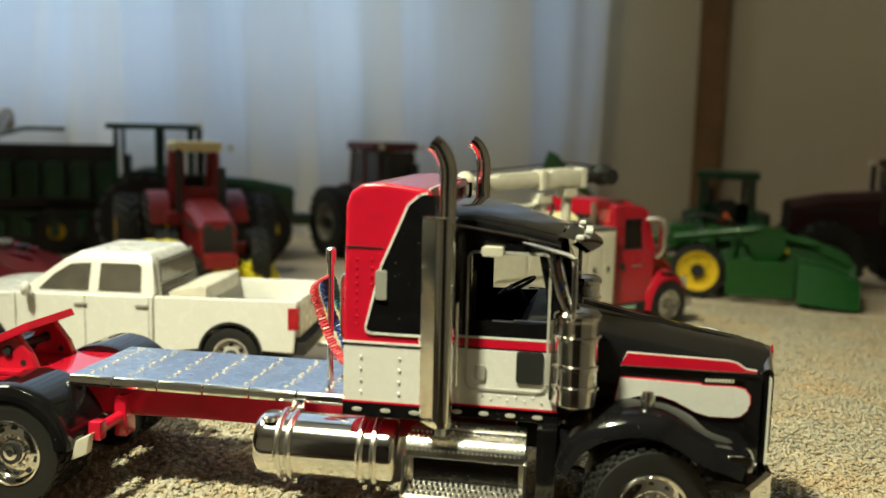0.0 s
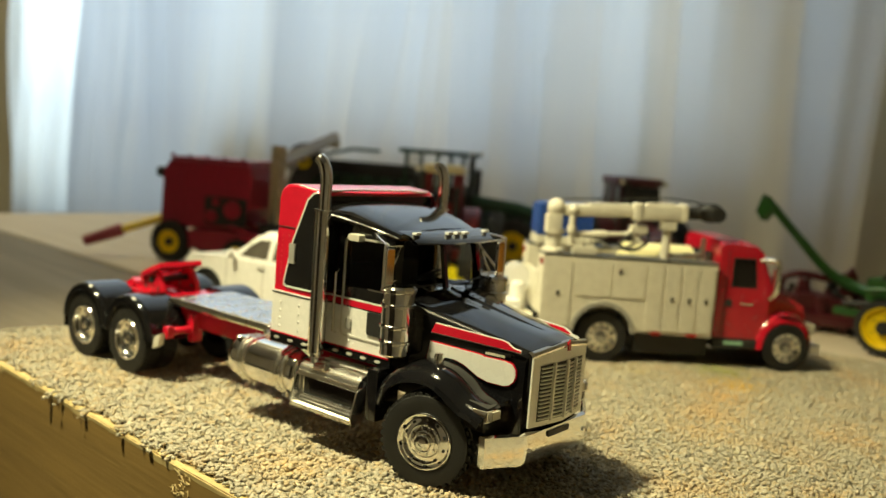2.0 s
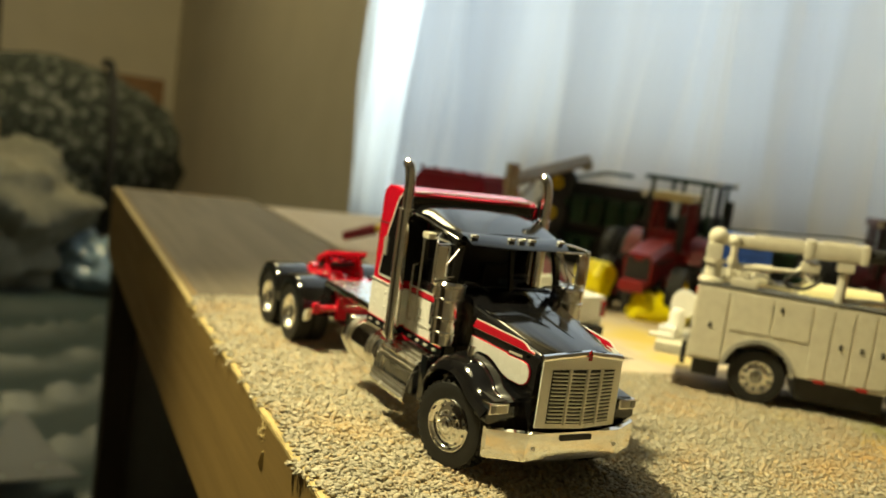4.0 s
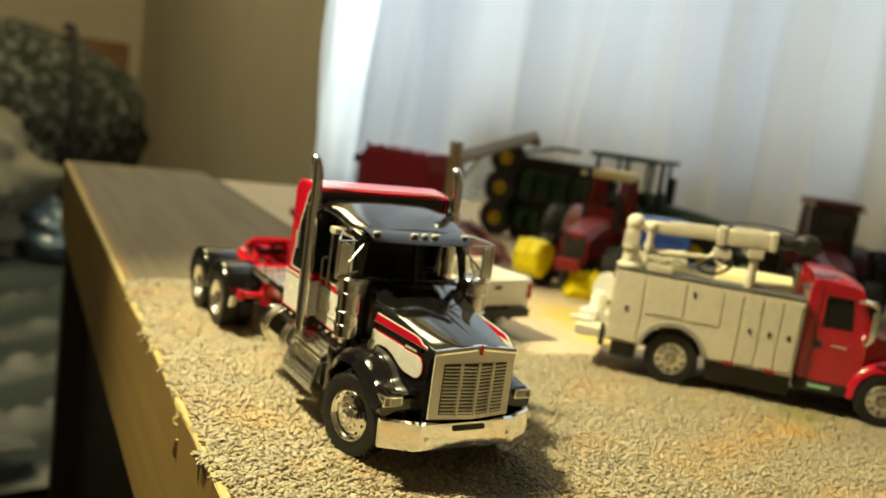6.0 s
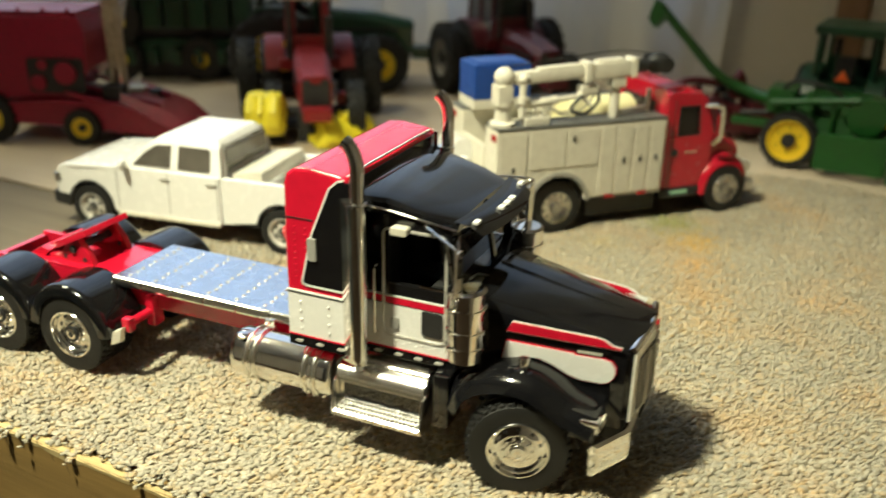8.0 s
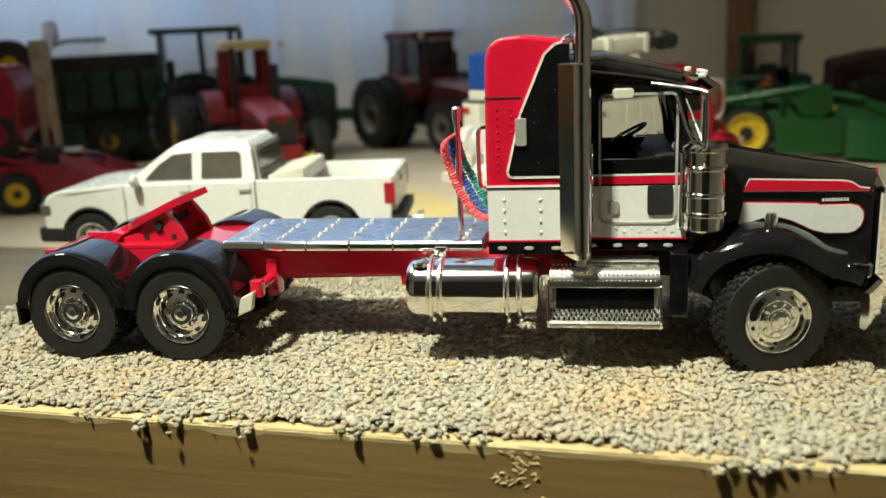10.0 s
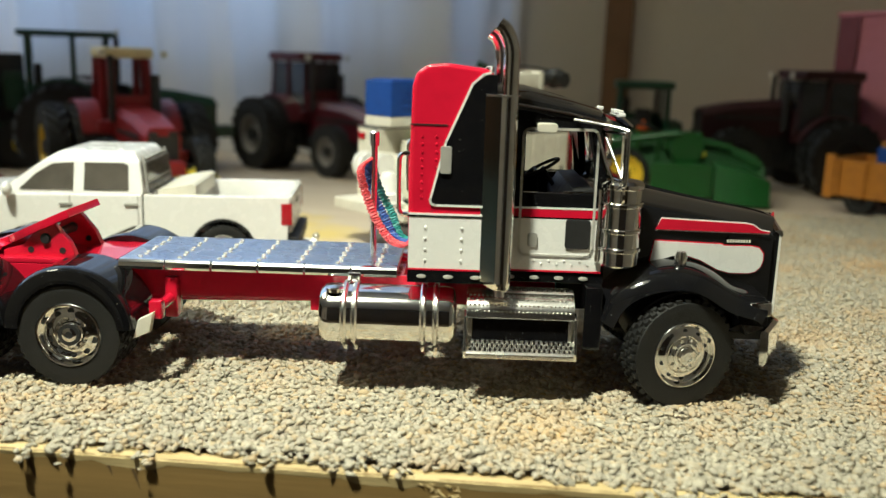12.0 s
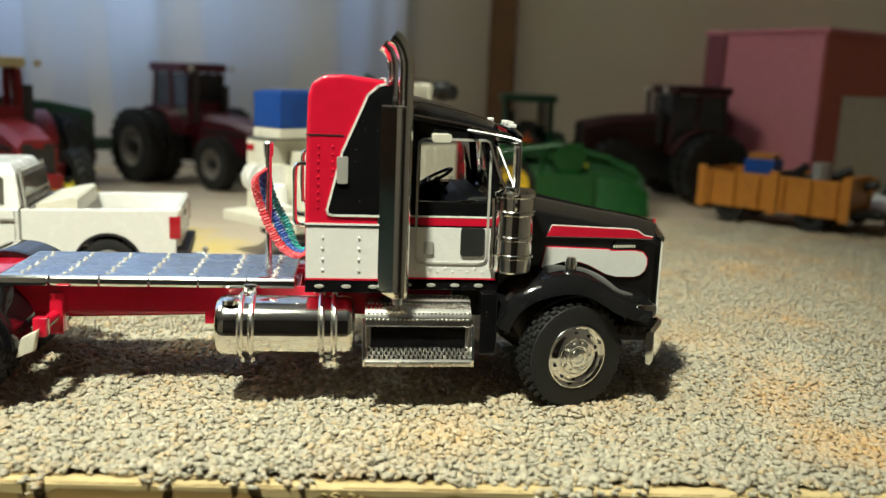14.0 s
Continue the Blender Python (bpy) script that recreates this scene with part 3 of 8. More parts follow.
# a frayed patch of torn wood fibre below the edge, and one loose splinter
for k in range(46):
    a, b = rng.uniform(-2.45, -2.05), rng.uniform(-0.5, -0.17)
    d, q = rng.uniform(0, math.tau), rng.uniform(0.03, 0.08)
    tip = (a + q * math.cos(d), EDGE - rng.uniform(0.004, 0.022), b + q * 0.7 * math.sin(d))
    part("torn_fibre", rod(B(), (a, EDGE + 0.004, b), tip, 0.012, 0.004, 5), LIT_CUT_PINE, fascia)
part("splinter", loft(B(), [[(-2.06, EDGE + 0.004, -0.60), (-2.0, EDGE + 0.004, -0.60), (-2.03, EDGE - 0.03, -0.6)], [(-2.08, EDGE + 0.004, -0.78), (-2.0, EDGE + 0.004, -0.78), (-2.04, EDGE - 0.07, -0.78)], [(-2.05, EDGE + 0.004, -0.9), (-2.02, EDGE + 0.004, -0.9), (-2.03, EDGE - 0.02, -0.9)]]), LIT_CUT_PINE, fascia)

setting("shelf_end_post", box(B(), END, END + 2.2, EDGE + 0.2, EDGE + 2.4, -48, -3.21, 0.05), SHADE_TIMBER, "dark timber post under the shelf end", "post")
setting("shelf_end_board", box(B(), END - 0.35, END - 0.01, EDGE, SEAM, -3.2, -0.12, 0.04), PINE, "pine board closing the end of the shelf", "board")
# near-black panel added so the open space below reads as shade
setting("under_shelf_shade", box(B(), END + 2.3, 60, -1.6, -1.2, -48, -1.4), SHADE_TIMBER, "dark panel set in to stand for the shade under the shelf", "panel")

# gravel: a bed with a ragged rim, and grains lying on it
def bed_limit(x):
    """How far back the gravel reaches (shelf coordinates)."""
    return 4.2 + 0.35 * math.sin(x * 0.9) + 0.3 * noise.noise((x * 0.7, 1, 5)) + (1.4 if x > -4.2 else 0) + 6.5 * min(1, max(0, (x + 3.4) / 2.2))


def bed_height(x, y):
    return GROUND + 0.05 * noise.noise((x * 0.6, y * 0.6, 2)) + 0.02 * noise.noise((x * 2.2, y * 2.2, 7)) - 0.045 * max(0, (EDGE + 0.35 - y) / 0.35)


GX0, GX1 = -9.8, 20.0


def gravel_bed():
    bm = B()
    nx, ny = 240, 90
    grid = []
    for i in range(nx + 1):
        x = GX0 + (GX1 - GX0) * i / nx
        back = bed_limit(x)
        row = []
        for j in range(ny + 1):
            y = EDGE + 0.16 + (back - EDGE - 0.16) * j / ny
            rim = 0.16 * max(0, 1 - (back - y) / 0.4) + 0.16 * max(0, 1 - (x - GX0) / 0.8)
            row.append(bm.verts.new((x, y, bed_height(x, y) - 0.012 - rim)))
        grid.append(row)
    for i in range(nx):
        for j in range(ny):
            bm.faces.new((grid[i][j], grid[i + 1][j], grid[i + 1][j + 1], grid[i][j + 1]))
    return bm


gravel = setting("gravel_bed", gravel_bed(), GRAVEL_BED, "bed of fine grey and rusty gravel on the shelf", "gravel")


# where grains spill over the front edge: (along the shelf, half width, overhang)
SPILLS = ((-8.2, 0.16, 0.08), (-5.97, 0.06, 0.15), (-5.6, 0.05, 0.12), (-5.2, 0.1, 0.15), (-4.85, 0.12, 0.15), (-3.75, 0.05, 0.08), (-2.6, 0.1, 0.12), (-0.6, 0.1, 0.11), (-0.2, 0.2, 0.15), (0.25, 0.15, 0.12), (1.4, 0.2, 0.08))


def grains(name, x0, x1, y0, y1, size, cover, seed, sides, label):
    """Loose grains joined into one mesh: each a small uneven stone of its own turn and shape."""
    g = np.random.default_rng(seed)
    n = int((x1 - x0) * (y1 - y0) * cover / size**2)
    x, y = g.uniform(x0, x1, n), g.uniform(y0, y1, n)
    lim = np.array([bed_limit(v) for v in np.linspace(x0, x1, 400)])
    edge = np.interp(x, np.linspace(x0, x1, 400), lim)
    front = EDGE + 0.05 + 0.04 * np.sin(x * 2.3) + 0.03 * np.sin(x * 7.1 + 1) + g.normal(0, 0.02, n)
    for at, wide, far in SPILLS:
        front -= far * np.exp(-(((x - at) / wide) ** 2))
    keep = (y > front) & (y < edge + g.normal(0, 0.18, n)) & (x > GX0 + g.normal(0, 0.35, n))
    x, y = x[keep], y[keep]
    n = len(x)
    z = np.array([bed_height(a, b) for a, b in zip(x, y)]) - 0.55 * np.maximum(0, EDGE + 0.05 - y)
    if sides == 20:
        p = (1 + 5**0.5) / 2
        v = np.array([(-1, p, 0), (1, p, 0), (-1, -p, 0), (1, -p, 0), (0, -1, p), (0, 1, p), (0, -1, -p), (0, 1, -p), (p, 0, -1), (p, 0, 1), (-p, 0, -1), (-p, 0, 1)]) / 1.9
        t = [(0, 11, 5), (0, 5, 1), (0, 1, 7), (0, 7, 10), (0, 10, 11), (1, 5, 9), (5, 11, 4), (11, 10, 2), (10, 7, 6), (7, 1, 8), (3, 9, 4), (3, 4, 2), (3, 2, 6), (3, 6, 8), (3, 8, 9), (4, 9, 5), (2, 4, 11), (6, 2, 10), (8, 6, 7), (9, 8, 1)]
    else:
        v = np.array([(1, 0, 0), (-1, 0, 0), (0, 1, 0), (0, -1, 0), (0, 0, 1), (0, 0, -1)], float)
        t = [(0, 2, 4), (2, 1, 4), (1, 3, 4), (3, 0, 4), (2, 0, 5), (1, 2, 5), (3, 1, 5), (0, 3, 5)]
    t = np.array(t)
    m = len(v)
    jig = v[None] * (1 + g.uniform(-0.42, 0.38, (n, m, 1)))
    half = size * 0.5 * np.exp(g.normal(0, 0.2, (n, 1, 1))) * np.stack([g.uniform(0.95, 1.5, n), g.uniform(0.75, 1.1, n), g.uniform(0.45, 0.75, n)], -1)[:, None]
    jig = jig * half
    a, b = g.uniform(0, math.tau, n), g.normal(0, 0.42, n)
    ca, sa, cb, sb = np.cos(a)[:, None], np.sin(a)[:, None], np.cos(b)[:, None], np.sin(b)[:, None]
    X, Y, Z = jig[..., 0], jig[..., 1], jig[..., 2]
    Y, Z = Y * cb - Z * sb, Y * sb + Z * cb
    X, Y = X * ca - Y * sa, X * sa + Y * ca
    lift = g.uniform(-0.01, 0.02, n)
    co = np.stack([X + x[:, None], Y + y[:, None], Z + (z + lift)[:, None]], -1).reshape(-1, 3) * S
    tri = (t[None] + m * np.arange(n)[:, None, None]).reshape(-1, 3)
    me = bpy.data.meshes.new(name)
    me.vertices.add(len(co)), me.loops.add(tri.size), me.polygons.add(len(tri))
    me.vertices.foreach_set("co", co.ravel())
    me.loops.foreach_set("vertex_index", tri.ravel())
    me.polygons.foreach_set("loop_start", np.arange(0, tri.size, 3))
    me.update(calc_edges=True)
    me.materials.append(GRAVEL)
    ob = new(name, me)
    ob.matrix_world = SHELF
    return tagged(ob, label, "gravel", "", "stuff")


grains("gravel_grains", -9.9, 3.6, EDGE - 0.25, 1.2, 0.062, 2.1, 1, 20, "loose grey, buff and rusty gravel grains beside the tractor truck")
grains("gravel_grains", -9.9, 3.6, 1.2, 12.5, 0.056, 1.8, 2, 8, "loose grey and buff gravel grains towards the back of the shelf")
grains("gravel_grains", 3.6, 20.0, EDGE - 0.05, 12.5, 0.066, 1.6, 3, 8, "loose grey and rusty gravel grains on the far stretch of the shelf")


# window wall with its opening, trim strip, room
def slab(name, x0, x1, y0, y1, z0, z1, mat, label, category):
    return setting(name, box(B(), x0, x1, y0, y1, z0, z1), mat, label, category)


WX0, WX1, WZ0, WZ1 = -71.0, -2.9, 4.4, 78.0
wall = B()
box(wall, -215, WX0, WALL_Y, WALL_Y + 8, -48, 104), box(wall, WX1, 70, WALL_Y, WALL_Y + 8, -48, 104)
box(wall, WX0, -40, WALL_Y, WALL_Y + 8, -48, -3.0), box(wall, -40, WX1, WALL_Y, WALL_Y + 8, -48, WZ0), box(wall, WX0, WX1, WALL_Y, WALL_Y + 8, WZ1, 104)
setting("wall_window", wall, WALL, "beige painted wall with a curtained window", "wall")
slab("wall_west", -223, -215, -16, WALL_Y + 8, -48, 104, WALL, "beige painted side wall of the room", "wall")
# unseen stretch of wall, made dark for what the stacks reflect
slab("wall_west_dark", -223, -215, -160, -16, -48, 104, DARK_WALL, "unseen dark side wall added to darken chrome reflections", "wall")
slab("wall_east", 70, 78, -160, WALL_Y + 8, -48, 104, WALL, "beige painted side wall of the room", "wall")
# unseen back wall: pale and dark halves chosen for the chrome's reflections
slab("wall_south", -215, -45, -168, -160, -48, 104, WALL, "beige painted wall of the room", "wall")
slab("wall_south_dark", -45, 70, -168, -160, -48, 104, DARK_WALL, "unseen dark wall added to darken chrome reflections", "wall")
slab("floor", -223, 78, -168, WALL_Y + 8, -52, -48, FLOOR, "brown floor of the room", "floor")
slab("ceiling", -223, 78, -168, WALL_Y + 8, 104, 108, CEIL, "white ceiling of the room", "ceiling")
setting("trim", box(B(), 0.9, 1.85, WALL_Y - 0.35, WALL_Y - 0.01, -0.09, 104, 0.08), BROWN, "brown wooden trim strip on the window wall", "trim")
frame_bm = B()
for x0, x1, z0, z1 in ((WX0, WX0 + 2, WZ0, WZ1), (WX1 - 2, WX1, WZ0, WZ1), (WX0 + 2.02, WX1 - 2.02, WZ0, WZ0 + 2), (WX0 + 2.02, WX1 - 2.02, WZ1 - 2, WZ1), (-34.5, -32.5, WZ0 + 2.02, WZ1 - 2.02)):
    box(frame_bm, x0 + 0.01, x1 - 0.01, WALL_Y + 4, WALL_Y + 5.5, z0 + 0.01, z1 - 0.01, 0.1)
window = setting("window_1", frame_bm, WHITE, "white window frame behind the curtain", "window")


PLEATS = []
pleat_rng = random.Random(23)
at_u = -72.0
while at_u < 0:
    at_u += pleat_rng.uniform(2.2, 5.0) if at_u > -22 else pleat_rng.uniform(4.0, 10.0)
    PLEATS.append((at_u, pleat_rng.uniform(0.5, 1.6), pleat_rng.uniform(0.4, 1.3)))


def fold_at(u, z):
    """Where the curtain hangs, for a length u along it at height z: slack cloth between uneven pleats."""
    y = 1.2 * noise.noise((u * 0.28 + z * 0.03, z * 0.03, 1)) + 0.6 * noise.noise((u * 0.7 - z * 0.04, z * 0.05, 5)) + 0.12 * noise.noise((u * 1.9, z * 0.08, 9))
    x = u
    for c, deep, wide in PLEATS:
        q = (u - c) / wide
        if abs(q) < 3:
            bell = math.exp(-q * q)
            y -= 0.5 * deep * bell
            x -= 0.42 * wide * q * bell
    return x + 0.09 * z * math.sin(u * 0.19 + 0.7), CLOTH_Y + 0.45 + y * 0.85


def curtain_mesh(u0, u1, n):
    bm = B()
    zs = [-0.08, 0.6, 1.5, 3, 5, 8, 11, 15, 20, 28, 40, 58, 80]
    rows = []
    for z in zs:
        rows.append([bm.verts.new((*fold_at(u, z), z if z > 0 or u > -38 else -4.5)) for u in np.linspace(u0, u1, n)])
    for a, b in zip(rows, rows[1:]):
        for i in range(n - 1):
            bm.faces.new((a[i], a[i + 1], b[i + 1], b[i]))
    return bm


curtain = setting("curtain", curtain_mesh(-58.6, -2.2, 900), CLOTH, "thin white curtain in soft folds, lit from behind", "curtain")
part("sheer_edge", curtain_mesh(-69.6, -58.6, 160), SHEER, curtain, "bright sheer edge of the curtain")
setting("curtain_rail", rod(B(), (-72, CLOTH_Y, 80.4), (0.4, CLOTH_Y, 80.4), 0.5), BROWN, "brown curtain rail", "curtain rail")

# unseen ceiling-hung shade added round the shelf's lamp, for chrome to reflect
LAMP_AT = look(Vector((-9.5, -11.0, 26.5)), Vector((-2.5, 2.6, 0.0)))
pendant = thing("unseen_pendant_lamp", LAMP_AT, "small white-lined metal pendant lamp added unseen over the shelf", "lamp")
ENAMEL = material("white_enamel", (0.85, 0.83, 0.78), 0.35, vary=0.04)
part("shade", lathe(B(), [(1.5, 3.4), (2.6, 3.0), (4.0, 1.6), (5.0, -1.2), (5.1, -1.2), (4.12, 1.66), (2.7, 3.12), (1.5, 3.55), (0.0, 3.6), (0.0, 3.4), (1.5, 3.4)], (0, 0, 0), "z", 32), ENAMEL, pendant, "white enamel shade")
part("socket", rod(B(), (0, 0, 3.62), (0, 0, 5.6), 0.9), DARK, pendant)
tip = Vector(LAMP_AT @ Vector((0, 0, 5.6)))
drop = LAMP_AT.to_3x3().inverted() @ (Vector((tip.x, tip.y, 104.0)) - LAMP_AT.translation)
part("cord", pipe(B(), curve_points([(0, 0, 5.55), (drop * 0.12 + Vector((0, 0, 5.0)) * 0.6), drop * 0.5, drop], 6), 0.14, 8), DARK, pendant)

# ---- the tractor truck ----
truck = thing("tractor_truck", pose(0, 0, 0), "black, red and white conventional tractor truck model with chrome stacks", "truck")
CAB_Y = 1.15

# frame and rear deck
for y in (-0.46, 0.46):
    rail = B()
    box(rail, -8.35, -1.3, y - 0.04, y + 0.04, 0.78, 1.08, 0.012)
    box(rail, -3.95, -2.5, y - 0.045, y + 0.045, 0.66, 0.80, 0.012)
    part("chassis_rail", rail, RED, truck, "red frame rail")
    part("front_rail", box(B(), -1.29, 0.55, y - 0.04, y + 0.04, 0.78, 1.08, 0.012), DARK, truck)
for x in (-8.3, -5.2, -4.1, -3.0):
    part("crossmember", box(B(), x - 0.05, x + 0.05, -0.41, 0.41, 0.82, 1.04, 0.01), RED, truck)
part("drive_shaft", rod(B(), (-6.2, 0, 0.62), (-0.6, 0, 0.76), 0.05), RED, truck)
for x in (-6.33, -7.65):
    axle = rod(B(), (x, -0.95, 0.51), (x, 0.95, 0.51), 0.11)
    ball(axle, (x, 0, 0.52), 0.28, (1, 0.9, 1))
    part("rear_axle", axle, DARK, truck)
part("front_axle", box(B(), -0.08, 0.08, -0.95, 0.95, 0.4, 0.55, 0.03), DARK, truck)
for y in (-0.46, 0.46):
    spring = B()
    for k in range(4):
        pipe(spring, curve_points([(-0.75 + 0.08 * k, y, 0.6 - 0.03 * k), (0, y, 0.5 - 0.035 * k), (0.75 - 0.08 * k, y, 0.6 - 0.03 * k)], 5), 0.022, 6)
    part("leaf_spring", spring, DARK, truck)
deck = part("deck_plate", box(B(), -6.0, -3.0, -0.62, 0.62, 1.12, 1.2, 0.015), PLATE_BLUE, truck, "polished tread-plate deck")
trim = B()
for k in range(6):
    prism(trim, [(-0.622, 1.1), (-0.665, 1.1), (-0.672, 1.13), (-0.66, 1.175), (-0.64, 1.2), (-0.615, 1.212), (-0.605, 1.205), (-0.622, 1.19)], -5.98 + 0.5 * k, -5.5 + 0.5 * k, 0.004, "x")
part("deck_edge", trim, CHROME, truck, "chrome deck edging")
stud = mesh_of("rivet", lathe(B(), [(0.026, 0.0), (0.022, 0.013), (0.0, 0.02)], (0, 0, 0), "z", 8), SILVER)
for k in range(7):
    for j in range(9):
        part("rivet", stud, None, deck, at=(-5.8 + 0.43 * k + 0.02 * (j % 2), -0.5 + 0.125 * j, 1.2))
part("deck_skirt", box(B(), -6.3, -2.9, 0.505, 0.6, 0.86, 1.1, 0.01), RED, truck)

# fifth wheel: a tilted horseshoe plate on two pierced brackets
def fifth_mesh():
    bm = B()
    outer = [(0.40, 0.42), (0.12, 0.46)] + [(x - 0.05, y) for x, y in arc(0.0, 0.0, 0.46, 90, 150, 6)] + [(-0.62, 0.30), (-0.64, 0.16), (-0.30, 0.07), (-0.06, 0.07)]
    loop = outer + [(0.0, 0.0)] + [(x, -y) for x, y in reversed(outer)]
    prism(bm, loop, -0.045, 0.045, 0.015, "z")
    turn = Matrix.Rotation(radians(-25), 4, "Y")
    for v in bm.verts:
        v.co = turn @ v.co + Vector((-6.97, 0, 1.46))
    return bm


fifth = part("fifth_wheel", fifth_mesh(), RED, truck, "red tilted fifth-wheel plate")
for y in (-0.34, 0.34):
    cheek = B()
    prism(cheek, [(-7.36, 1.13), (-6.55, 1.13), (-6.62, 1.30), (-6.78, 1.50), (-6.98, 1.44), (-7.14, 1.26), (-7.36, 1.20)], y - 0.05, y + 0.05, 0.015)
    bracket = part("fifth_wheel_bracket", cheek, RED, truck)
    for x, z, r in ((-6.88, 1.34, 0.06), (-7.05, 1.21, 0.035), (-6.70, 1.21, 0.035)):
        part("bracket_hole", rod(B(), (x, y - 0.055, z), (x, y + 0.055, z), r, n=14), DARK, bracket)
part("tilt_ramp", prism(B(), [(-7.75, 1.13), (-7.45, 1.13), (-7.35, 1.24), (-7.5, 1.28)], -0.4, 0.4, 0.02), RED, truck)
part("fifth_wheel_base", box(B(), -7.7, -6.1, -0.5, 0.5, 1.081, 1.14, 0.015), RED, truck)
jaw = rod(B(), (-6.88, -0.42, 1.34), (-6.88, 0.42, 1.34), 0.05)
part("jaw_pin", jaw, DARK, truck)
for y in (-0.9, 0.9):
    s = -1 if y < 0 else 1
    arm = B()
    box(arm, -5.52, -5.38, y * 0.55 - 0.1, y * 0.55 + 0.1, 0.55, 1.0, 0.03)
    rod(arm, (-5.47, y * 0.5, 0.76), (-5.47, y * 1.08, 0.76), 0.065)
    box(arm, -5.54, -5.40, min(y * 1.02, y * 1.16), max(y * 1.02, y * 1.16), 0.66, 0.86, 0.03)
    part("fender_arm", arm, RED, truck)
    part("light_box", prism(B(), [(-5.68, 0.47), (-5.50, 0.55), (-5.46, 0.76), (-5.62, 0.68)], s * 1.04, s * 1.14, 0.02), CREAM, truck, "pale marker plate")

# drive wheels with half-round fenders
for x in (-6.33, -7.65):
    for side in (-1, 1):
        wheel(truck, (x, side * 1.03, 0.50), 0.55, 0.30, POLISHED, "drive", side, rim=0.6)
        wheel(truck, (x, side * 0.70, 0.50), 0.55, 0.28, CHROME, "drive", side, name="inner_wheel")
        f = B()
        lathe(f, [(0.61, side * 0.50), (0.675, side * 0.50), (0.69, side * 0.56), (0.69, side * 1.11), (0.68, side * 1.165), (0.655, side * 1.195), (0.60, side * 1.205), (0.515, side * 1.2), (0.51, side * 1.19), (0.60, side * 1.185), (0.63, side * 1.16), (0.64, side * 1.11), (0.64, side * 0.56)], (x, 0, 0.54), "y", 28, (4, 178))
        part("rear_fender", f, BLACK, truck, "glossy black half-round fender")
for side in (-1, 1):
    flap = B()
    box(flap, -8.36, -8.32, side * 0.85 - 0.3, side * 0.85 + 0.3, 0.34, 0.62, 0.008)
    part("mud_flap", flap, BLACK, truck)

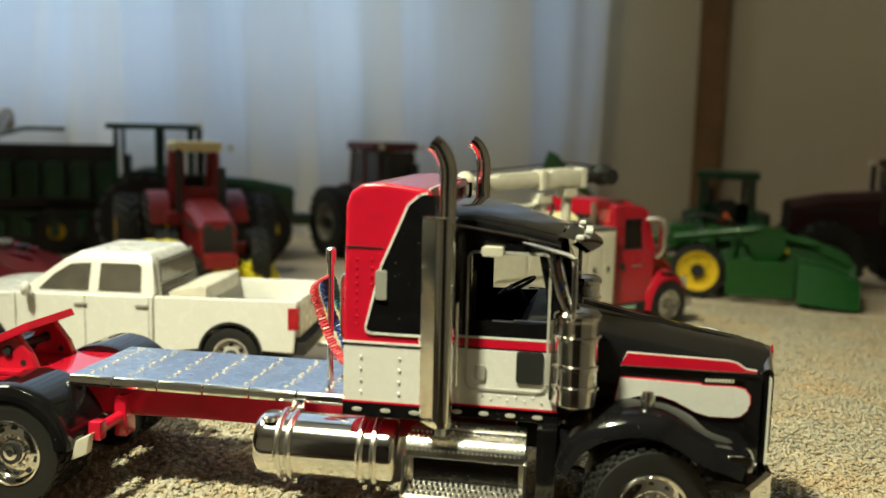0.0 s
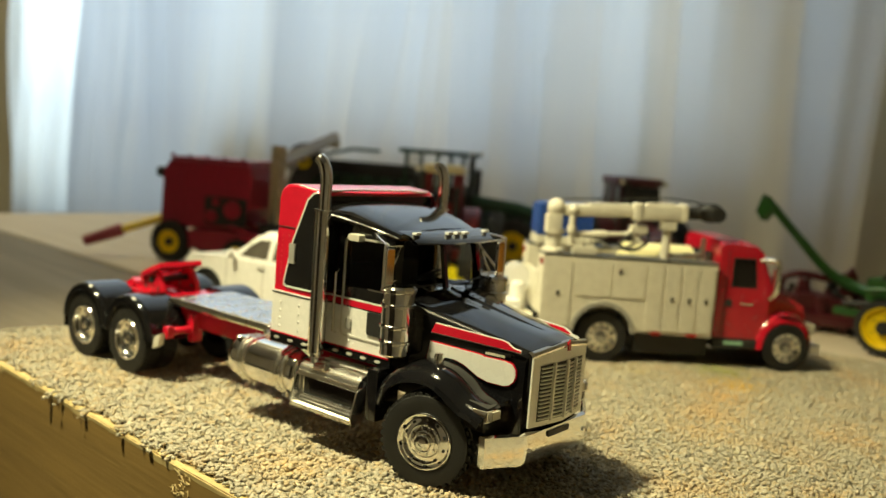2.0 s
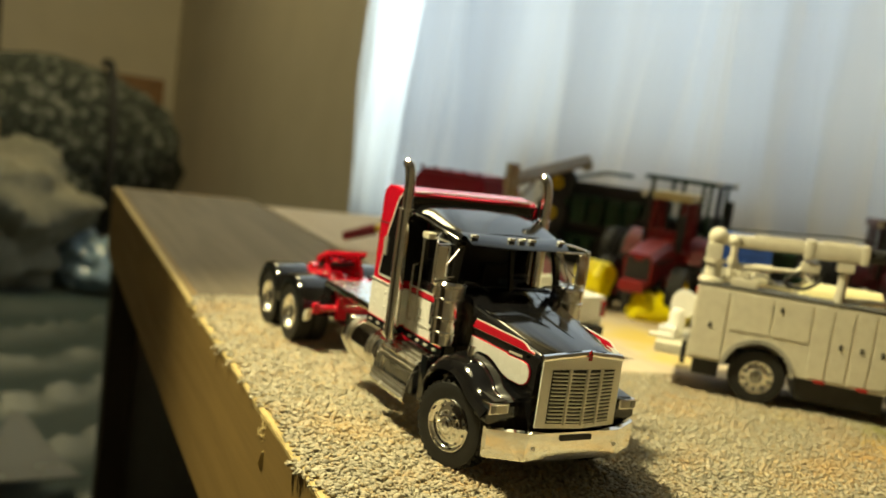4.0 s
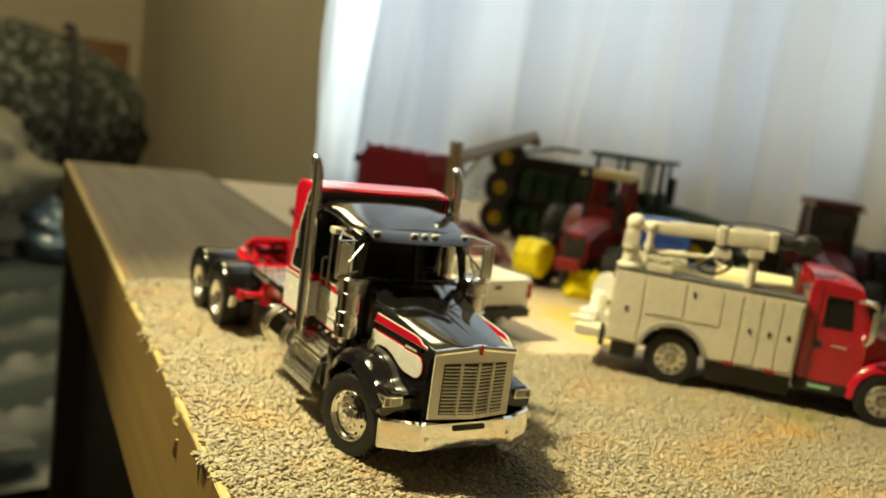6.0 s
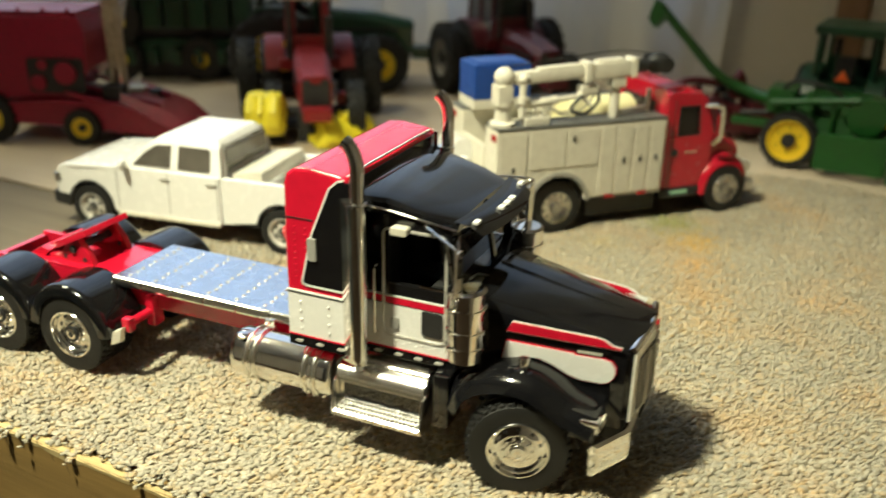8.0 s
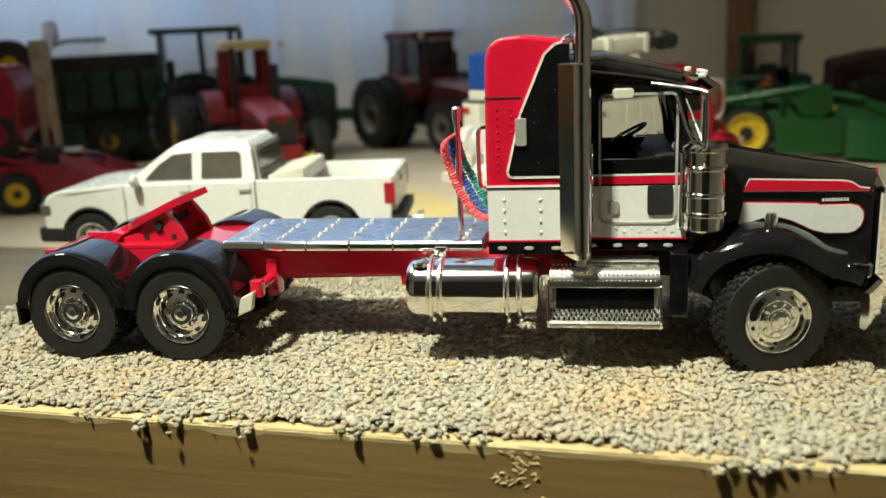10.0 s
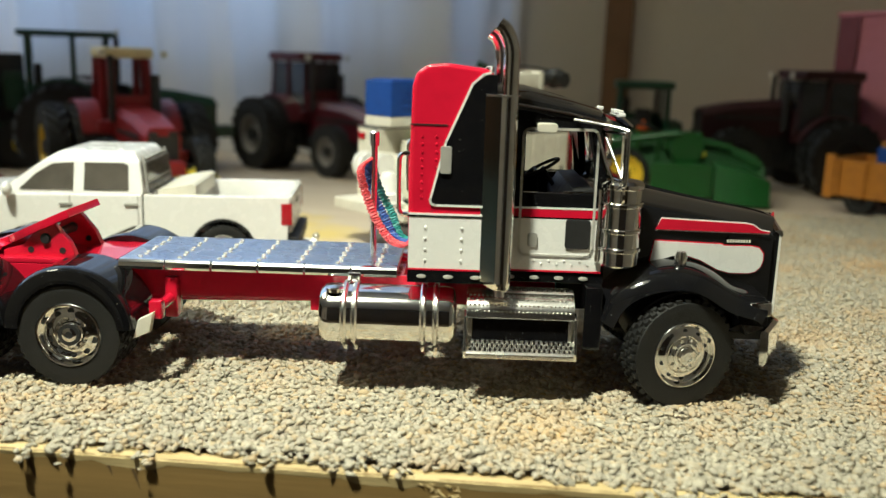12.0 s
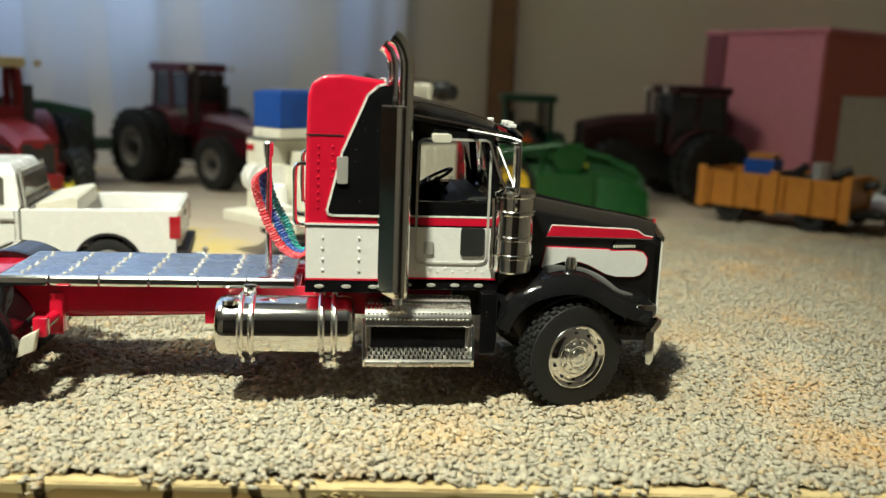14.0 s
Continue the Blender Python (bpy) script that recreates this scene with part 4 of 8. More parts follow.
# fuel tanks and steps
for side in (-1, 1):
    y = side * 0.88
    tank = part("fuel_tank", lathe(B(), [(0.0, -3.83), (0.2, -3.828), (0.27, -3.81), (0.30, -3.77), (0.31, -3.71), (0.31, -2.50), (0.30, -2.45), (0.27, -2.42), (0.2, -2.405), (0.0, -2.405)], (0, y, 0.82), "x", 36), CHROME, truck, "chrome fuel tank", (0.055, 0, -0.055))
    for x in (-3.56, -3.45, -2.75, -2.62):
        part("tank_strap", lathe(B(), [(0.309, x - 0.034), (0.33, x - 0.03), (0.345, x - 0.012), (0.345, x + 0.012), (0.33, x + 0.03), (0.309, x + 0.034)], (0, y, 0.82), "x", 32), TREAD, tank)
        part("strap_bolt", rod(B(), (x, y + side * 0.05, 0.44), (x, y + side * 0.05, 0.52), 0.025, n=8), CHROME, tank)
    part("filler_cap", lathe(B(), [(0.09, 0.0), (0.095, 0.04), (0.07, 0.06), (0.0, 0.065)], (-3.66, y + side * 0.14, 1.085), "z", 20), CHROME, tank)
    bracket = B()
    box(bracket, -3.52, -3.38, y - side * 0.26 - 0.1, y - side * 0.26 + 0.1, 1.05, 1.15, 0.02)
    box(bracket, -2.78, -2.64, y - side * 0.26 - 0.1, y - side * 0.26 + 0.1, 1.05, 1.2, 0.02)
    part("tank_bracket", bracket, CHROME, truck)
    sgn = side
    body = B()
    prism(body, [(sgn * 0.55, 0.50), (sgn * 1.10, 0.50), (sgn * 1.10, 0.86), (sgn * 1.0, 1.03), (sgn * 0.55, 1.03)], -2.24, -1.17, 0.015, "x")
    steps = part("battery_box", body, BRIGHT, truck, "chrome step box with tread steps")
    part("box_front", box(B(), -2.19, -1.21, min(sgn * 1.101, sgn * 1.112), max(sgn * 1.101, sgn * 1.112), 0.60, 0.85, 0.004), BLACK, steps, "dark glossy panel between the steps")
    # upper face: a rolled, studded chrome cover above the dark panel
    roll = [(0.90, 1.045)] + arc(0.98, 0.85, 0.195, 90, 0, 14) + [(1.16, 0.835), (1.10, 0.85), (1.0, 0.95), (0.90, 0.98)]
    part("step_cover", prism(B(), [(sgn * a, b) for a, b in roll], -2.25, -1.16, 0, "x"), TREAD, steps, "rolled chrome step cover with raised studs")
    studs = B()
    for k in range(25):
        for a in (18, 38, 58, 76):
            c, sn = math.cos(radians(a)), math.sin(radians(a))
            x = -2.235 + 0.043 * k + (0.02 if a in (38, 76) else 0)
            p, d = Vector((x, sgn * (0.98 + 0.193 * c), 0.85 + 0.193 * sn)), Vector((0, sgn * c, sn))
            u = Vector((1, 0, 0)).cross(d)
            loft(studs, [[p + Vector((0.016, 0, 0)), p + u * 0.016, p - Vector((0.016, 0, 0)), p - u * 0.016], [p + d * 0.02 + Vector((0.005, 0, 0)), p + d * 0.02 + u * 0.005, p + d * 0.02 - Vector((0.005, 0, 0)), p + d * 0.02 - u * 0.005]])
    part("cover_stud", studs, TREAD, steps)
    for z, y0, y1, x0 in ((0.50, 1.10, 1.29, -2.25), (1.07, 0.86, 1.02, -1.98)):
        rise = 0.10 if z < 1 else 0.02
        tread = prism(B(), [(sgn * y0, z + rise - 0.05), (sgn * y0, z + rise), (sgn * (y1 - 0.03), z + 0.02), (sgn * y1, z), (sgn * y1, z - 0.05), (sgn * (y1 - 0.05), z - 0.05)], x0, -1.16, 0.008, "x")
        st = part("step_tread", tread, TREAD, steps, "chrome tread step")
        bumps = B()
        count = int((-1.2 - x0) / 0.05)
        for k in range(count):
            for j in range(3):
                q = 0.12 + 0.32 * j
                lathe(bumps, [(0.021, -0.008), (0.016, 0.02), (0.0, 0.026)], (x0 + 0.045 + 0.05 * k + 0.022 * (j % 2), sgn * (y1 - 0.03 + (y0 - y1 + 0.03) * q), z + 0.02 + (rise - 0.02) * q), "z", 6)
        part("tread_stud", bumps, CHROME, st)
    for x in (-2.262, -1.148):
        part("step_side", prism(B(), [(sgn * 1.08, 0.44), (sgn * 1.27, 0.44), (sgn * 1.29, 0.52), (sgn * 1.20, 0.86), (sgn * 1.08, 0.90)], x - 0.012, x + 0.012, 0.005, "x"), BRIGHT, steps)

# sleeper and cab
SL = [(-2.86, 1.18), (-2.87, 2.2), (-2.85, 3.14), (-2.81, 3.26), (-2.70, 3.335), (-2.5, 3.35), (-2.12, 3.305), (-2.06, 3.26), (-2.06, 1.18)]
sleeper = part("sleeper", prism(B(), SL, -CAB_Y, CAB_Y, 0.05, segs=3), RED, truck, "red sleeper with black and white sides")
for s in (-1, 1):
    y = s * CAB_Y
    part("roof_seam", box(B(), -2.862, -2.5, min(y, y + s * 0.006), max(y, y + s * 0.006), 2.755, 2.768), DARK, sleeper)
    part("black_side", panel(B(), [(-2.14, 3.25), (-2.26, 3.16), (-2.5, 2.60), (-2.64, 2.02), (-2.62, 1.985), (-2.03, 1.985), (-2.03, 3.25)], y, s * 0.012), BLACK, sleeper, "black side panel")
    part("pinstripe", ribbon(B(), [(-2.1, 3.27), (-2.17, 3.25), (-2.27, 3.16), (-2.51, 2.60), (-2.65, 2.03), (-2.64, 1.99), (-2.6, 1.975), (-2.03, 1.975)], 0.022, y, s * 0.016), WHITE, sleeper)
    part("white_side", panel(B(), [(-2.855, 1.33), (-2.03, 1.33), (-2.03, 1.865), (-2.855, 1.865)], y, s * 0.012), WHITE, sleeper, "white lower side panel")
    part("pinstripe", ribbon(B(), [(-2.86, 1.885), (-2.03, 1.885)], 0.02, y, s * 0.016), WHITE, sleeper)
    part("pinstripe", ribbon(B(), [(-2.86, 1.868), (-2.03, 1.868)], 0.016, y, s * 0.018), BLACK, sleeper)
    part("pinstripe", ribbon(B(), [(-2.86, 1.327), (-2.03, 1.327)], 0.018, y, s * 0.018), RED, sleeper)
    part("sill", panel(B(), [(-2.86, 1.19), (-2.03, 1.19), (-2.03, 1.315), (-2.86, 1.315)], y, s * 0.016), BLACK, sleeper)
    part("side_vent", prism(B(), rounded(-2.56, -2.45, 2.29, 2.56, 0.02), y, y + s * 0.035, 0.008), GREY, sleeper, "grey side vent")
    rivets = B()
    for x in (-2.74, -2.6):
        for k in range(9):
            lathe(rivets, [(0.015, 0.0), (0.011, s * 0.008), (0.0, s * 0.01)], (x, y, 2.05 + 0.075 * k), "y", 8)
    part("rivet_row", rivets, RED, sleeper)
    rivets = B()
    for x in (-2.69, -2.33):
        for k in range(4):
            lathe(rivets, [(0.017, 0.0), (0.013, s * 0.01), (0.0, s * 0.013)], (x, y + s * 0.012, 1.42 + 0.11 * k), "y", 8)
    part("rivet_row", rivets, WHITE, sleeper)
    for k in range(3):
        part("sill_lamp", prism(B(), arc(-2.72 + 0.27 * k, 1.255, 0.05, 0, 330, 11, 0.02), y + s * 0.012, y + s * 0.03, 0.006), SILVER, sleeper)
for z0, z1, mat in ((1.19, 1.315, BLACK), (1.33, 1.865, WHITE), (1.985, 3.235, BLACK)):
    part("sleeper_front", box(B(), -2.062, -2.048, -1.10, 1.10, z0, z1, 0.004), mat, sleeper)
part("roof_edge_line", pipe(B(), [(-2.1, -1.06, 3.29), (-2.08, -0.6, 3.312), (-2.075, 0, 3.314), (-2.08, 0.6, 3.312), (-2.1, 1.06, 3.29)], 0.014, 6), WHITE, sleeper)

# cab shell: side walls with window openings, roof, pillars
CAB_INSET = 0.22
for s in (-1, 1):
    y = s * CAB_Y
    shell = B()
    lower = [(-2.06, 1.2), (-0.86, 1.2), (-0.86, 2.06), (-1.0, 2.13), (-1.72, 2.13), (-2.06, 2.13)]
    prism(shell, lower, y, y - s * 0.07, 0.01)
    prism(shell, [(-2.06, 2.13), (-1.72, 2.13), (-1.72, 2.74), (-1.06, 2.76), (-1.0, 2.13), (-0.86, 2.06), (-1.02, 2.74), (-1.12, 2.86), (-2.06, 3.1)], y, y - s * 0.07, 0.006)
    cab_side = part("cab_side", shell, BLACK, truck, "black cab side with a chrome-framed door window", (0, -s * CAB_INSET, -0.03))
    frame_line = rounded(-1.745, -1.0, 1.49, 2.77, 0.07)
    part("door_frame", ribbon(B(), [*frame_line, frame_line[0]], 0.024, y, s * 0.02), SILVER, cab_side, "chrome door outline")
    part("white_panel", panel(B(), [(-2.03, 1.33), (-0.9, 1.33), (-0.9, 1.865), (-2.03, 1.865)], y, s * 0.01), WHITE, cab_side, "white lower door panel")
    part("red_stripe", panel(B(), [(-2.03, 1.885), (-0.88, 1.885), (-0.88, 1.965), (-2.03, 1.965)], y, s * 0.012), RED, cab_side, "red stripe")
    part("pinstripe", ribbon(B(), [(-2.03, 1.977), (-0.88, 1.977)], 0.018, y, s * 0.014), WHITE, cab_side)
    part("pinstripe", ribbon(B(), [(-2.03, 1.327), (-0.9, 1.327)], 0.018, y, s * 0.016), RED, cab_side)
    part("door_handle", prism(B(), rounded(-1.66, -1.56, 1.58, 1.72, 0.025), y + s * 0.01, y + s * 0.03, 0.006), GREY, cab_side, "grey door handle")
    part("lower_window", prism(B(), rounded(-1.28, -1.03, 1.57, 1.87, 0.03), y + s * 0.012, y + s * 0.03, 0.006), DARK, cab_side, "dark lower door window")
    part("door_cap", prism(B(), rounded(-1.62, -1.42, 2.74, 2.83, 0.03), y, y + s * 0.12, 0.012), CREAM, cab_side, "pale window cap")
    studs = B()
    for k in range(12):
        lathe(studs, [(0.014, 0.0), (0.011, s * 0.007), (0.0, s * 0.009)], (-1.82 + 0.078 * k, y + s * 0.01, 1.40 + 0.035 * (k % 2)), "y", 6)
    part("stud_row", studs, WHITE, cab_side)
    for k in range(4):
        part("sill_lamp", prism(B(), arc(-1.82 + 0.25 * k, 1.255, 0.05, 0, 330, 11, 0.02), y, y + s * 0.02, 0.006), SILVER, cab_side)
    part("door_glass_rail", box(B(), -1.32, -0.98, min(y, y - s * 0.03), max(y, y - s * 0.03), 2.135, 2.15), CHROME, cab_side)
    part("grab_bar", pipe(B(), [(-1.83, y + s * 0.02, 1.5), (-1.83, y + s * 0.08, 1.52), (-1.83, y + s * 0.08, 2.3), (-1.83, y + s * 0.02, 2.32)], 0.02, 8), CHROME, cab_side)
roof_half = [(-2.1, ((1.10, 2.96), (1.06, 3.06), (0.92, 3.13), (0.5, 3.165), (0, 3.175))), (-1.95, ((1.03, 2.94), (1.01, 3.04), (0.9, 3.11), (0.5, 3.145), (0, 3.155))), (-1.7, ((0.96, 2.91), (0.94, 3.02), (0.84, 3.1), (0.5, 3.13), (0, 3.14))), (-1.25, ((0.94, 2.84), (0.9, 2.93), (0.8, 2.985), (0.5, 3.012), (0, 3.025))), (-0.92, ((0.86, 2.78), (0.81, 2.85), (0.70, 2.885), (0.4, 2.908), (0, 2.92)))]
roof = loft(B(), [[(x, -y, z) for y, z in half] + [(x, y, z) for y, z in reversed(half[:-1])] for x, half in roof_half])
part("cab_roof", roof, BLACK, truck, "sloping black roof")
for s in (-1, 1):
    part("drip_rail", pipe(B(), curve_points([(-2.0, s * 1.045, 3.0), (-1.7, s * 0.965, 2.955), (-1.25, s * 0.945, 2.885), (-0.93, s * 0.87, 2.81)], 5), 0.014, 6), CHROME, truck, "chrome drip rail")
vis = loft(B(), [
    [(-0.98 + 0.1 * (1 - (y / 0.95) ** 2), y, 2.905) for y in np.linspace(-0.85, 0.85, 13)],
    [(-0.80 + 0.14 * (1 - (y / 0.95) ** 2), y, 2.86) for y in np.linspace(-0.83, 0.83, 13)],
    [(-0.70 + 0.16 * (1 - (y / 0.95) ** 2), y, 2.77) for y in np.linspace(-0.80, 0.80, 13)],
    [(-0.74 + 0.16 * (1 - (y / 0.95) ** 2), y, 2.75) for y in np.linspace(-0.80, 0.80, 13)],
    [(-0.86 + 0.12 * (1 - (y / 0.95) ** 2), y, 2.83) for y in np.linspace(-0.83, 0.83, 13)]], cap=False, close=False)
part("sun_visor", vis, BLACK, truck, "black sun visor")
for y in (-0.72, -0.17, 0.0, 0.17, 0.72):
    part("roof_marker", box(B(), -0.85 + 0.14 * (1 - (y / 0.95) ** 2), -0.78 + 0.14 * (1 - (y / 0.95) ** 2), y - 0.05, y + 0.05, 2.868, 2.905, 0.01), WHITE, truck, "pale roof marker lamp")
for s in (-1, 1):
    pil = loft(B(), [[(-0.92, s * 0.86, 2.02), (-0.84, s * 0.86, 2.02), (-0.86, s * 0.93, 2.02), (-0.95, s * 0.93, 2.02)], [(-1.04, s * 0.72, 2.88), (-0.94, s * 0.72, 2.84), (-0.98, s * 0.86, 2.84), (-1.14, s * 0.92, 2.86)]])
    part("windscreen_pillar", pil, BLACK, truck)
part("centre_pillar", loft(B(), [[(-0.82, -0.03, 2.1), (-0.76, -0.03, 2.1), (-0.76, 0.03, 2.1), (-0.82, 0.03, 2.1)], [(-0.96, -0.03, 2.88), (-0.9, -0.03, 2.88), (-0.9, 0.03, 2.88), (-0.96, 0.03, 2.88)]]), BLACK, truck)
for s in (-1, 1):
    pane = part("windscreen", loft(B(), [[(-0.82, s * 0.03, 2.1), (-0.81, s * 0.03, 2.1), (-0.87, s * 0.86, 2.1), (-0.88, s * 0.86, 2.1)], [(-0.94, s * 0.03, 2.86), (-0.93, s * 0.03, 2.86), (-0.98, s * 0.74, 2.86), (-0.99, s * 0.74, 2.86)]]), GLASS, truck, "clear windscreen pane")
    pane.visible_shadow = False
    part("wiper", pipe(B(), [(-0.75, s * 0.3, 2.1), (-0.79, s * 0.55, 2.22), (-0.8, s * 0.75, 2.24)], 0.012, 6), DARK, truck)
cowl = loft(B(), [[(-1.0, y, z) for y, z in ((-0.93, 1.2), (-0.93, 2.0), (-0.8, 2.11), (0, 2.15), (0.8, 2.11), (0.93, 2.0), (0.93, 1.2))], [(-0.66, y, z) for y, z in ((-0.86, 1.2), (-0.86, 1.92), (-0.72, 2.06), (0, 2.12), (0.72, 2.06), (0.86, 1.92), (0.86, 1.2))]])
part("cowl", cowl, BLACK, truck)
part("cab_bulkhead", box(B(), -2.056, -2.03, -0.85, 0.85, 1.3, 2.95), DARK, truck)
part("cab_floor", box(B(), -2.0, -0.95, -0.85, 0.85, 1.22, 1.3), DARK, truck)
part("dashboard", prism(B(), [(-1.0, 1.5), (-1.0, 2.14), (-1.2, 2.12), (-1.32, 1.95), (-1.25, 1.5)], -0.84, 0.84, 0.02), DARK, truck)
for y in (-0.48, 0.48):
    seat = B()
    box(seat, -1.98, -1.5, y - 0.25, y + 0.25, 1.5, 1.68, 0.05), box(seat, -2.04, -1.88, y - 0.25, y + 0.25, 1.6, 2.35, 0.05)
    part("seat", seat, DARK, truck)
steer = B()
for k in range(20):
    a, b = math.tau * k / 20, math.tau * (k + 1) / 20
    q = Matrix.Rotation(radians(-28), 3, "Y")
    rod(steer, Vector((-1.42, 0.46, 2.2)) + q @ Vector((0.21 * math.cos(a), 0.21 * math.sin(a), 0)), Vector((-1.42, 0.46, 2.2)) + q @ Vector((0.21 * math.cos(b), 0.21 * math.sin(b), 0)), 0.02, n=6)
rod(steer, (-1.42, 0.46, 2.2), (-1.25, 0.46, 1.95), 0.025, n=8), rod(steer, (-1.5, 0.27, 2.17), (-1.5, 0.65, 2.17), 0.018, n=6)
part("steering_wheel", steer, DARK, truck)

# hood, fenders, grille, bumper
def hood_section(x, top, mid, w, low):
    half = [(w * 0.97, low), (w, (low + mid) / 2), (w * 0.985, mid - 0.1), (w * 0.93, mid - 0.02), (w * 0.84, mid + 0.03), (w * 0.42, top - 0.015), (w * 0.2, top)]
    lead = 0.15 * max(0.0, min(1.0, (x - 0.3) / 0.58))
    return [(x + lead * (1 - (y / w) ** 2), -y, z) for y, z in half] + [(x + lead * (1 - (y / w) ** 2), y, z) for y, z in reversed(half)]


HOOD = [(-0.72, 2.16, 2.04, 0.86, 1.1), (-0.4, 2.09, 1.97, 0.80, 1.1), (0.0, 2.01, 1.895, 0.745, 1.05), (0.4, 1.93, 1.815, 0.70, 0.9), (0.75, 1.86, 1.74, 0.665, 0.74), (0.93, 1.81, 1.69, 0.64, 0.74)]
hood = part("hood", loft(B(), [hood_section(*h) for h in HOOD]), BLACK, truck, "sloping black hood")
part("hood_ridge", loft(B(), [[(x, -0.03, z), (x, 0, z + 0.025), (x, 0.03, z)] for x, z in ((-0.7, 2.155), (0.0, 2.005), (0.72, 1.862), (0.92, 1.815), (1.05, 1.79))], close=False, cap=False), BLACK, hood)


def hood_side(x, out):
    xs = [h[0] for h in HOOD]
    w = np.interp(x, xs, [h[3] for h in HOOD])
    return float(w) + out


def hood_decal(name, outline, out, mat, label=""):
    """A painted field on the hood's side: follows its taper."""
    outline = [(x + 0.075 * (x + 0.34), z + 0.025) for x, z in outline]
    for s in (-1, 1):
        bm = B()
        lo = [bm.verts.new((x, s * hood_side(x, 0.0), z)) for x, z in outline]
        hi = [bm.verts.new((x, s * hood_side(x, out), z)) for x, z in outline]
        bm.faces.new(hi), bm.faces.new(list(reversed(lo)))
        for i in range(len(lo)):
            j = (i + 1) % len(lo)
            bm.faces.new((lo[i], lo[j], hi[j], hi[i]))
        part(name, bm, mat, hood, label)


def swell(points, d):
    """The outline of points grown by d."""
    c = Vector((sum(p[0] for p in points) / len(points), sum(p[1] for p in points) / len(points)))
    out = []
    n = len(points)
    for i, p in enumerate(points):
        a, b = Vector(points[i - 1]), Vector(points[(i + 1) % n])
        t = (b - a).normalized()
        k = Vector((t.y, -t.x))
        if k.dot(Vector(p) - c) < 0:
            k = -k
        out.append((p[0] + k.x * d, p[1] + k.y * d))
    return out


STRIPE = [(-0.34, 1.72), (-0.29, 1.83), (0.55, 1.785), (0.62, 1.77), (0.70, 1.715), (0.79, 1.70), (0.79, 1.685)]
FIELD = [(-0.38, 1.34), (-0.34, 1.60), (0.33, 1.565), (0.35, 1.55), (0.62, 1.55), (0.70, 1.53), (0.745, 1.47), (0.75, 1.40), (0.73, 1.33), (0.68, 1.28), (0.62, 1.262), (0.42, 1.265), (0.3, 1.30), (0.12, 1.40), (0.0, 1.44), (-0.15, 1.44), (-0.28, 1.40)]
hood_decal("white_field_edge", swell(FIELD, 0.013), 0.012, RED)
hood_decal("white_field", FIELD, 0.02, WHITE, "white painted hood field edged in red")
hood_decal("stripe_edge", swell(STRIPE, 0.013), 0.012, WHITE)
hood_decal("red_stripe", STRIPE, 0.02, RED, "red hood stripe edged in white")
hood_decal("badge", [(0.36, 1.60), (0.40, 1.655), (0.68, 1.645), (0.68, 1.605)], 0.014, BLACK, "black maker's badge bar")
for s in (-1, 1):
    bars = B()
    for k in range(9):
        x = 0.425 + 0.029 * k
        y = s * hood_side(x, 0.017)
        box(bars, x, x + 0.020, y - 0.004, y + 0.004, 1.612, 1.642)
    part("badge_mark", bars, CREAM, hood)

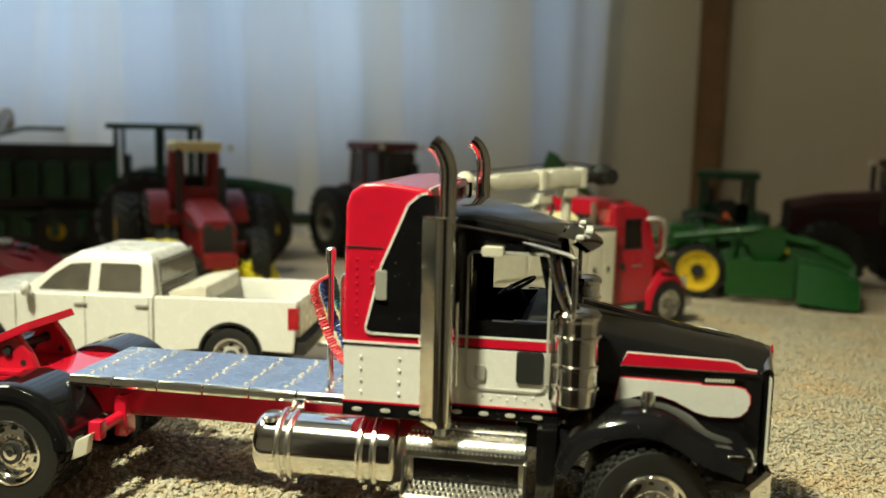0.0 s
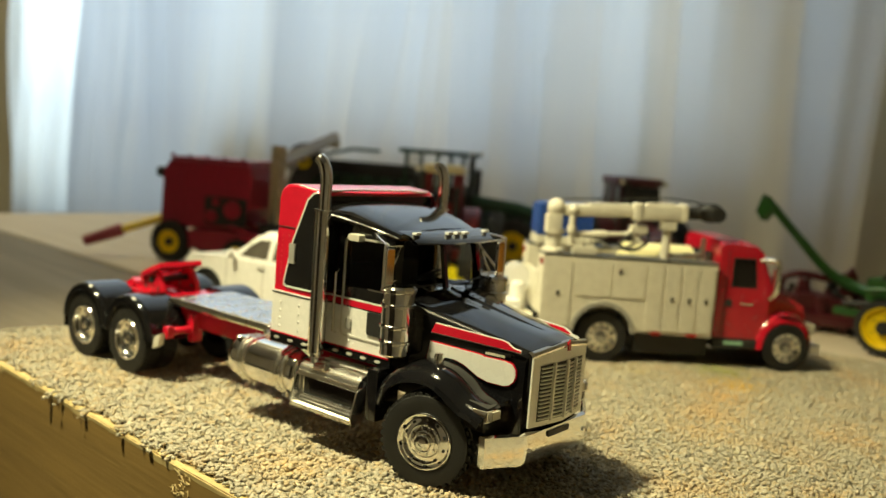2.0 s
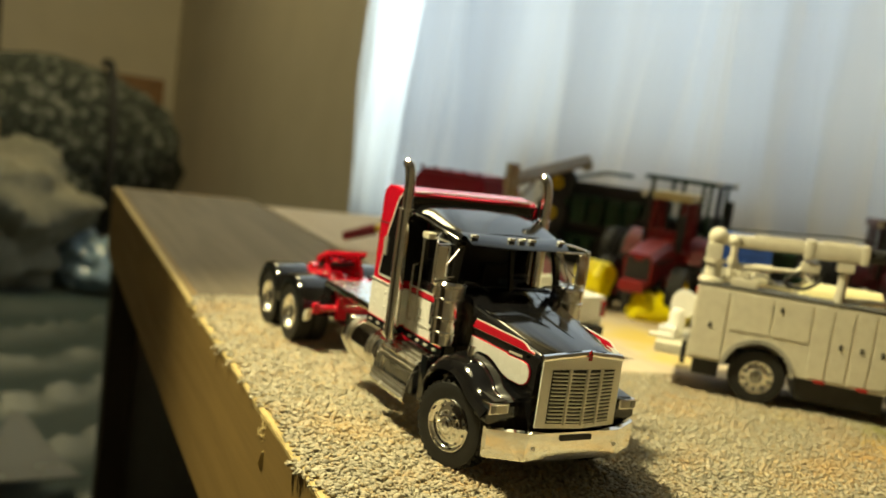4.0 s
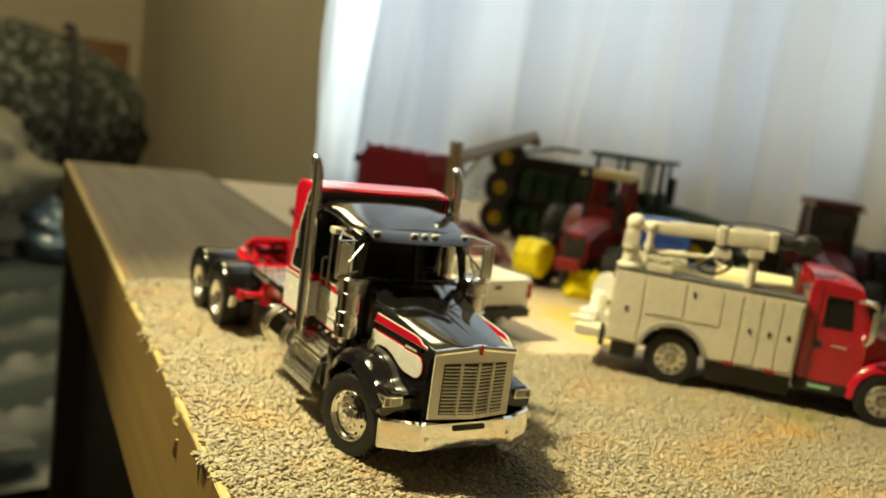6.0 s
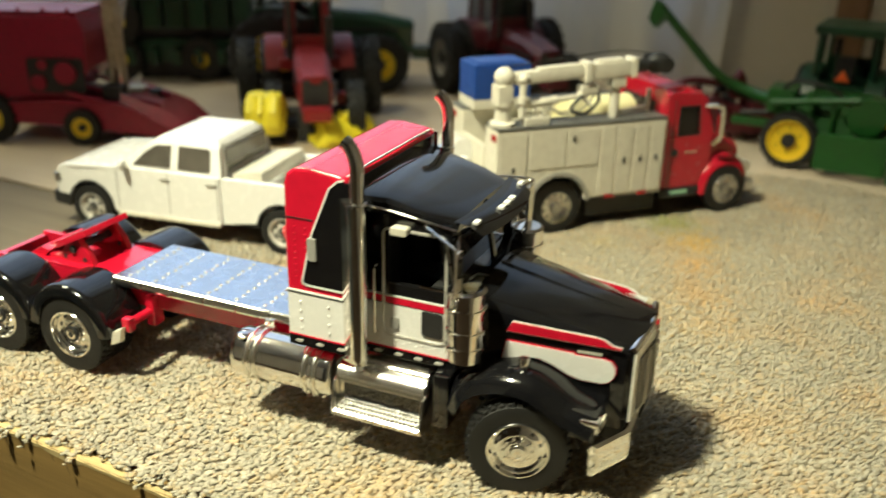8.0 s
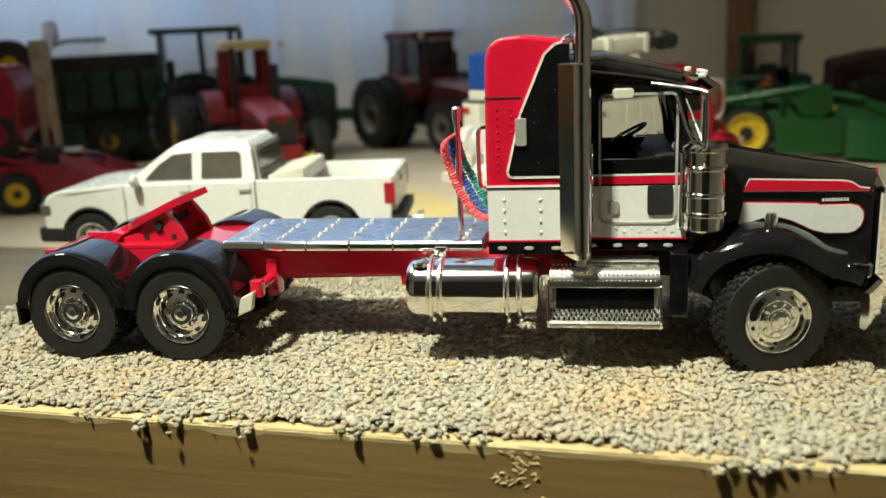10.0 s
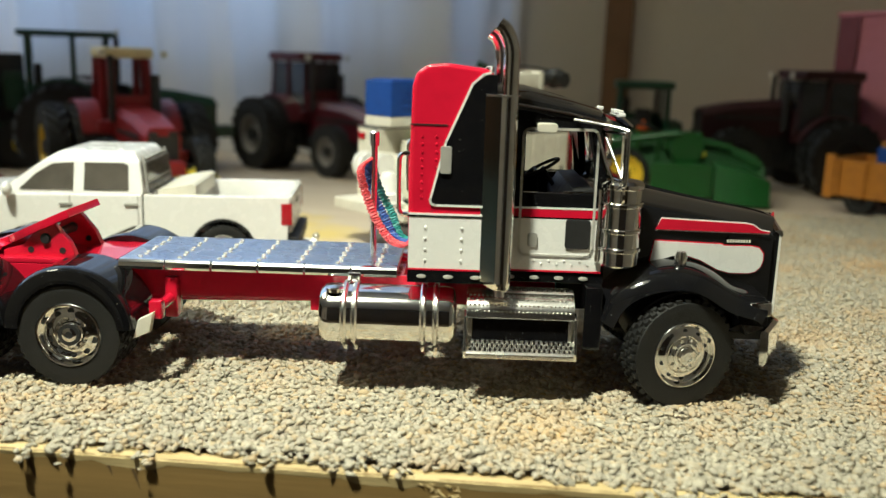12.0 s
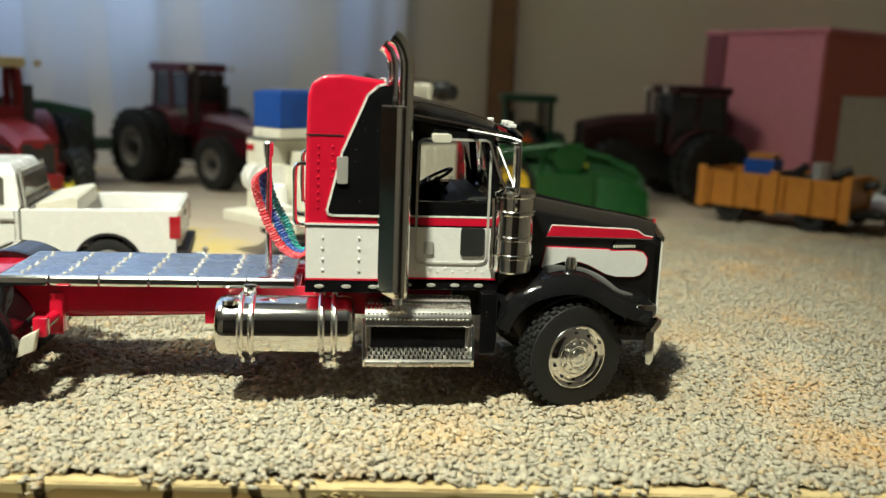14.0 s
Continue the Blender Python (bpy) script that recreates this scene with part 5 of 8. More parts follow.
fend_line = [(-0.93, 0.86), (-0.80, 1.10), (-0.58, 1.27), (-0.28, 1.36), (0.02, 1.36), (0.25, 1.27), (0.45, 1.15), (0.66, 1.09), (0.78, 1.04)]
for s in (-1, 1):
    rows = []
    pts = curve_points([(x, 0, z) for x, z in fend_line], 4)
    for i, p in enumerate(pts):
        d = (pts[min(i + 1, len(pts) - 1)] - pts[max(i - 1, 0)]).normalized()
        up = Vector((-d.z, 0, d.x))
        prof = [(0.66, 0.05), (0.8, 0.07), (0.95, 0.05), (1.08, 0.0), (1.16, -0.07), (1.2, -0.17), (1.18, -0.18), (1.13, -0.1), (1.0, -0.03), (0.66, 0.0)]
        rows.append([(p.x + up.x * h, s * y, p.z + up.z * h) for y, h in prof])
    fender = part("front_fender", loft(B(), rows), BLACK, truck, "glossy black front fender")
    nose = loft(B(), [[(0.5, s * 0.62, 0.62), (0.5, s * 1.15, 0.86), (0.5, s * 1.15, 1.04), (0.5, s * 1.08, 1.14), (0.5, s * 0.62, 1.2)], [(0.77, s * 0.62, 0.60), (0.77, s * 1.15, 0.84), (0.77, s * 1.15, 1.0), (0.77, s * 1.08, 1.10), (0.77, s * 0.62, 1.14)]])
    part("fender_nose", nose, BLACK, fender)
    lampb = B()
    box(lampb, 0.60, 0.81, min(s * 0.86, s * 1.14), max(s * 0.86, s * 1.14), 0.945, 1.085, 0.02)
    part("headlamp", lampb, CHROME, fender, "chrome-framed headlamp")
    part("headlamp_lens", box(B(), 0.805, 0.825, min(s * 0.89, s * 1.04), max(s * 0.89, s * 1.04), 0.965, 1.065, 0.008), CREAM, fender)
    part("turn_lamp", box(B(), 0.805, 0.822, min(s * 1.055, s * 1.12), max(s * 1.055, s * 1.12), 0.965, 1.065, 0.008), GREY, fender)
    part("fender_lamp", lathe(B(), [(0.0, 0.16), (0.05, 0.155), (0.065, 0.11), (0.06, 0.03), (0.04, 0.0), (0.04, -0.02)], (-0.09, s * 0.93, 1.39), "z", 16), BRIGHT, fender, "chrome fender marker lamp")
    part("inner_fender", lathe(B(), [(0.62, s * 0.64), (0.64, s * 0.64), (0.64, s * 1.1), (0.62, s * 1.1)], (0, 0, 0.53), "y", 18, (15, 165)), DARK, truck)
    part("splash_panel", box(B(), -1.06, -0.88, min(s * 0.7, s * 1.12), max(s * 0.7, s * 1.12), 0.52, 1.18, 0.02), BLACK, truck)
    wheel(truck, (-0.07, s * 1.04, 0.525), 0.575, 0.30, POLISHED, "steer", s, turn=17.0, lugs=1, rim=0.585)

def bow(y):
    return 0.085 + 0.09 * (1 - abs(y) / 0.63)


def bowed(outline, x0, x1, steps=10):
    """A plate of (y, z) outline rows bent forward along its middle."""
    bm = B()
    ys = np.linspace(-1, 1, steps + 1)
    rows = []
    for q in ys:
        half = outline
        y, z0, z1 = q * half[0], half[1], half[2](q)
        rows.append([(x0 + bow(y), y, z0), (x1 + bow(y), y, z0), (x1 + bow(y), y, z1), (x0 + bow(y), y, z1)])
    return loft(bm, rows)


part("grille_shell", bowed((0.597, 0.85, lambda q: 1.792 - 0.085 * abs(q)), 0.84, 0.911), BLACK, truck, "black hood edge behind the grille")
grille = part("grille_surround", bowed((0.605, 0.84, lambda q: 1.80 - 0.085 * abs(q)), 0.912, 0.935), PALE_SILVER, truck, "silver grille surround")
part("grille_dark", bowed((0.475, 0.90, lambda q: 1.585 - 0.02 * abs(q)), 0.936, 0.940), DARK, truck)
for y in (-0.24, 0.0, 0.24):
    x = 0.94 + bow(y)
    part("grille_bar", box(B(), x - 0.004, x + 0.034, y - 0.017, y + 0.017, 0.89, 1.595 - 0.05 * abs(y), 0.005), PALE_SILVER, grille)
for k in range(14):
    z = 0.928 + 0.0465 * k
    part("grille_slat", loft(B(), [[(0.94 + bow(y), y, z - 0.003), (0.957 + bow(y), y, z - 0.008), (0.960 + bow(y), y, z + 0.006), (0.94 + bow(y), y, z + 0.011)] for y in np.linspace(-0.465, 0.465, 9)]), PALE_SILVER, grille)
crown = B()
rows = []
for q in np.linspace(-1, 1, 15):
    y, z = q * 0.615, 1.80 - 0.085 * abs(q)
    rows.append([(0.90 + bow(y), y, z - 0.012), (0.935 + bow(y), y, z - 0.05), (0.948 + bow(y), y, z - 0.02), (0.935 + bow(y), y, z + 0.015), (0.90 + bow(y), y, z + 0.028), (0.86 + bow(y), y, z + 0.012)])
part("grille_crown", loft(crown, rows), CHROME, grille, "rounded chrome crown of the grille")
part("emblem", prism(B(), [(-0.022, 1.70), (0.022, 1.70), (0.028, 1.78), (0.0, 1.835), (-0.028, 1.78)], 1.113, 1.133, 0.004, "x"), LENS_RED, truck)
bump = B()
ys = (-1.14, -1.12, -0.72, -0.66, 0.66, 0.72, 1.12, 1.14)
xs = (0.785, 0.80, 1.025, 1.045, 1.045, 1.025, 0.80, 0.785)
loft(bump, [[(x, y, 0.42), (x + 0.02, y, 0.46), (x + 0.03, y, 0.62), (x + 0.02, y, 0.78), (x - 0.03, y, 0.80), (x - 0.06, y, 0.78), (x - 0.05, y, 0.44)] for x, y in zip(xs, ys)])
bumper = part("bumper", bump, POLISHED, truck, "scuffed chrome front bumper")
part("bumper_slot", prism(B(), rounded(-0.24, 0.24, 0.68, 0.75, 0.02), 1.06, 1.085, 0, "x"), DARK, bumper)
for y in (-0.62, 0.62):
    part("tow_eye", lathe(B(), [(0.026, 0.0), (0.026, 0.012), (0.0, 0.014)], (1.078, y, 0.6), "x", 14), SATIN, bumper)
part("bumper_bracket", box(B(), 0.5, 0.96, -0.5, 0.5, 0.5, 0.78, 0.02), DARK, truck)

# stacks, air cleaners, mirrors
for s in (-1, 1):
    y = s * 1.25
    st = part("exhaust_pipe", pipe(B(), curve_points([(-1.91, y, 1.16), (-1.91, y, 2.2), (-1.91, y, 3.2), (-1.91, y, 3.45), (-1.935, y, 3.57), (-1.99, y, 3.67), (-2.05, y, 3.715)], 6), 0.078, 18), CHROME, truck, "tall chrome exhaust stack with a curved tip", (0, -s * 0.05, 0))
    part("stack_shield", lathe(B(), [(0.08, 1.2), (0.092, 1.2), (0.095, 1.24), (0.095, 3.02), (0.092, 3.05), (0.08, 3.05)], (-1.92, y, 0), "z", 28), CHROME, st, "chrome heat shield")
    part("stack_plate", prism(B(), [(-2.185, s * 1.165), (-2.165, s * 1.19), (-1.99, s * 1.33), (-1.945, s * 1.345), (-1.90, s * 1.33), (-1.91, s * 1.315), (-1.95, s * 1.325), (-2.15, s * 1.165)], 1.22, 3.05, 0.004, "z"), CHROME, st, "slanted chrome guard plate")
    part("shield_cap", prism(B(), [(-2.19, s * 1.16), (-2.0, s * 1.345), (-1.93, s * 1.365), (-1.84, s * 1.33), (-1.81, s * 1.25), (-1.84, s * 1.16)], 3.052, 3.07, 0.003, "z"), BRIGHT, st)
    part("shield_toe", loft(B(), [[(-2.1, s * 1.18, 1.22), (-2.1, s * 1.33, 1.22), (-1.84, s * 1.33, 1.22), (-1.84, s * 1.18, 1.22)], [(-1.99, s * 1.2, 1.15), (-1.99, s * 1.3, 1.15), (-1.87, s * 1.3, 1.15), (-1.87, s * 1.2, 1.15)]]), CHROME, st)
    part("stack_end", rod(B(), (-1.93, y, 1.08), (-1.93, y, 1.15), 0.05), SATIN, st)
    for z in (1.9, 2.9):
        part("stack_clamp", box(B(), -2.0, -1.86, min(s * 1.15, y), max(s * 1.15, y), z - 0.02, z + 0.02, 0.005), CHROME, st)
    bell = lathe(B(), [(0.185, 1.42), (0.2, 1.44), (0.2, 1.57), (0.218, 1.58), (0.218, 1.61), (0.2, 1.62), (0.2, 1.76), (0.218, 1.77), (0.218, 1.80), (0.2, 1.81), (0.2, 2.02), (0.218, 2.03), (0.218, 2.06), (0.2, 2.07), (0.2, 2.2), (0.215, 2.21), (0.215, 2.25), (0.185, 2.28), (0.0, 2.29)], (-0.74, s * 1.17, 0), "z", 28)
    lathe(bell, [(0.0, 1.42), (0.185, 1.42)], (-0.74, s * 1.17, 0), "z", 28)
    ac = part("air_cleaner", bell, CHROME, truck, "ribbed chrome air cleaner", (0, -s * 0.18, -0.02))
    part("cleaner_strap", pipe(B(), [(-0.96, s * 1.16, 1.44), (-0.955, s * 1.17, 1.8), (-0.96, s * 1.16, 2.18)], 0.018, 8), CHROME, ac)
    part("intake_pipe", rod(B(), (-0.74, s * 1.0, 1.55), (-0.5, s * 0.8, 1.55), 0.1), BLACK, ac)
    mir = B()
    prism(mir, rounded(s * 1.34 - 0.075, s * 1.34 + 0.075, 2.27, 2.72, 0.035), -0.80, -0.755, 0.012, "x")
    mirror = part("mirror", mir, CHROME, truck, "chrome mirror on a tubular arm", (0, -s * 0.17, 0))
    part("mirror_arm", pipe(B(), curve_points([(-1.25, s * 1.12, 2.84), (-1.0, s * 1.3, 2.81), (-0.79, s * 1.42, 2.77), (-0.77, s * 1.44, 2.7), (-0.77, s * 1.44, 2.28), (-0.8, s * 1.40, 2.22), (-0.9, s * 1.1, 2.08)], 5), 0.017, 8), BRIGHT, mirror)
    part("mirror_stay", pipe(B(), [(-1.02, s * 1.12, 2.72), (-0.92, s * 1.2, 2.4), (-0.84, s * 1.24, 2.24)], 0.016, 8), CHROME, mirror)
    for y0, z0, y1, z1 in ((0.95, 2.72, 1.42, 2.74), (0.98, 2.30, 1.42, 2.26), (0.95, 2.72, 1.40, 2.26)):
        part("mirror_brace", pipe(B(), [(-0.93, s * y0, z0), (-0.78, s * y1, z1)], 0.014, 8), CHROME, mirror)
    part("round_mirror", lathe(B(), [(0.0, -0.03), (0.08, -0.02), (0.085, 0.0), (0.0, 0.012)], (-0.76, s * 1.33, 2.12), "x", 18), CHROME, mirror)

# hose post with coiled air lines
post = part("hose_post", rod(B(), (-3.31, -0.1, 1.19), (-3.31, -0.1, 2.45), 0.035), BRIGHT, truck, "chrome hose post")
part("post_cap", lathe(B(), [(0.0, 2.44), (0.05, 2.44), (0.055, 2.5), (0.055, 2.58), (0.04, 2.6), (0.0, 2.6)], (-3.31, -0.1, 0), "z", 14), BRIGHT, post)
TEAL = material("teal_hose", (0.03, 0.30, 0.26), 0.4)
CORAL = material("coral_red_hose", (0.62, 0.06, 0.07), 0.4)
for k, (mat, dy) in enumerate(((CORAL, -0.2), (BLUE, -0.04), (TEAL, 0.12))):
    base = curve_points([(-3.34, -0.1, 2.30), (-3.44 + 0.05 * k, dy - 0.05, 2.20), (-3.40 + 0.06 * k, dy, 1.95), (-3.28 + 0.08 * k, dy, 1.65), (-3.12 + 0.04 * k, dy, 1.42), (-2.96, dy, 1.36), (-2.88, dy, 1.42)], 44)
    coil = []
    for i, p in enumerate(base):
        a = i * 1.35
        coil.append(p + Vector((0.032 * math.cos(a), 0.032 * math.sin(a), 0.02 * math.cos(a))))
    part("air_line", pipe(B(), coil, 0.017, 5), mat, truck, "coiled air line")
for y in (-0.75, 0.75):
    part("rear_grab_bar", pipe(B(), curve_points([(-2.87, y, 1.8), (-2.97, y, 1.82), (-2.99, y, 1.95), (-2.99, y, 2.3), (-2.97, y, 2.42), (-2.87, y, 2.44)], 4), 0.024, 8), CHROME, truck)

# ---- the white pickup ----
def side_y(z, z0, w0, z1, w1):
    return w0 + (w1 - w0) * (z - z0) / (z1 - z0)


def slope_panel(bm, outline, s, z0, w0, z1, w1, out=0.014):
    """A pane lying on a side that leans in from half-width w0 at z0 to w1 at z1."""
    lo = [bm.verts.new((x, s * side_y(z, z0, w0, z1, w1), z)) for x, z in outline]
    hi = [bm.verts.new((x, s * (side_y(z, z0, w0, z1, w1) + out), z)) for x, z in outline]
    bm.faces.new(hi), bm.faces.new(list(reversed(lo)))
    for i in range(len(lo)):
        j = (i + 1) % len(lo)
        bm.faces.new((lo[i], lo[j], hi[j], hi[i]))
    return bm


GREY_TINT = material("grey_tinted_glazing", (0.10, 0.09, 0.075), 0.12, coat=0.4, vary=0.3, grain=2.0)


def nose(bm):
    """Draws a pickup's front end in towards a rounded nose."""
    for v in bm.verts:
        if v.co.x > 0.1:
            q = (v.co.x - 0.1) / 0.8
            v.co.y *= 1 - 0.12 * q * q
            v.co.x += 0.10 * q - 0.14 * (v.co.y / 0.9) ** 4 * q
    return bm


def pickup(m, label):
    car = thing("pickup_truck", m, label, "pickup truck")
    W = 0.99
    ar = arc(0, 0.45, 0.49, 172, 8, 14)
    front = [(0.80, 0.42)] + [(0.50, 0.40)] + list(reversed(ar)) + [(-0.50, 0.40), (-2.78, 0.40), (-2.78, 1.30), (-0.62, 1.30), (0.3, 1.245), (0.6, 1.21), (0.76, 1.14), (0.84, 1.02), (0.86, 0.85), (0.86, 0.62)]
    front[2:2 + len(ar)] = ar[::-1]
    part("body", nose(prism(B(), front, -W, W, 0.05)), WHITE, car, "white crew-cab body")
    bed = B()
    rear = [(-2.80, 0.42)] + arc(-3.98, 0.45, 0.49, 8, 172, 14) + [(-4.95, 0.5), (-5.0, 1.30), (-2.80, 1.30)]
    for s in (-1, 1):
        prism(bed, rear, s * W, s * (W - 0.13), 0.03)
    box(bed, -4.9, -2.8, -0.86, 0.86, 0.72, 0.8), box(bed, -2.86, -2.8, -0.86, 0.86, 0.8, 1.28, 0.01)
    part("bed", bed, WHITE, car, "open white cargo bed")
    gate = part("tailgate", box(B(), -5.02, -4.93, -0.85, 0.85, 0.72, 1.29, 0.02), WHITE, car)
    part("gate_handle", box(B(), -5.035, -5.018, -0.1, 0.1, 1.08, 1.16, 0.01), DARK, gate)
    part("rear_bumper", box(B(), -5.12, -4.92, -0.93, 0.93, 0.46, 0.66, 0.03), DARK, car)
    hitch = rod(B(), (-5.1, 0, 0.42), (-5.35, 0, 0.42), 0.04)
    ball(hitch, (-5.33, 0, 0.5), 0.055)
    part("tow_hitch", hitch, SATIN, car)
    for s in (-1, 1):
        part("tail_lamp", box(B(), -5.03, -4.86, min(s * 0.865, s * 1.0), max(s * 0.865, s * 1.0), 0.86, 1.2, 0.02), LENS_RED, car, "red tail lamp")
        part("headlamp", nose(box(B(), 0.72, 0.90, min(s * 0.60, s * 1.0), max(s * 0.60, s * 1.0), 0.80, 1.0, 0.04)), SATIN, car)
        mir = ball(B(), (-0.86, s * 1.1, 1.38), 0.12, (0.6, 0.9, 0.9), 12, 8)
        part("door_mirror", mir, WHITE, car)
        part("side_step", box(B(), -2.75, -0.6, min(s * 0.95, s * 1.02), max(s * 0.95, s * 1.02), 0.36, 0.42, 0.02), CREAM, car)
        for x in (-1.66, -2.62):
            part("door_handle", box(B(), x - 0.1, x + 0.1, min(s * W, s * (W + 0.03)), max(s * W, s * (W + 0.03)), 1.13, 1.17, 0.01), GREY, car)
        for x in (-0.62, -1.72, -2.72):
            part("door_seam", box(B(), x - 0.008, x + 0.008, min(s * W, s * (W + 0.003)), max(s * W, s * (W + 0.003)), 0.5, 1.28), GREY, car)
        for x in (0, -3.98):
            part("arch_trim", lathe(B(), [(0.465, s * (W - 0.06)), (0.50, s * (W - 0.06)), (0.50, s * (W + 0.012)), (0.465, s * (W + 0.012))], (x, 0, 0.45), "y", 16, (2, 178)), DARK, car)
            part("wheel_well", lathe(B(), [(0.0, s * 0.52), (0.485, s * 0.52), (0.485, s * 0.975), (0.47, s * 0.975), (0.47, s * 0.54), (0.0, s * 0.54)], (x, 0, 0.45), "y", 16, (0, 180)), DARK, car)
    roofz, base = 1.93, 1.29
    top = loft(B(), [[(-0.62, -0.95, base), (-0.62, 0.95, base), (-2.8, 0.95, base), (-2.8, -0.95, base)],
                     [(-1.32, -0.80, 1.80), (-1.32, 0.80, 1.80), (-2.72, 0.80, 1.80), (-2.72, -0.80, 1.80)],
                     [(-1.55, -0.70, roofz), (-1.55, 0.70, roofz), (-2.62, 0.70, roofz), (-2.62, -0.70, roofz)]])
    bmesh.ops.bevel(top, geom=top.edges[:], offset=0.05, segments=2, profile=0.6, affect="EDGES")
    part("cab_top", top, WHITE, car)
    for s in (-1, 1):
        part("front_window", slope_panel(B(), [(-0.98, 1.36), (-1.76, 1.36), (-1.76, 1.76), (-1.45, 1.74), (-1.2, 1.58)], s, base, 0.955, 1.80, 0.805), GREY_TINT, car, "smoked side window")
        part("rear_window", slope_panel(B(), [(-1.92, 1.36), (-2.58, 1.36), (-2.56, 1.72), (-2.5, 1.76), (-1.92, 1.76)], s, base, 0.955, 1.80, 0.805), GREY_TINT, car, "smoked side window")
    part("windscreen", loft(B(), [[(-0.70, -0.82, 1.36), (-0.70, 0.82, 1.36), (-0.72, 0.82, 1.35), (-0.72, -0.82, 1.35)], [(-1.27, -0.7, 1.775), (-1.27, 0.7, 1.775), (-1.3, 0.7, 1.77), (-1.3, -0.7, 1.77)]]), GREY_TINT, car)
    part("back_window", box(B(), -2.82, -2.77, -0.72, 0.72, 1.40, 1.76, 0.01), GREY_TINT, car)
    rack = B()
    for k in range(6):
        z = 1.36 + 0.085 * k
        x = -2.825 + 0.075 * (z - 1.29) / 0.51
        box(rack, x - 0.02, x + 0.015, -0.78 + 0.1 * k / 6, 0.78 - 0.1 * k / 6, z, z + 0.03)
    for y in (-0.8, 0.8):
        rod(rack, (-2.835, y, 1.3), (-2.75, y * 0.88, 1.86), 0.02, n=8)
    part("headache_rack", rack, GREY, car, "grey slatted guard over the back window")
    lid = B()
    prism(lid, [(-2.98, 1.2), (-3.56, 1.2), (-3.56, 1.43), (-3.5, 1.46), (-2.98, 1.36)], -0.84, 0.84, 0.02)
    part("bed_box", lid, CREAM, car, "pale tool box in the bed")
    gr = part("grille", nose(box(B(), 0.80, 0.90, -0.60, 0.60, 0.66, 0.98, 0.03)), DARK, car, "dark grille")
    for k in range(4):
        part("grille_bar", nose(box(B(), 0.885, 0.91, -0.54, 0.54, 0.72 + 0.075 * k, 0.735 + 0.075 * k)), SATIN, gr)
    part("front_bumper", nose(box(B(), 0.52, 0.98, -1.02, 1.02, 0.36, 0.62, 0.07)), DARK, car, "black wrap-round front bumper")
    part("underbody", box(B(), -4.8, 0.7, -0.72, 0.72, 0.32, 0.5), DARK, car)
    for x in (0, -3.98):
        for s in (-1, 1):
            wheel(car, (x, s * 0.86, 0.42), 0.43, 0.27, SILVER, "car", s, rim=0.62)
    return car


pickup(pose(-10.04, 3.99, GROUND, 0, 0, 185.9), "white crew-cab pickup truck with a slatted cab guard, parked on gravel")


# ---- the service truck ----
CAB_RED = material("deep_red_cab_paint", (0.44, 0.005, 0.022), 0.24, coat=0.5, vary=0.12)
LID_GREY = material("dark_grey_top_plate", (0.10, 0.098, 0.09), 0.5, vary=0.25, grain=4.0)
CAB_GLASS = material("blackened_cab_glass", (0.012, 0.010, 0.009), 0.12, vary=0.2)
DEEP_BLUE = material("deep_blue_plastic", (0.014, 0.055, 0.27), 0.4, vary=0.15)


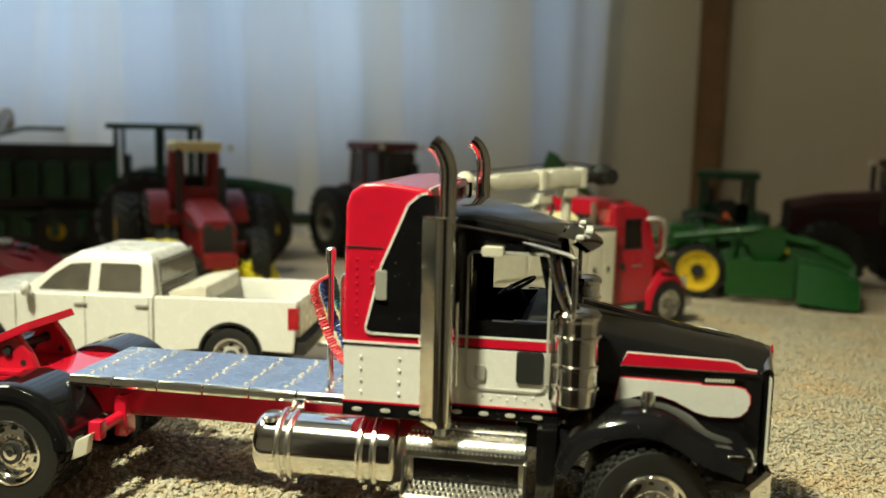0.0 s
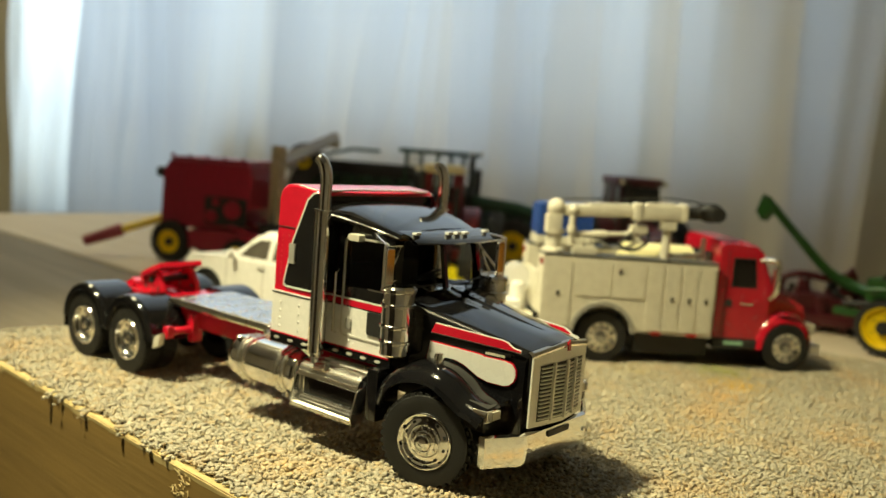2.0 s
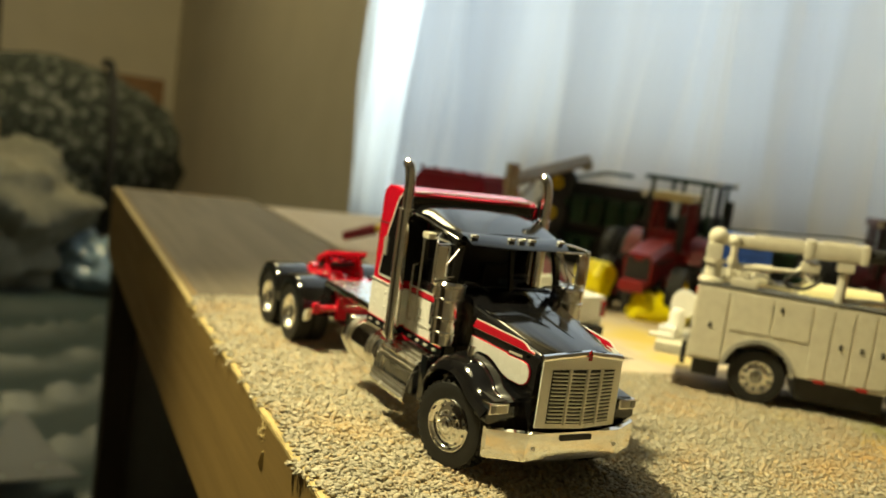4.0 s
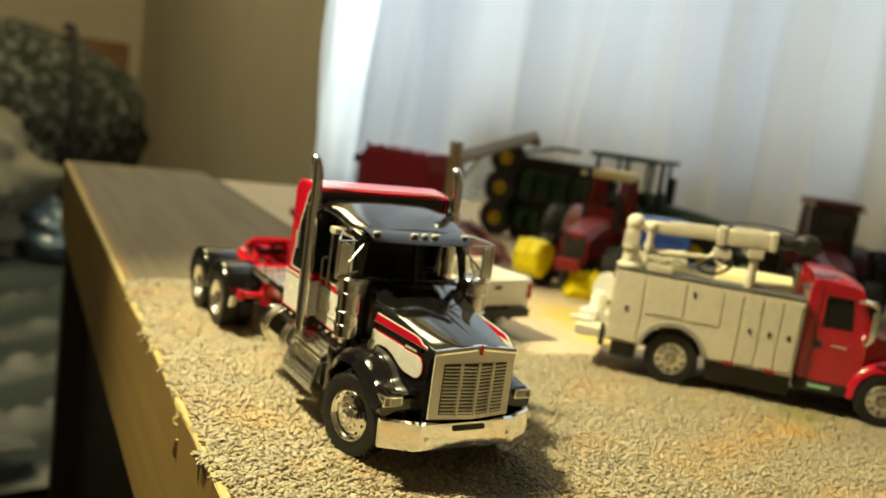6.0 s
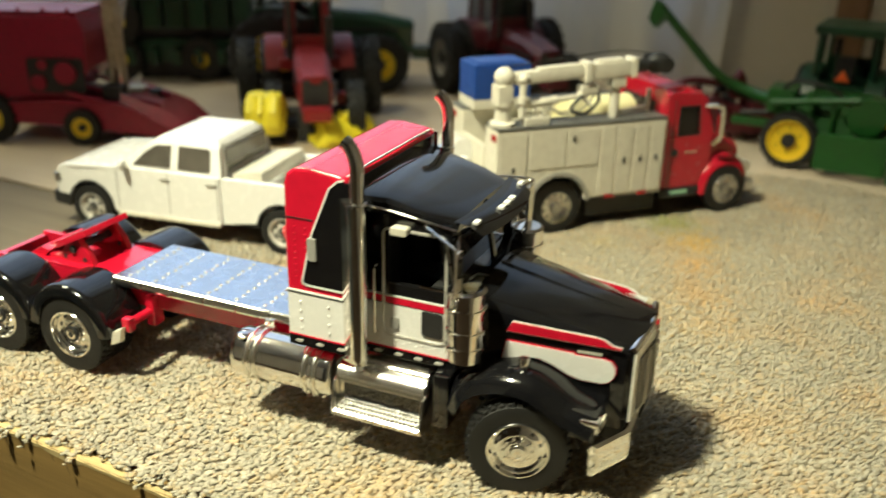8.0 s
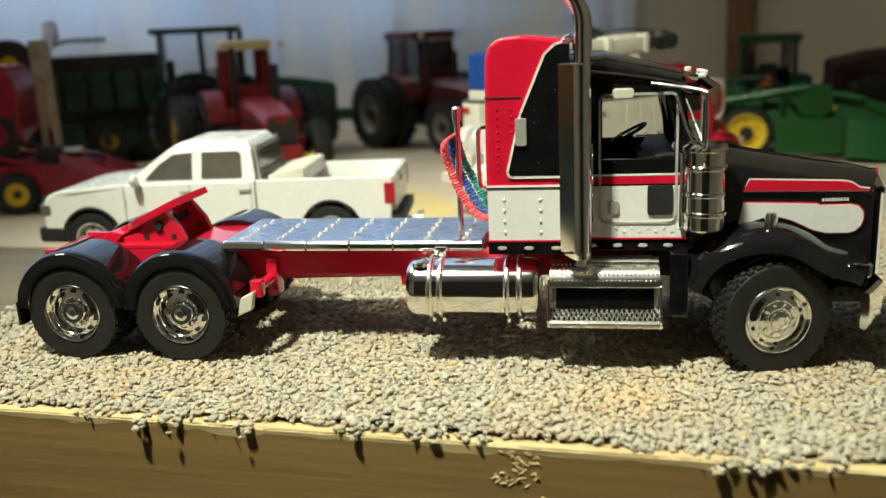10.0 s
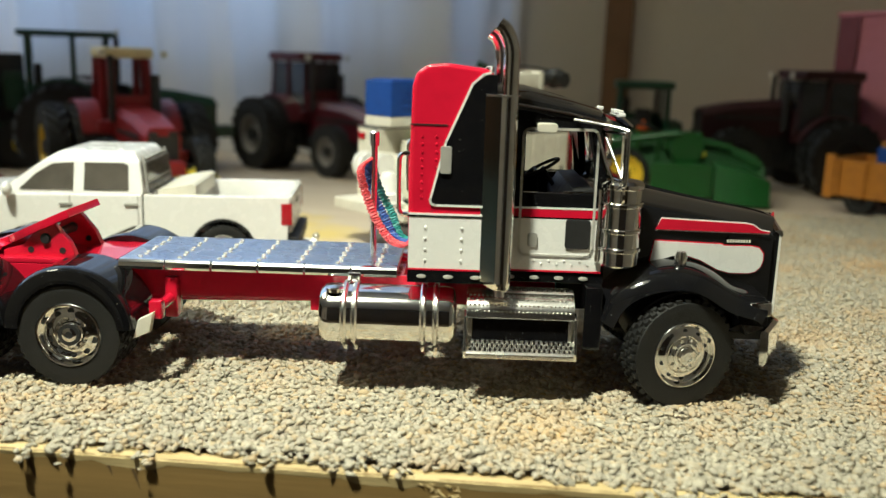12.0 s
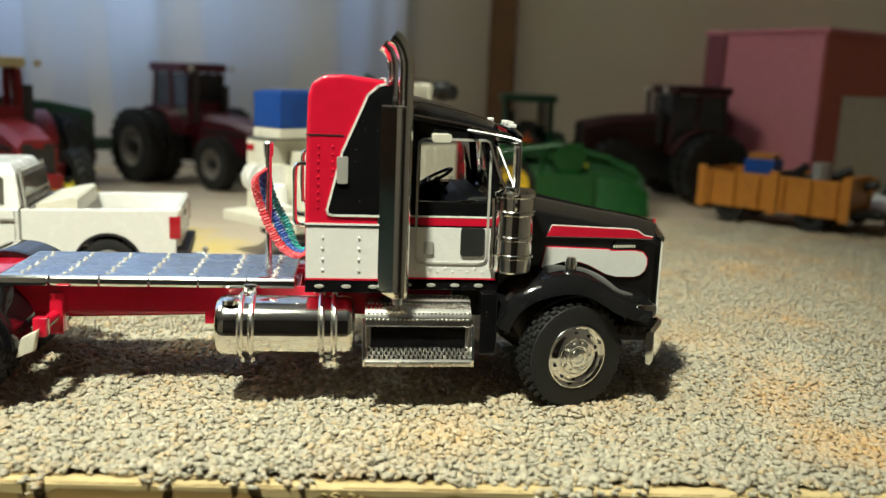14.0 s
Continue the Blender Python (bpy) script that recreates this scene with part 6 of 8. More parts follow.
def service_truck(m):
    car = thing("service_truck", m, "red-cabbed service truck with a white utility body and crane", "truck")
    W = 1.15
    for s in (-1, 1):
        outline = [(-5.12, 0.66)] + [(-4.42, 0.66)] + arc(-3.83, 0.56, 0.62, 170, 10, 14) + [(-3.24, 0.66), (-1.55, 0.62), (-1.55, 2.10), (-5.12, 2.10)]
        body = part("utility_body", prism(B(), outline, s * W, s * 0.58, 0.025), CREAM, car, "white compartmented utility body")
        y = s * W
        doors = [(-5.06, -4.52, 0.72, 2.04), (-4.46, -3.72, 1.33, 2.04), (-3.68, -3.02, 1.33, 2.04), (-2.98, -2.66, 0.70, 2.04), (-2.62, -2.30, 0.70, 2.04), (-2.26, -1.94, 0.70, 2.04), (-1.90, -1.60, 0.70, 2.04)]
        for i, (a, b, c, d) in enumerate(doors):
            door = part("locker_door", prism(B(), rounded(a + 0.005, b - 0.005, c, d, 0.03, 2), y, y + s * 0.016, 0.008), CREAM, body)
            px, pz = ((a + b) / 2 if i != 2 else a + 0.12), (1.36 if i not in (1, 2) else 1.86)
            if i not in (1, 3):
                part("latch", box(B(), px - 0.028, px + 0.028, min(y, y + s * 0.032), max(y, y + s * 0.032), pz - 0.05, pz + 0.05, 0.01), DARK, door)
        trim = lathe(B(), [(0.60, y - s * 0.05), (0.68, y - s * 0.05), (0.68, y + s * 0.03), (0.60, y + s * 0.03)], (-3.83, 0, 0.56), "y", 18, (6, 174))
        part("wheel_arch", trim, GREY, body)
        for x in (-2.72, -1.98):
            part("reflector", box(B(), x - 0.1, x + 0.1, min(y, y + s * 0.035), max(y, y + s * 0.035), 0.625, 0.685, 0.005), LENS_RED, body, "red reflector")
        part("top_lip", box(B(), -5.12, -1.55, min(s * 0.6, s * 1.16), max(s * 0.6, s * 1.16), 2.101, 2.15, 0.012), LID_GREY, body, "dark grey top plate")
        part("tail_lamp", box(B(), -5.15, -5.11, min(s * 0.92, s * 1.1), max(s * 0.92, s * 1.1), 1.9, 2.02, 0.01), LENS_RED, body)
    part("bed_floor", box(B(), -5.12, -1.55, -0.58, 0.58, 0.9, 1.2), CREAM, car)
    part("tail_panel", box(B(), -5.14, -5.06, -0.58, 0.58, 1.2, 1.7, 0.02), CREAM, car)
    tank = B()
    prism(tank, arc(0, 1.45, 0.62, 0, 180, 12, 0.92) + [(-0.62, 1.2), (0.62, 1.2)], -3.2, -1.75, 0.04, "x")
    part("bed_tank", tank, material("pale_cream_plastic", (0.80, 0.74, 0.42), 0.4, vary=0.05), car, "cream domed tank in the bed")
    part("lubricant_tray", box(B(), -4.6, -3.3, -0.5, 0.5, 1.2, 1.9, 0.05), CREAM, car)
    # rear bumper with vice and hose reels
    part("rear_bumper", box(B(), -5.75, -5.13, -1.05, 1.05, 0.62, 0.82, 0.03), CREAM, car)
    part("bumper_post", box(B(), -5.24, -5.14, -1.12, -1.02, 0.5, 0.95, 0.02), DARK, car)
    v = B()
    rod(v, (-5.6, -0.55, 0.95), (-5.6, 0.05, 0.95), 0.1), box(v, -5.75, -5.4, -0.6, -0.3, 0.82, 1.05, 0.03), rod(v, (-5.9, -0.7, 0.9), (-5.5, -0.7, 0.9), 0.05)
    part("vice", v, WHITE, car, "white bench vice on the bumper")
    for y in (0.1, 0.55):
        reel = lathe(B(), [(0.0, -0.12), (0.26, -0.12), (0.26, -0.09), (0.16, -0.08), (0.16, 0.08), (0.26, 0.09), (0.26, 0.12), (0.0, 0.12)], (-5.35, y, 1.45), "y", 20)
        part("hose_reel", reel, WHITE, car, "white hose reel")
    part("cylinder", lathe(B(), [(0.0, 0.82), (0.16, 0.82), (0.17, 0.88), (0.17, 1.3), (0.1, 1.4), (0.0, 1.42)], (-5.42, -0.2, 0), "z", 18), WHITE, car)
    # crane along the near side
    base = B()
    lathe(base, [(0.0, 2.14), (0.24, 2.14), (0.24, 2.2), (0.16, 2.24), (0.15, 2.5), (0.2, 2.52), (0.2, 2.6)], (-4.9, -0.85, 0), "z", 20)
    box(base, -5.08, -4.78, -1.02, -0.68, 2.5, 2.9, 0.04)
    ball(base, (-4.9, -0.85, 3.02), 0.19)
    crane = part("crane_mast", base, CREAM, car, "white crane mast")
    boom = B()
    box(boom, -4.75, -3.42, -0.98, -0.74, 2.86, 3.1, 0.07), box(boom, -4.3, -3.5, -0.96, -0.76, 3.08, 3.13, 0.02), box(boom, -3.46, -3.3, -1.03, -0.69, 2.78, 3.16, 0.05), box(boom, -3.32, -2.5, -1.02, -0.7, 2.8, 3.13, 0.08), box(boom, -2.58, -2.45, -1.04, -0.68, 2.78, 3.15, 0.04), box(boom, -3.2, -2.7, -0.97, -0.75, 3.12, 3.16, 0.02)
    def raised(bm):
        for v in bm.verts:
            v.co.x = -4.75 + (v.co.x + 4.75) * 1.09
            v.co.z += 0.01 + 0.045 * (v.co.x + 4.75)
        return bm

    part("crane_boom", raised(boom), CREAM, crane, "white telescopic crane boom")
    arm = B()
    rod(arm, (-4.58, -0.98, 2.3), (-4.58, -0.98, 2.98), 0.07), ball(arm, (-4.58, -0.98, 3.0), 0.11), lathe(arm, [(0.0, 2.55), (0.1, 2.55), (0.1, 2.68), (0.0, 2.68)], (-4.58, -0.98, 0), "z", 14)
    rod(arm, (-4.62, -0.9, 2.5), (-3.85, -0.9, 2.56), 0.075), rod(arm, (-3.85, -0.9, 2.56), (-3.36, -0.9, 2.6), 0.045), ball(arm, (-3.36, -0.9, 2.62), 0.08)
    rod(arm, (-3.36, -0.9, 2.62), (-3.3, -0.88, 2.8), 0.06), rod(arm, (-3.36, -0.9, 2.62), (-3.15, -0.95, 2.42), 0.04)
    box(arm, -3.38, -3.02, -0.98, -0.74, 2.6, 2.8, 0.05)
    part("lift_cylinder", arm, CREAM, crane)
    part("crane_tip", raised(rod(B(), (-2.45, -0.86, 2.97), (-2.2, -0.86, 2.97), 0.13)), DARK, crane)
    head = B()
    ball(head, (-1.98, -0.86, 2.98), 0.2, (1.2, 1, 1)), rod(head, (-2.25, -0.98, 3.02), (-1.8, -0.98, 3.02), 0.06), box(head, -2.2, -1.8, -0.8, -0.7, 2.84, 3.14, 0.02), rod(head, (-1.9, -1.05, 2.95), (-1.9, -0.66, 2.95), 0.15)
    part("crane_head", raised(head), DARK, crane, "black crane head with sheaves")
    rest = B()
    rod(rest, (-2.6, -0.86, 2.14), (-2.6, -0.86, 2.88), 0.09), box(rest, -2.75, -2.45, -1.0, -0.72, 2.72, 2.91, 0.03), rod(rest, (-2.7, -0.86, 2.2), (-1.75, -0.7, 2.25), 0.05), rod(rest, (-1.75, -0.7, 2.14), (-1.75, -0.7, 2.6), 0.05)
    part("boom_rest", rest, CREAM, crane)
    valves = B()
    box(valves, -4.55, -4.05, -1.08, -0.86, 2.145, 2.3, 0.03)
    for i in range(4):
        rod(valves, (-4.48 + 0.12 * i, -1.0, 2.28), (-4.5 + 0.12 * i, -1.04, 2.42), 0.024, n=8), ball(valves, (-4.5 + 0.12 * i, -1.04, 2.43), 0.035)
    part("valve_block", valves, CREAM, crane, "white valve block with levers")
    for i, y in enumerate((-0.78, -0.95)):
        part("hydraulic_hose", pipe(B(), curve_points([(-4.3, y, 2.3), (-4.0, y - 0.05, 2.42), (-3.7, y, 2.28), (-3.3, y + 0.05, 2.36), (-3.1, y, 2.62)], 5), 0.022, 6), GREY if i else CREAM, crane)
    hooks = B()
    pipe(hooks, curve_points([(-3.35, -0.95, 2.62), (-3.6, -1.0, 2.38), (-3.3, -1.02, 2.3), (-3.0, -0.95, 2.5), (-3.05, -0.9, 2.75)], 5), 0.035, 8)
    part("hook_sling", hooks, DARK, crane)
    part("cable", pipe(B(), curve_points([(-4.8, -0.8, 3.2), (-3.6, -0.7, 3.28), (-2.5, -0.7, 3.36), (-1.72, -0.78, 3.28)], 6), 0.014, 6), DARK, crane)
    # blue compressor
    part("compressor_stand", box(B(), -5.0, -3.8, 0.30, 1.1, 2.152, 2.34, 0.03), CREAM, car)
    blue = part("compressor", box(B(), -5.0, -3.8, 0.30, 1.1, 2.342, 3.02, 0.04), DEEP_BLUE, car, "blue boxed compressor")
    part("compressor_top", box(B(), -4.9, -3.9, 0.38, 1.02, 3.021, 3.05, 0.01), DEEP_BLUE, blue)
    for z in (2.5, 2.65, 2.8):
        part("vent_slot", box(B(), -4.7, -4.0, 0.285, 0.301, z, z + 0.035, 0.004), DEEP_BLUE, blue)
    # cab
    for s in (-1, 1):
        y = s * 1.02
        shell = B()
        prism(shell, [(-1.48, 0.62), (-0.36, 0.62), (-0.36, 1.62), (-0.42, 1.68), (-1.05, 1.68), (-1.48, 1.68)], y, y - s * 0.08, 0.015)
        prism(shell, [(-1.48, 1.681), (-1.20, 1.681), (-1.20, 2.28), (-0.74, 2.28), (-0.66, 1.681), (-0.3, 1.6), (-0.58, 2.42), (-0.75, 2.52), (-1.4, 2.56), (-1.48, 2.5)], y - s * 0.004, y - s * 0.084, 0.01)
        cs = part("cab_side", shell, CAB_RED, car, "red cab side")
        part("door_window", panel(B(), [(-1.20, 1.681), (-0.66, 1.681), (-0.74, 2.28), (-1.20, 2.28)], y - s * 0.05, s * 0.01), CAB_GLASS, cs)
        part("window_seal", ribbon(B(), [(-1.19, 1.69), (-0.67, 1.69), (-0.75, 2.27), (-1.19, 2.27), (-1.19, 1.69)], 0.022, y, s * 0.004), DARK, cs)
        part("door_seam", ribbon(B(), [(-1.3, 0.7), (-1.3, 2.4)], 0.015, y, s * 0.004), DARK, cs)
        part("door_handle", box(B(), -1.28, -1.16, min(y, y + s * 0.02), max(y, y + s * 0.02), 1.28, 1.42, 0.01), DARK, cs)
        part("badge", box(B(), -0.98, -0.7, min(y, y + s * 0.012), max(y, y + s * 0.012), 1.33, 1.36), CHROME, cs)
        mir = pipe(B(), curve_points([(-0.62, s * 1.02, 2.26), (-0.45, s * 1.2, 2.28), (-0.36, s * 1.24, 2.2), (-0.36, s * 1.24, 1.7), (-0.42, s * 1.12, 1.5)], 5), 0.055, 10)
        prism(mir, rounded(s * 1.22 - 0.06, s * 1.22 + 0.06, 1.66, 2.12, 0.03), -0.42, -0.32, 0.02, "x")
        part("mirror", mir, BRIGHT, car, "chrome mirror")
        step = box(B(), -1.5, -0.55, min(s * 0.7, s * 1.06), max(s * 0.7, s * 1.06), 0.42, 0.62, 0.03)
        stp = part("cab_step", step, DARK, car)
        part("tank_label", box(B(), -1.25, -0.85, min(s * 1.061, s * 1.07), max(s * 1.061, s * 1.07), 0.5, 0.57), material("pale_green_label", (0.35, 0.6, 0.42), 0.4), stp)
        fd = B()
        pts = curve_points([(-0.62, 0, 0.45), (-0.52, 0, 0.85), (-0.28, 0, 1.1), (0.05, 0, 1.17), (0.38, 0, 1.08), (0.58, 0, 0.85), (0.64, 0, 0.5)], 4)
        rows = []
        for i, p in enumerate(pts):
            d = (pts[min(i + 1, len(pts) - 1)] - pts[max(i - 1, 0)]).normalized()
            up = Vector((-d.z, 0, d.x))
            rows.append([(p.x + up.x * h, s * yy, p.z + up.z * h) for yy, h in ((0.5, 0.06), (0.8, 0.06), (1.0, 0.0), (1.08, -0.08), (1.1, -0.16), (1.06, -0.16), (0.95, -0.06), (0.5, 0.0))])
        part("front_fender", loft(fd, rows), CAB_RED, car, "red rounded fender")
        part("headlamp", box(B(), 0.52, 0.72, min(s * 0.68, s * 0.98), max(s * 0.68, s * 0.98), 0.78, 1.0, 0.04), CREAM, car)
        wheel(car, (0.08, s * 0.97, 0.5), 0.50, 0.26, POLISHED, "drive", s, rim=0.58)
        wheel(car, (-3.80, s * 0.95, 0.5), 0.52, 0.28, POLISHED, "drive", s, rim=0.58)
    part("cab_roof", loft(B(), [[(-1.48, y, z) for y, z in ((-1.0, 2.3), (-0.98, 2.5), (-0.8, 2.62), (0.8, 2.62), (0.98, 2.5), (1.0, 2.3))], [(-1.0, y, z) for y, z in ((-1.0, 2.3), (-0.98, 2.52), (-0.8, 2.64), (0.8, 2.64), (0.98, 2.52), (1.0, 2.3))], [(-0.58, y, z) for y, z in ((-0.98, 2.28), (-0.94, 2.42), (-0.75, 2.5), (0.75, 2.5), (0.94, 2.42), (0.98, 2.28))]]), CAB_RED, car, "red cab roof")
    back = B()
    box(back, -1.5, -1.44, -0.94, 0.94, 0.7, 1.7, 0.01), box(back, -1.5, -1.44, -0.94, -0.6, 1.701, 2.4), box(back, -1.5, -1.44, 0.6, 0.94, 1.701, 2.4)
    part("cab_back", back, CAB_RED, car)
    part("back_window", box(B(), -1.48, -1.45, -0.6, 0.6, 1.70, 2.32), TINT, car)
    part("windscreen", loft(B(), [[(-0.3, -0.92, 1.62), (-0.3, 0.92, 1.62), (-0.33, 0.92, 1.62), (-0.33, -0.92, 1.62)], [(-0.58, -0.88, 2.36), (-0.58, 0.88, 2.36), (-0.61, 0.88, 2.36), (-0.61, -0.88, 2.36)]]), TINT, car)
    part("hood", loft(B(), [[(-0.34, y, z) for y, z in ((-0.95, 0.9), (-0.93, 1.5), (-0.7, 1.66), (0.7, 1.66), (0.93, 1.5), (0.95, 0.9))], [(0.2, y, z) for y, z in ((-0.75, 0.8), (-0.72, 1.35), (-0.55, 1.5), (0.55, 1.5), (0.72, 1.35), (0.75, 0.8))], [(0.66, y, z) for y, z in ((-0.6, 0.6), (-0.58, 1.15), (-0.45, 1.3), (0.45, 1.3), (0.58, 1.15), (0.6, 0.6))]]), CAB_RED, car, "red sloping hood")
    part("grille", box(B(), 0.655, 0.71, -0.48, 0.48, 0.62, 1.18, 0.02), DARK, car)
    part("front_bumper", box(B(), 0.6, 0.82, -1.05, 1.05, 0.38, 0.6, 0.03), SATIN, car)
    part("chassis", box(B(), -5.1, 0.5, -0.42, 0.42, 0.5, 0.78), DARK, car)
    # dark boxes added as underside mass, to give the shade beneath the body
    part("under_shade_box", box(B(), -3.1, -1.55, -0.98, 0.98, 0.2, 0.66, 0.04), DARK, car)
    part("under_shade_box", box(B(), -5.0, -4.5, -0.9, 0.9, 0.3, 0.66, 0.04), DARK, car)
    part("rear_axle", rod(B(), (-3.83, -0.8, 0.5), (-3.83, 0.8, 0.5), 0.12), DARK, car)
    return car


service_truck(pose(0.12, 10.02, GROUND, 0, 0, 43.5))

# ---- farm machines at the back of the shelf ----
def farm_tractor(name, m, label, paint, rim, k=1.0, duals=False, roof=None, stack=True, sign=False, nose=None, cab_glass=True, hood_up=0.0, cab_len=1.0, front=0.68, cab_w=1.0, lamps=None, pane=None, post=0.065, thin_roof=False):
    """A cab tractor: rear axle at the origin, hood towards +x; k is its size."""
    t = thing(name, m, label, "tractor")

    def put(nm, bm, mat, parent=None, lab=""):
        for v in bm.verts:
            v.co *= k
        return part(nm, bm, mat, parent or t, lab)

    hood = loft(B(), [[(0.8, y, z) for y, z in ((-0.42, 0.95), (-0.42, 1.75), (-0.3, 1.92), (0.3, 1.92), (0.42, 1.75), (0.42, 0.95))], [(2.4, y, z) for y, z in ((-0.40, 0.95), (-0.40, 1.65), (-0.28, 1.8), (0.28, 1.8), (0.40, 1.65), (0.40, 0.95))], [(3.3, y, z) for y, z in ((-0.34, 0.85), (-0.36, 1.45), (-0.24, 1.62), (0.24, 1.62), (0.36, 1.45), (0.34, 0.85))]])
    for v in hood.verts:
        v.co.z += hood_up
    h = put("hood", hood, paint, None, "painted engine hood")
    put("grille", box(B(), 3.28, 3.34, -0.3, 0.3, 0.9 + hood_up, 1.45 + hood_up, 0.03), nose or DARK, h)
    for s in (-1, 1):
        put("headlamp", box(B(), 3.3, 3.36, s * 0.2 - 0.09, s * 0.2 + 0.09, 1.42 + hood_up, 1.54 + hood_up, 0.02), lamps or CREAM, h)
        put("hood_band", box(B(), 1.2, 3.0, min(s * 0.405, s * 0.43), max(s * 0.405, s * 0.43), 1.38 + hood_up, 1.46 + hood_up, 0.005), DARK, h)
    put("engine", box(B(), 0.7, 3.1, -0.3, 0.3, 0.6, 1.0 + hood_up, 0.05), DARK)
    put("front_weight", box(B(), 3.3, 3.75, -0.32, 0.32, 0.7, 0.98, 0.05), paint)
    put("rear_housing", box(B(), -0.5, 0.9, -0.35, 0.35, 0.55, 1.3, 0.06), DARK)
    floor = put("cab_base", box(B(), -0.7, 1.0, -0.75, 0.75, 1.3, 1.6, 0.05), paint)
    for x, y in ((-0.65, -0.75), (-0.65, 0.75), (0.95, -0.65), (0.95, 0.65), (0.25, -0.77), (0.25, 0.77)):
        put("cab_post", rod(B(), (x, y * cab_w, 1.55), (x * cab_len, y * 0.95 * cab_w, 2.95), post, n=10), paint)
    put("cab_front", box(B(), 0.93, 1.02, -0.62 * cab_w, 0.62 * cab_w, 1.55, 2.15, 0.02), paint)
    if cab_glass:
        for s in (-1, 1):
            g = put("cab_window", box(B(), -0.62, 0.9, s * 0.735 * cab_w - 0.008, s * 0.735 * cab_w + 0.008, 1.62, 2.9), pane or GLASS)
            g.visible_shadow = False
        for x in (-0.63, 0.93):
            g = put("cab_window", box(B(), x - 0.008, x + 0.008, -0.66 * cab_w, 0.66 * cab_w, 1.62, 2.9), pane or GLASS)
            g.visible_shadow = False
    put("cab_roof", box(B(), -0.85 * cab_len, 1.15 * cab_len, -0.88 * cab_w, 0.88 * cab_w, 2.93, 3.06 if thin_roof else 3.17, 0.04 if thin_roof else 0.08), roof or paint, None, "cab roof")
    for s in (-1, 1):
        put("work_lamp", rod(B(), (1.14, s * 0.65, 3.04), (1.2, s * 0.65, 3.04), 0.08), CREAM)
    seat = box(B(), -0.45, 0.1, -0.25, 0.25, 1.6, 1.8, 0.05)
    box(seat, -0.55, -0.4, -0.25, 0.25, 1.7, 2.35, 0.05)
    put("seat", seat, DARK)
    w = rod(B(), (0.75, 0, 1.6), (0.5, 0, 2.05), 0.03)
    lathe(w, [(0.2, 2.04), (0.23, 2.05), (0.23, 2.08), (0.2, 2.09)], (0.48, 0, 0), "z", 14)
    put("steering_wheel", w, DARK)
    if stack:
        put("exhaust", rod(B(), (1.15, -0.48, 1.6), (1.15, -0.48, 3.0), 0.065), DARK)
        put("air_intake", rod(B(), (1.15, 0.45, 1.6), (1.15, 0.45, 2.6), 0.1), DARK)
    for s in (-1, 1):
        f = lathe(B(), [(1.0, s * 0.62), (1.05, s * 0.62), (1.05, s * 1.08), (1.0, s * 1.08)], (0, 0, 0.98), "y", 16, (20, 160))
        put("rear_fender", f, paint)
        for j in range(2 if duals else 1):
            wheel(t, (0, s * (0.98 + 0.55 * j) * k, 0.96 * k), 0.96 * k, 0.48 * k, rim, "farm", s, rim=0.52, lugs=20, name="rear_wheel")
        wheel(t, (2.55 * k, s * 0.92 * k, front * k), front * k, 0.38 * k, rim, "farm", s, rim=0.54, lugs=18, name="front_wheel")
    put("axle", rod(B(), (0, -1.6 if duals else -1.0, 0.96), (0, 1.6 if duals else 1.0, 0.96), 0.13), DARK)
    put("front_axle", rod(B(), (2.55, -0.9, front), (2.55, 0.9, front), 0.12), DARK)
    if sign:
        put("warning_triangle", prism(B(), [(-0.2, 1.72), (0.2, 1.72), (0.0, 2.04)], -0.74, -0.71, 0.02, "x"), material("orange_sign", (0.9, 0.16, 0.03), 0.4), None, "orange warning triangle")
    return t


OLD_ROOF = material("yellowed_cream_roof", (0.66, 0.56, 0.30), 0.45, vary=0.12)
CRIMSON = material("crimson_paint", (0.075, 0.004, 0.010), 0.4, coat=0.15, vary=0.2)
SCARLET = material("faded_scarlet_paint", (0.20, 0.005, 0.007), 0.42, vary=0.35, dirt=(0.08, 0.004, 0.005))
BOTTLE = material("dark_green_paint", (0.007, 0.045, 0.018), 0.35, coat=0.2, vary=0.3)
LIGHT_RIM = material("pale_grey_rim", (0.22, 0.205, 0.185), 0.4, vary=0.15)
CAB_PANE = material("dusky_cab_pane", (0.03, 0.033, 0.04), 0.15, coat=0.4, vary=0.4, grain=2.0)
DECK = -0.10

farm_tractor("farm_tractor", pose(-7.5, 18.55, DECK, 0, 0, -45), "crimson cab tractor with dual rear wheels beside the curtain", CRIMSON, LIGHT_RIM, 1.13, duals=True, cab_w=0.82, cab_len=0.78, lamps=DARK, post=0.06, pane=CAB_PANE)
farm_tractor("farm_tractor", pose(-11.1, 12.8, DECK, 0, 0, -56), "older red tractor with a cream cab roof and dual wheels", SCARLET, YELLOW, 1.12, duals=True, roof=OLD_ROOF, cab_w=0.62, cab_len=0.68, lamps=DARK, post=0.09)
farm_tractor("farm_tractor", pose(-14.1, 16.0, DECK, 0, 0, 24), "dark green tractor with yellow wheels against the curtain", BOTTLE, YELLOW, 1.3, duals=True, lamps=DARK, post=0.055, thin_roof=True)
farm_tractor("farm_tractor", pose(3.0, 16.9, DECK, 0, 0, 82), "green cab tractor with an orange warning triangle", BOTTLE, YELLOW, 0.96, sign=True)
MAROON = material("dark_maroon_paint", (0.028, 0.003, 0.004), 0.5, vary=0.3)
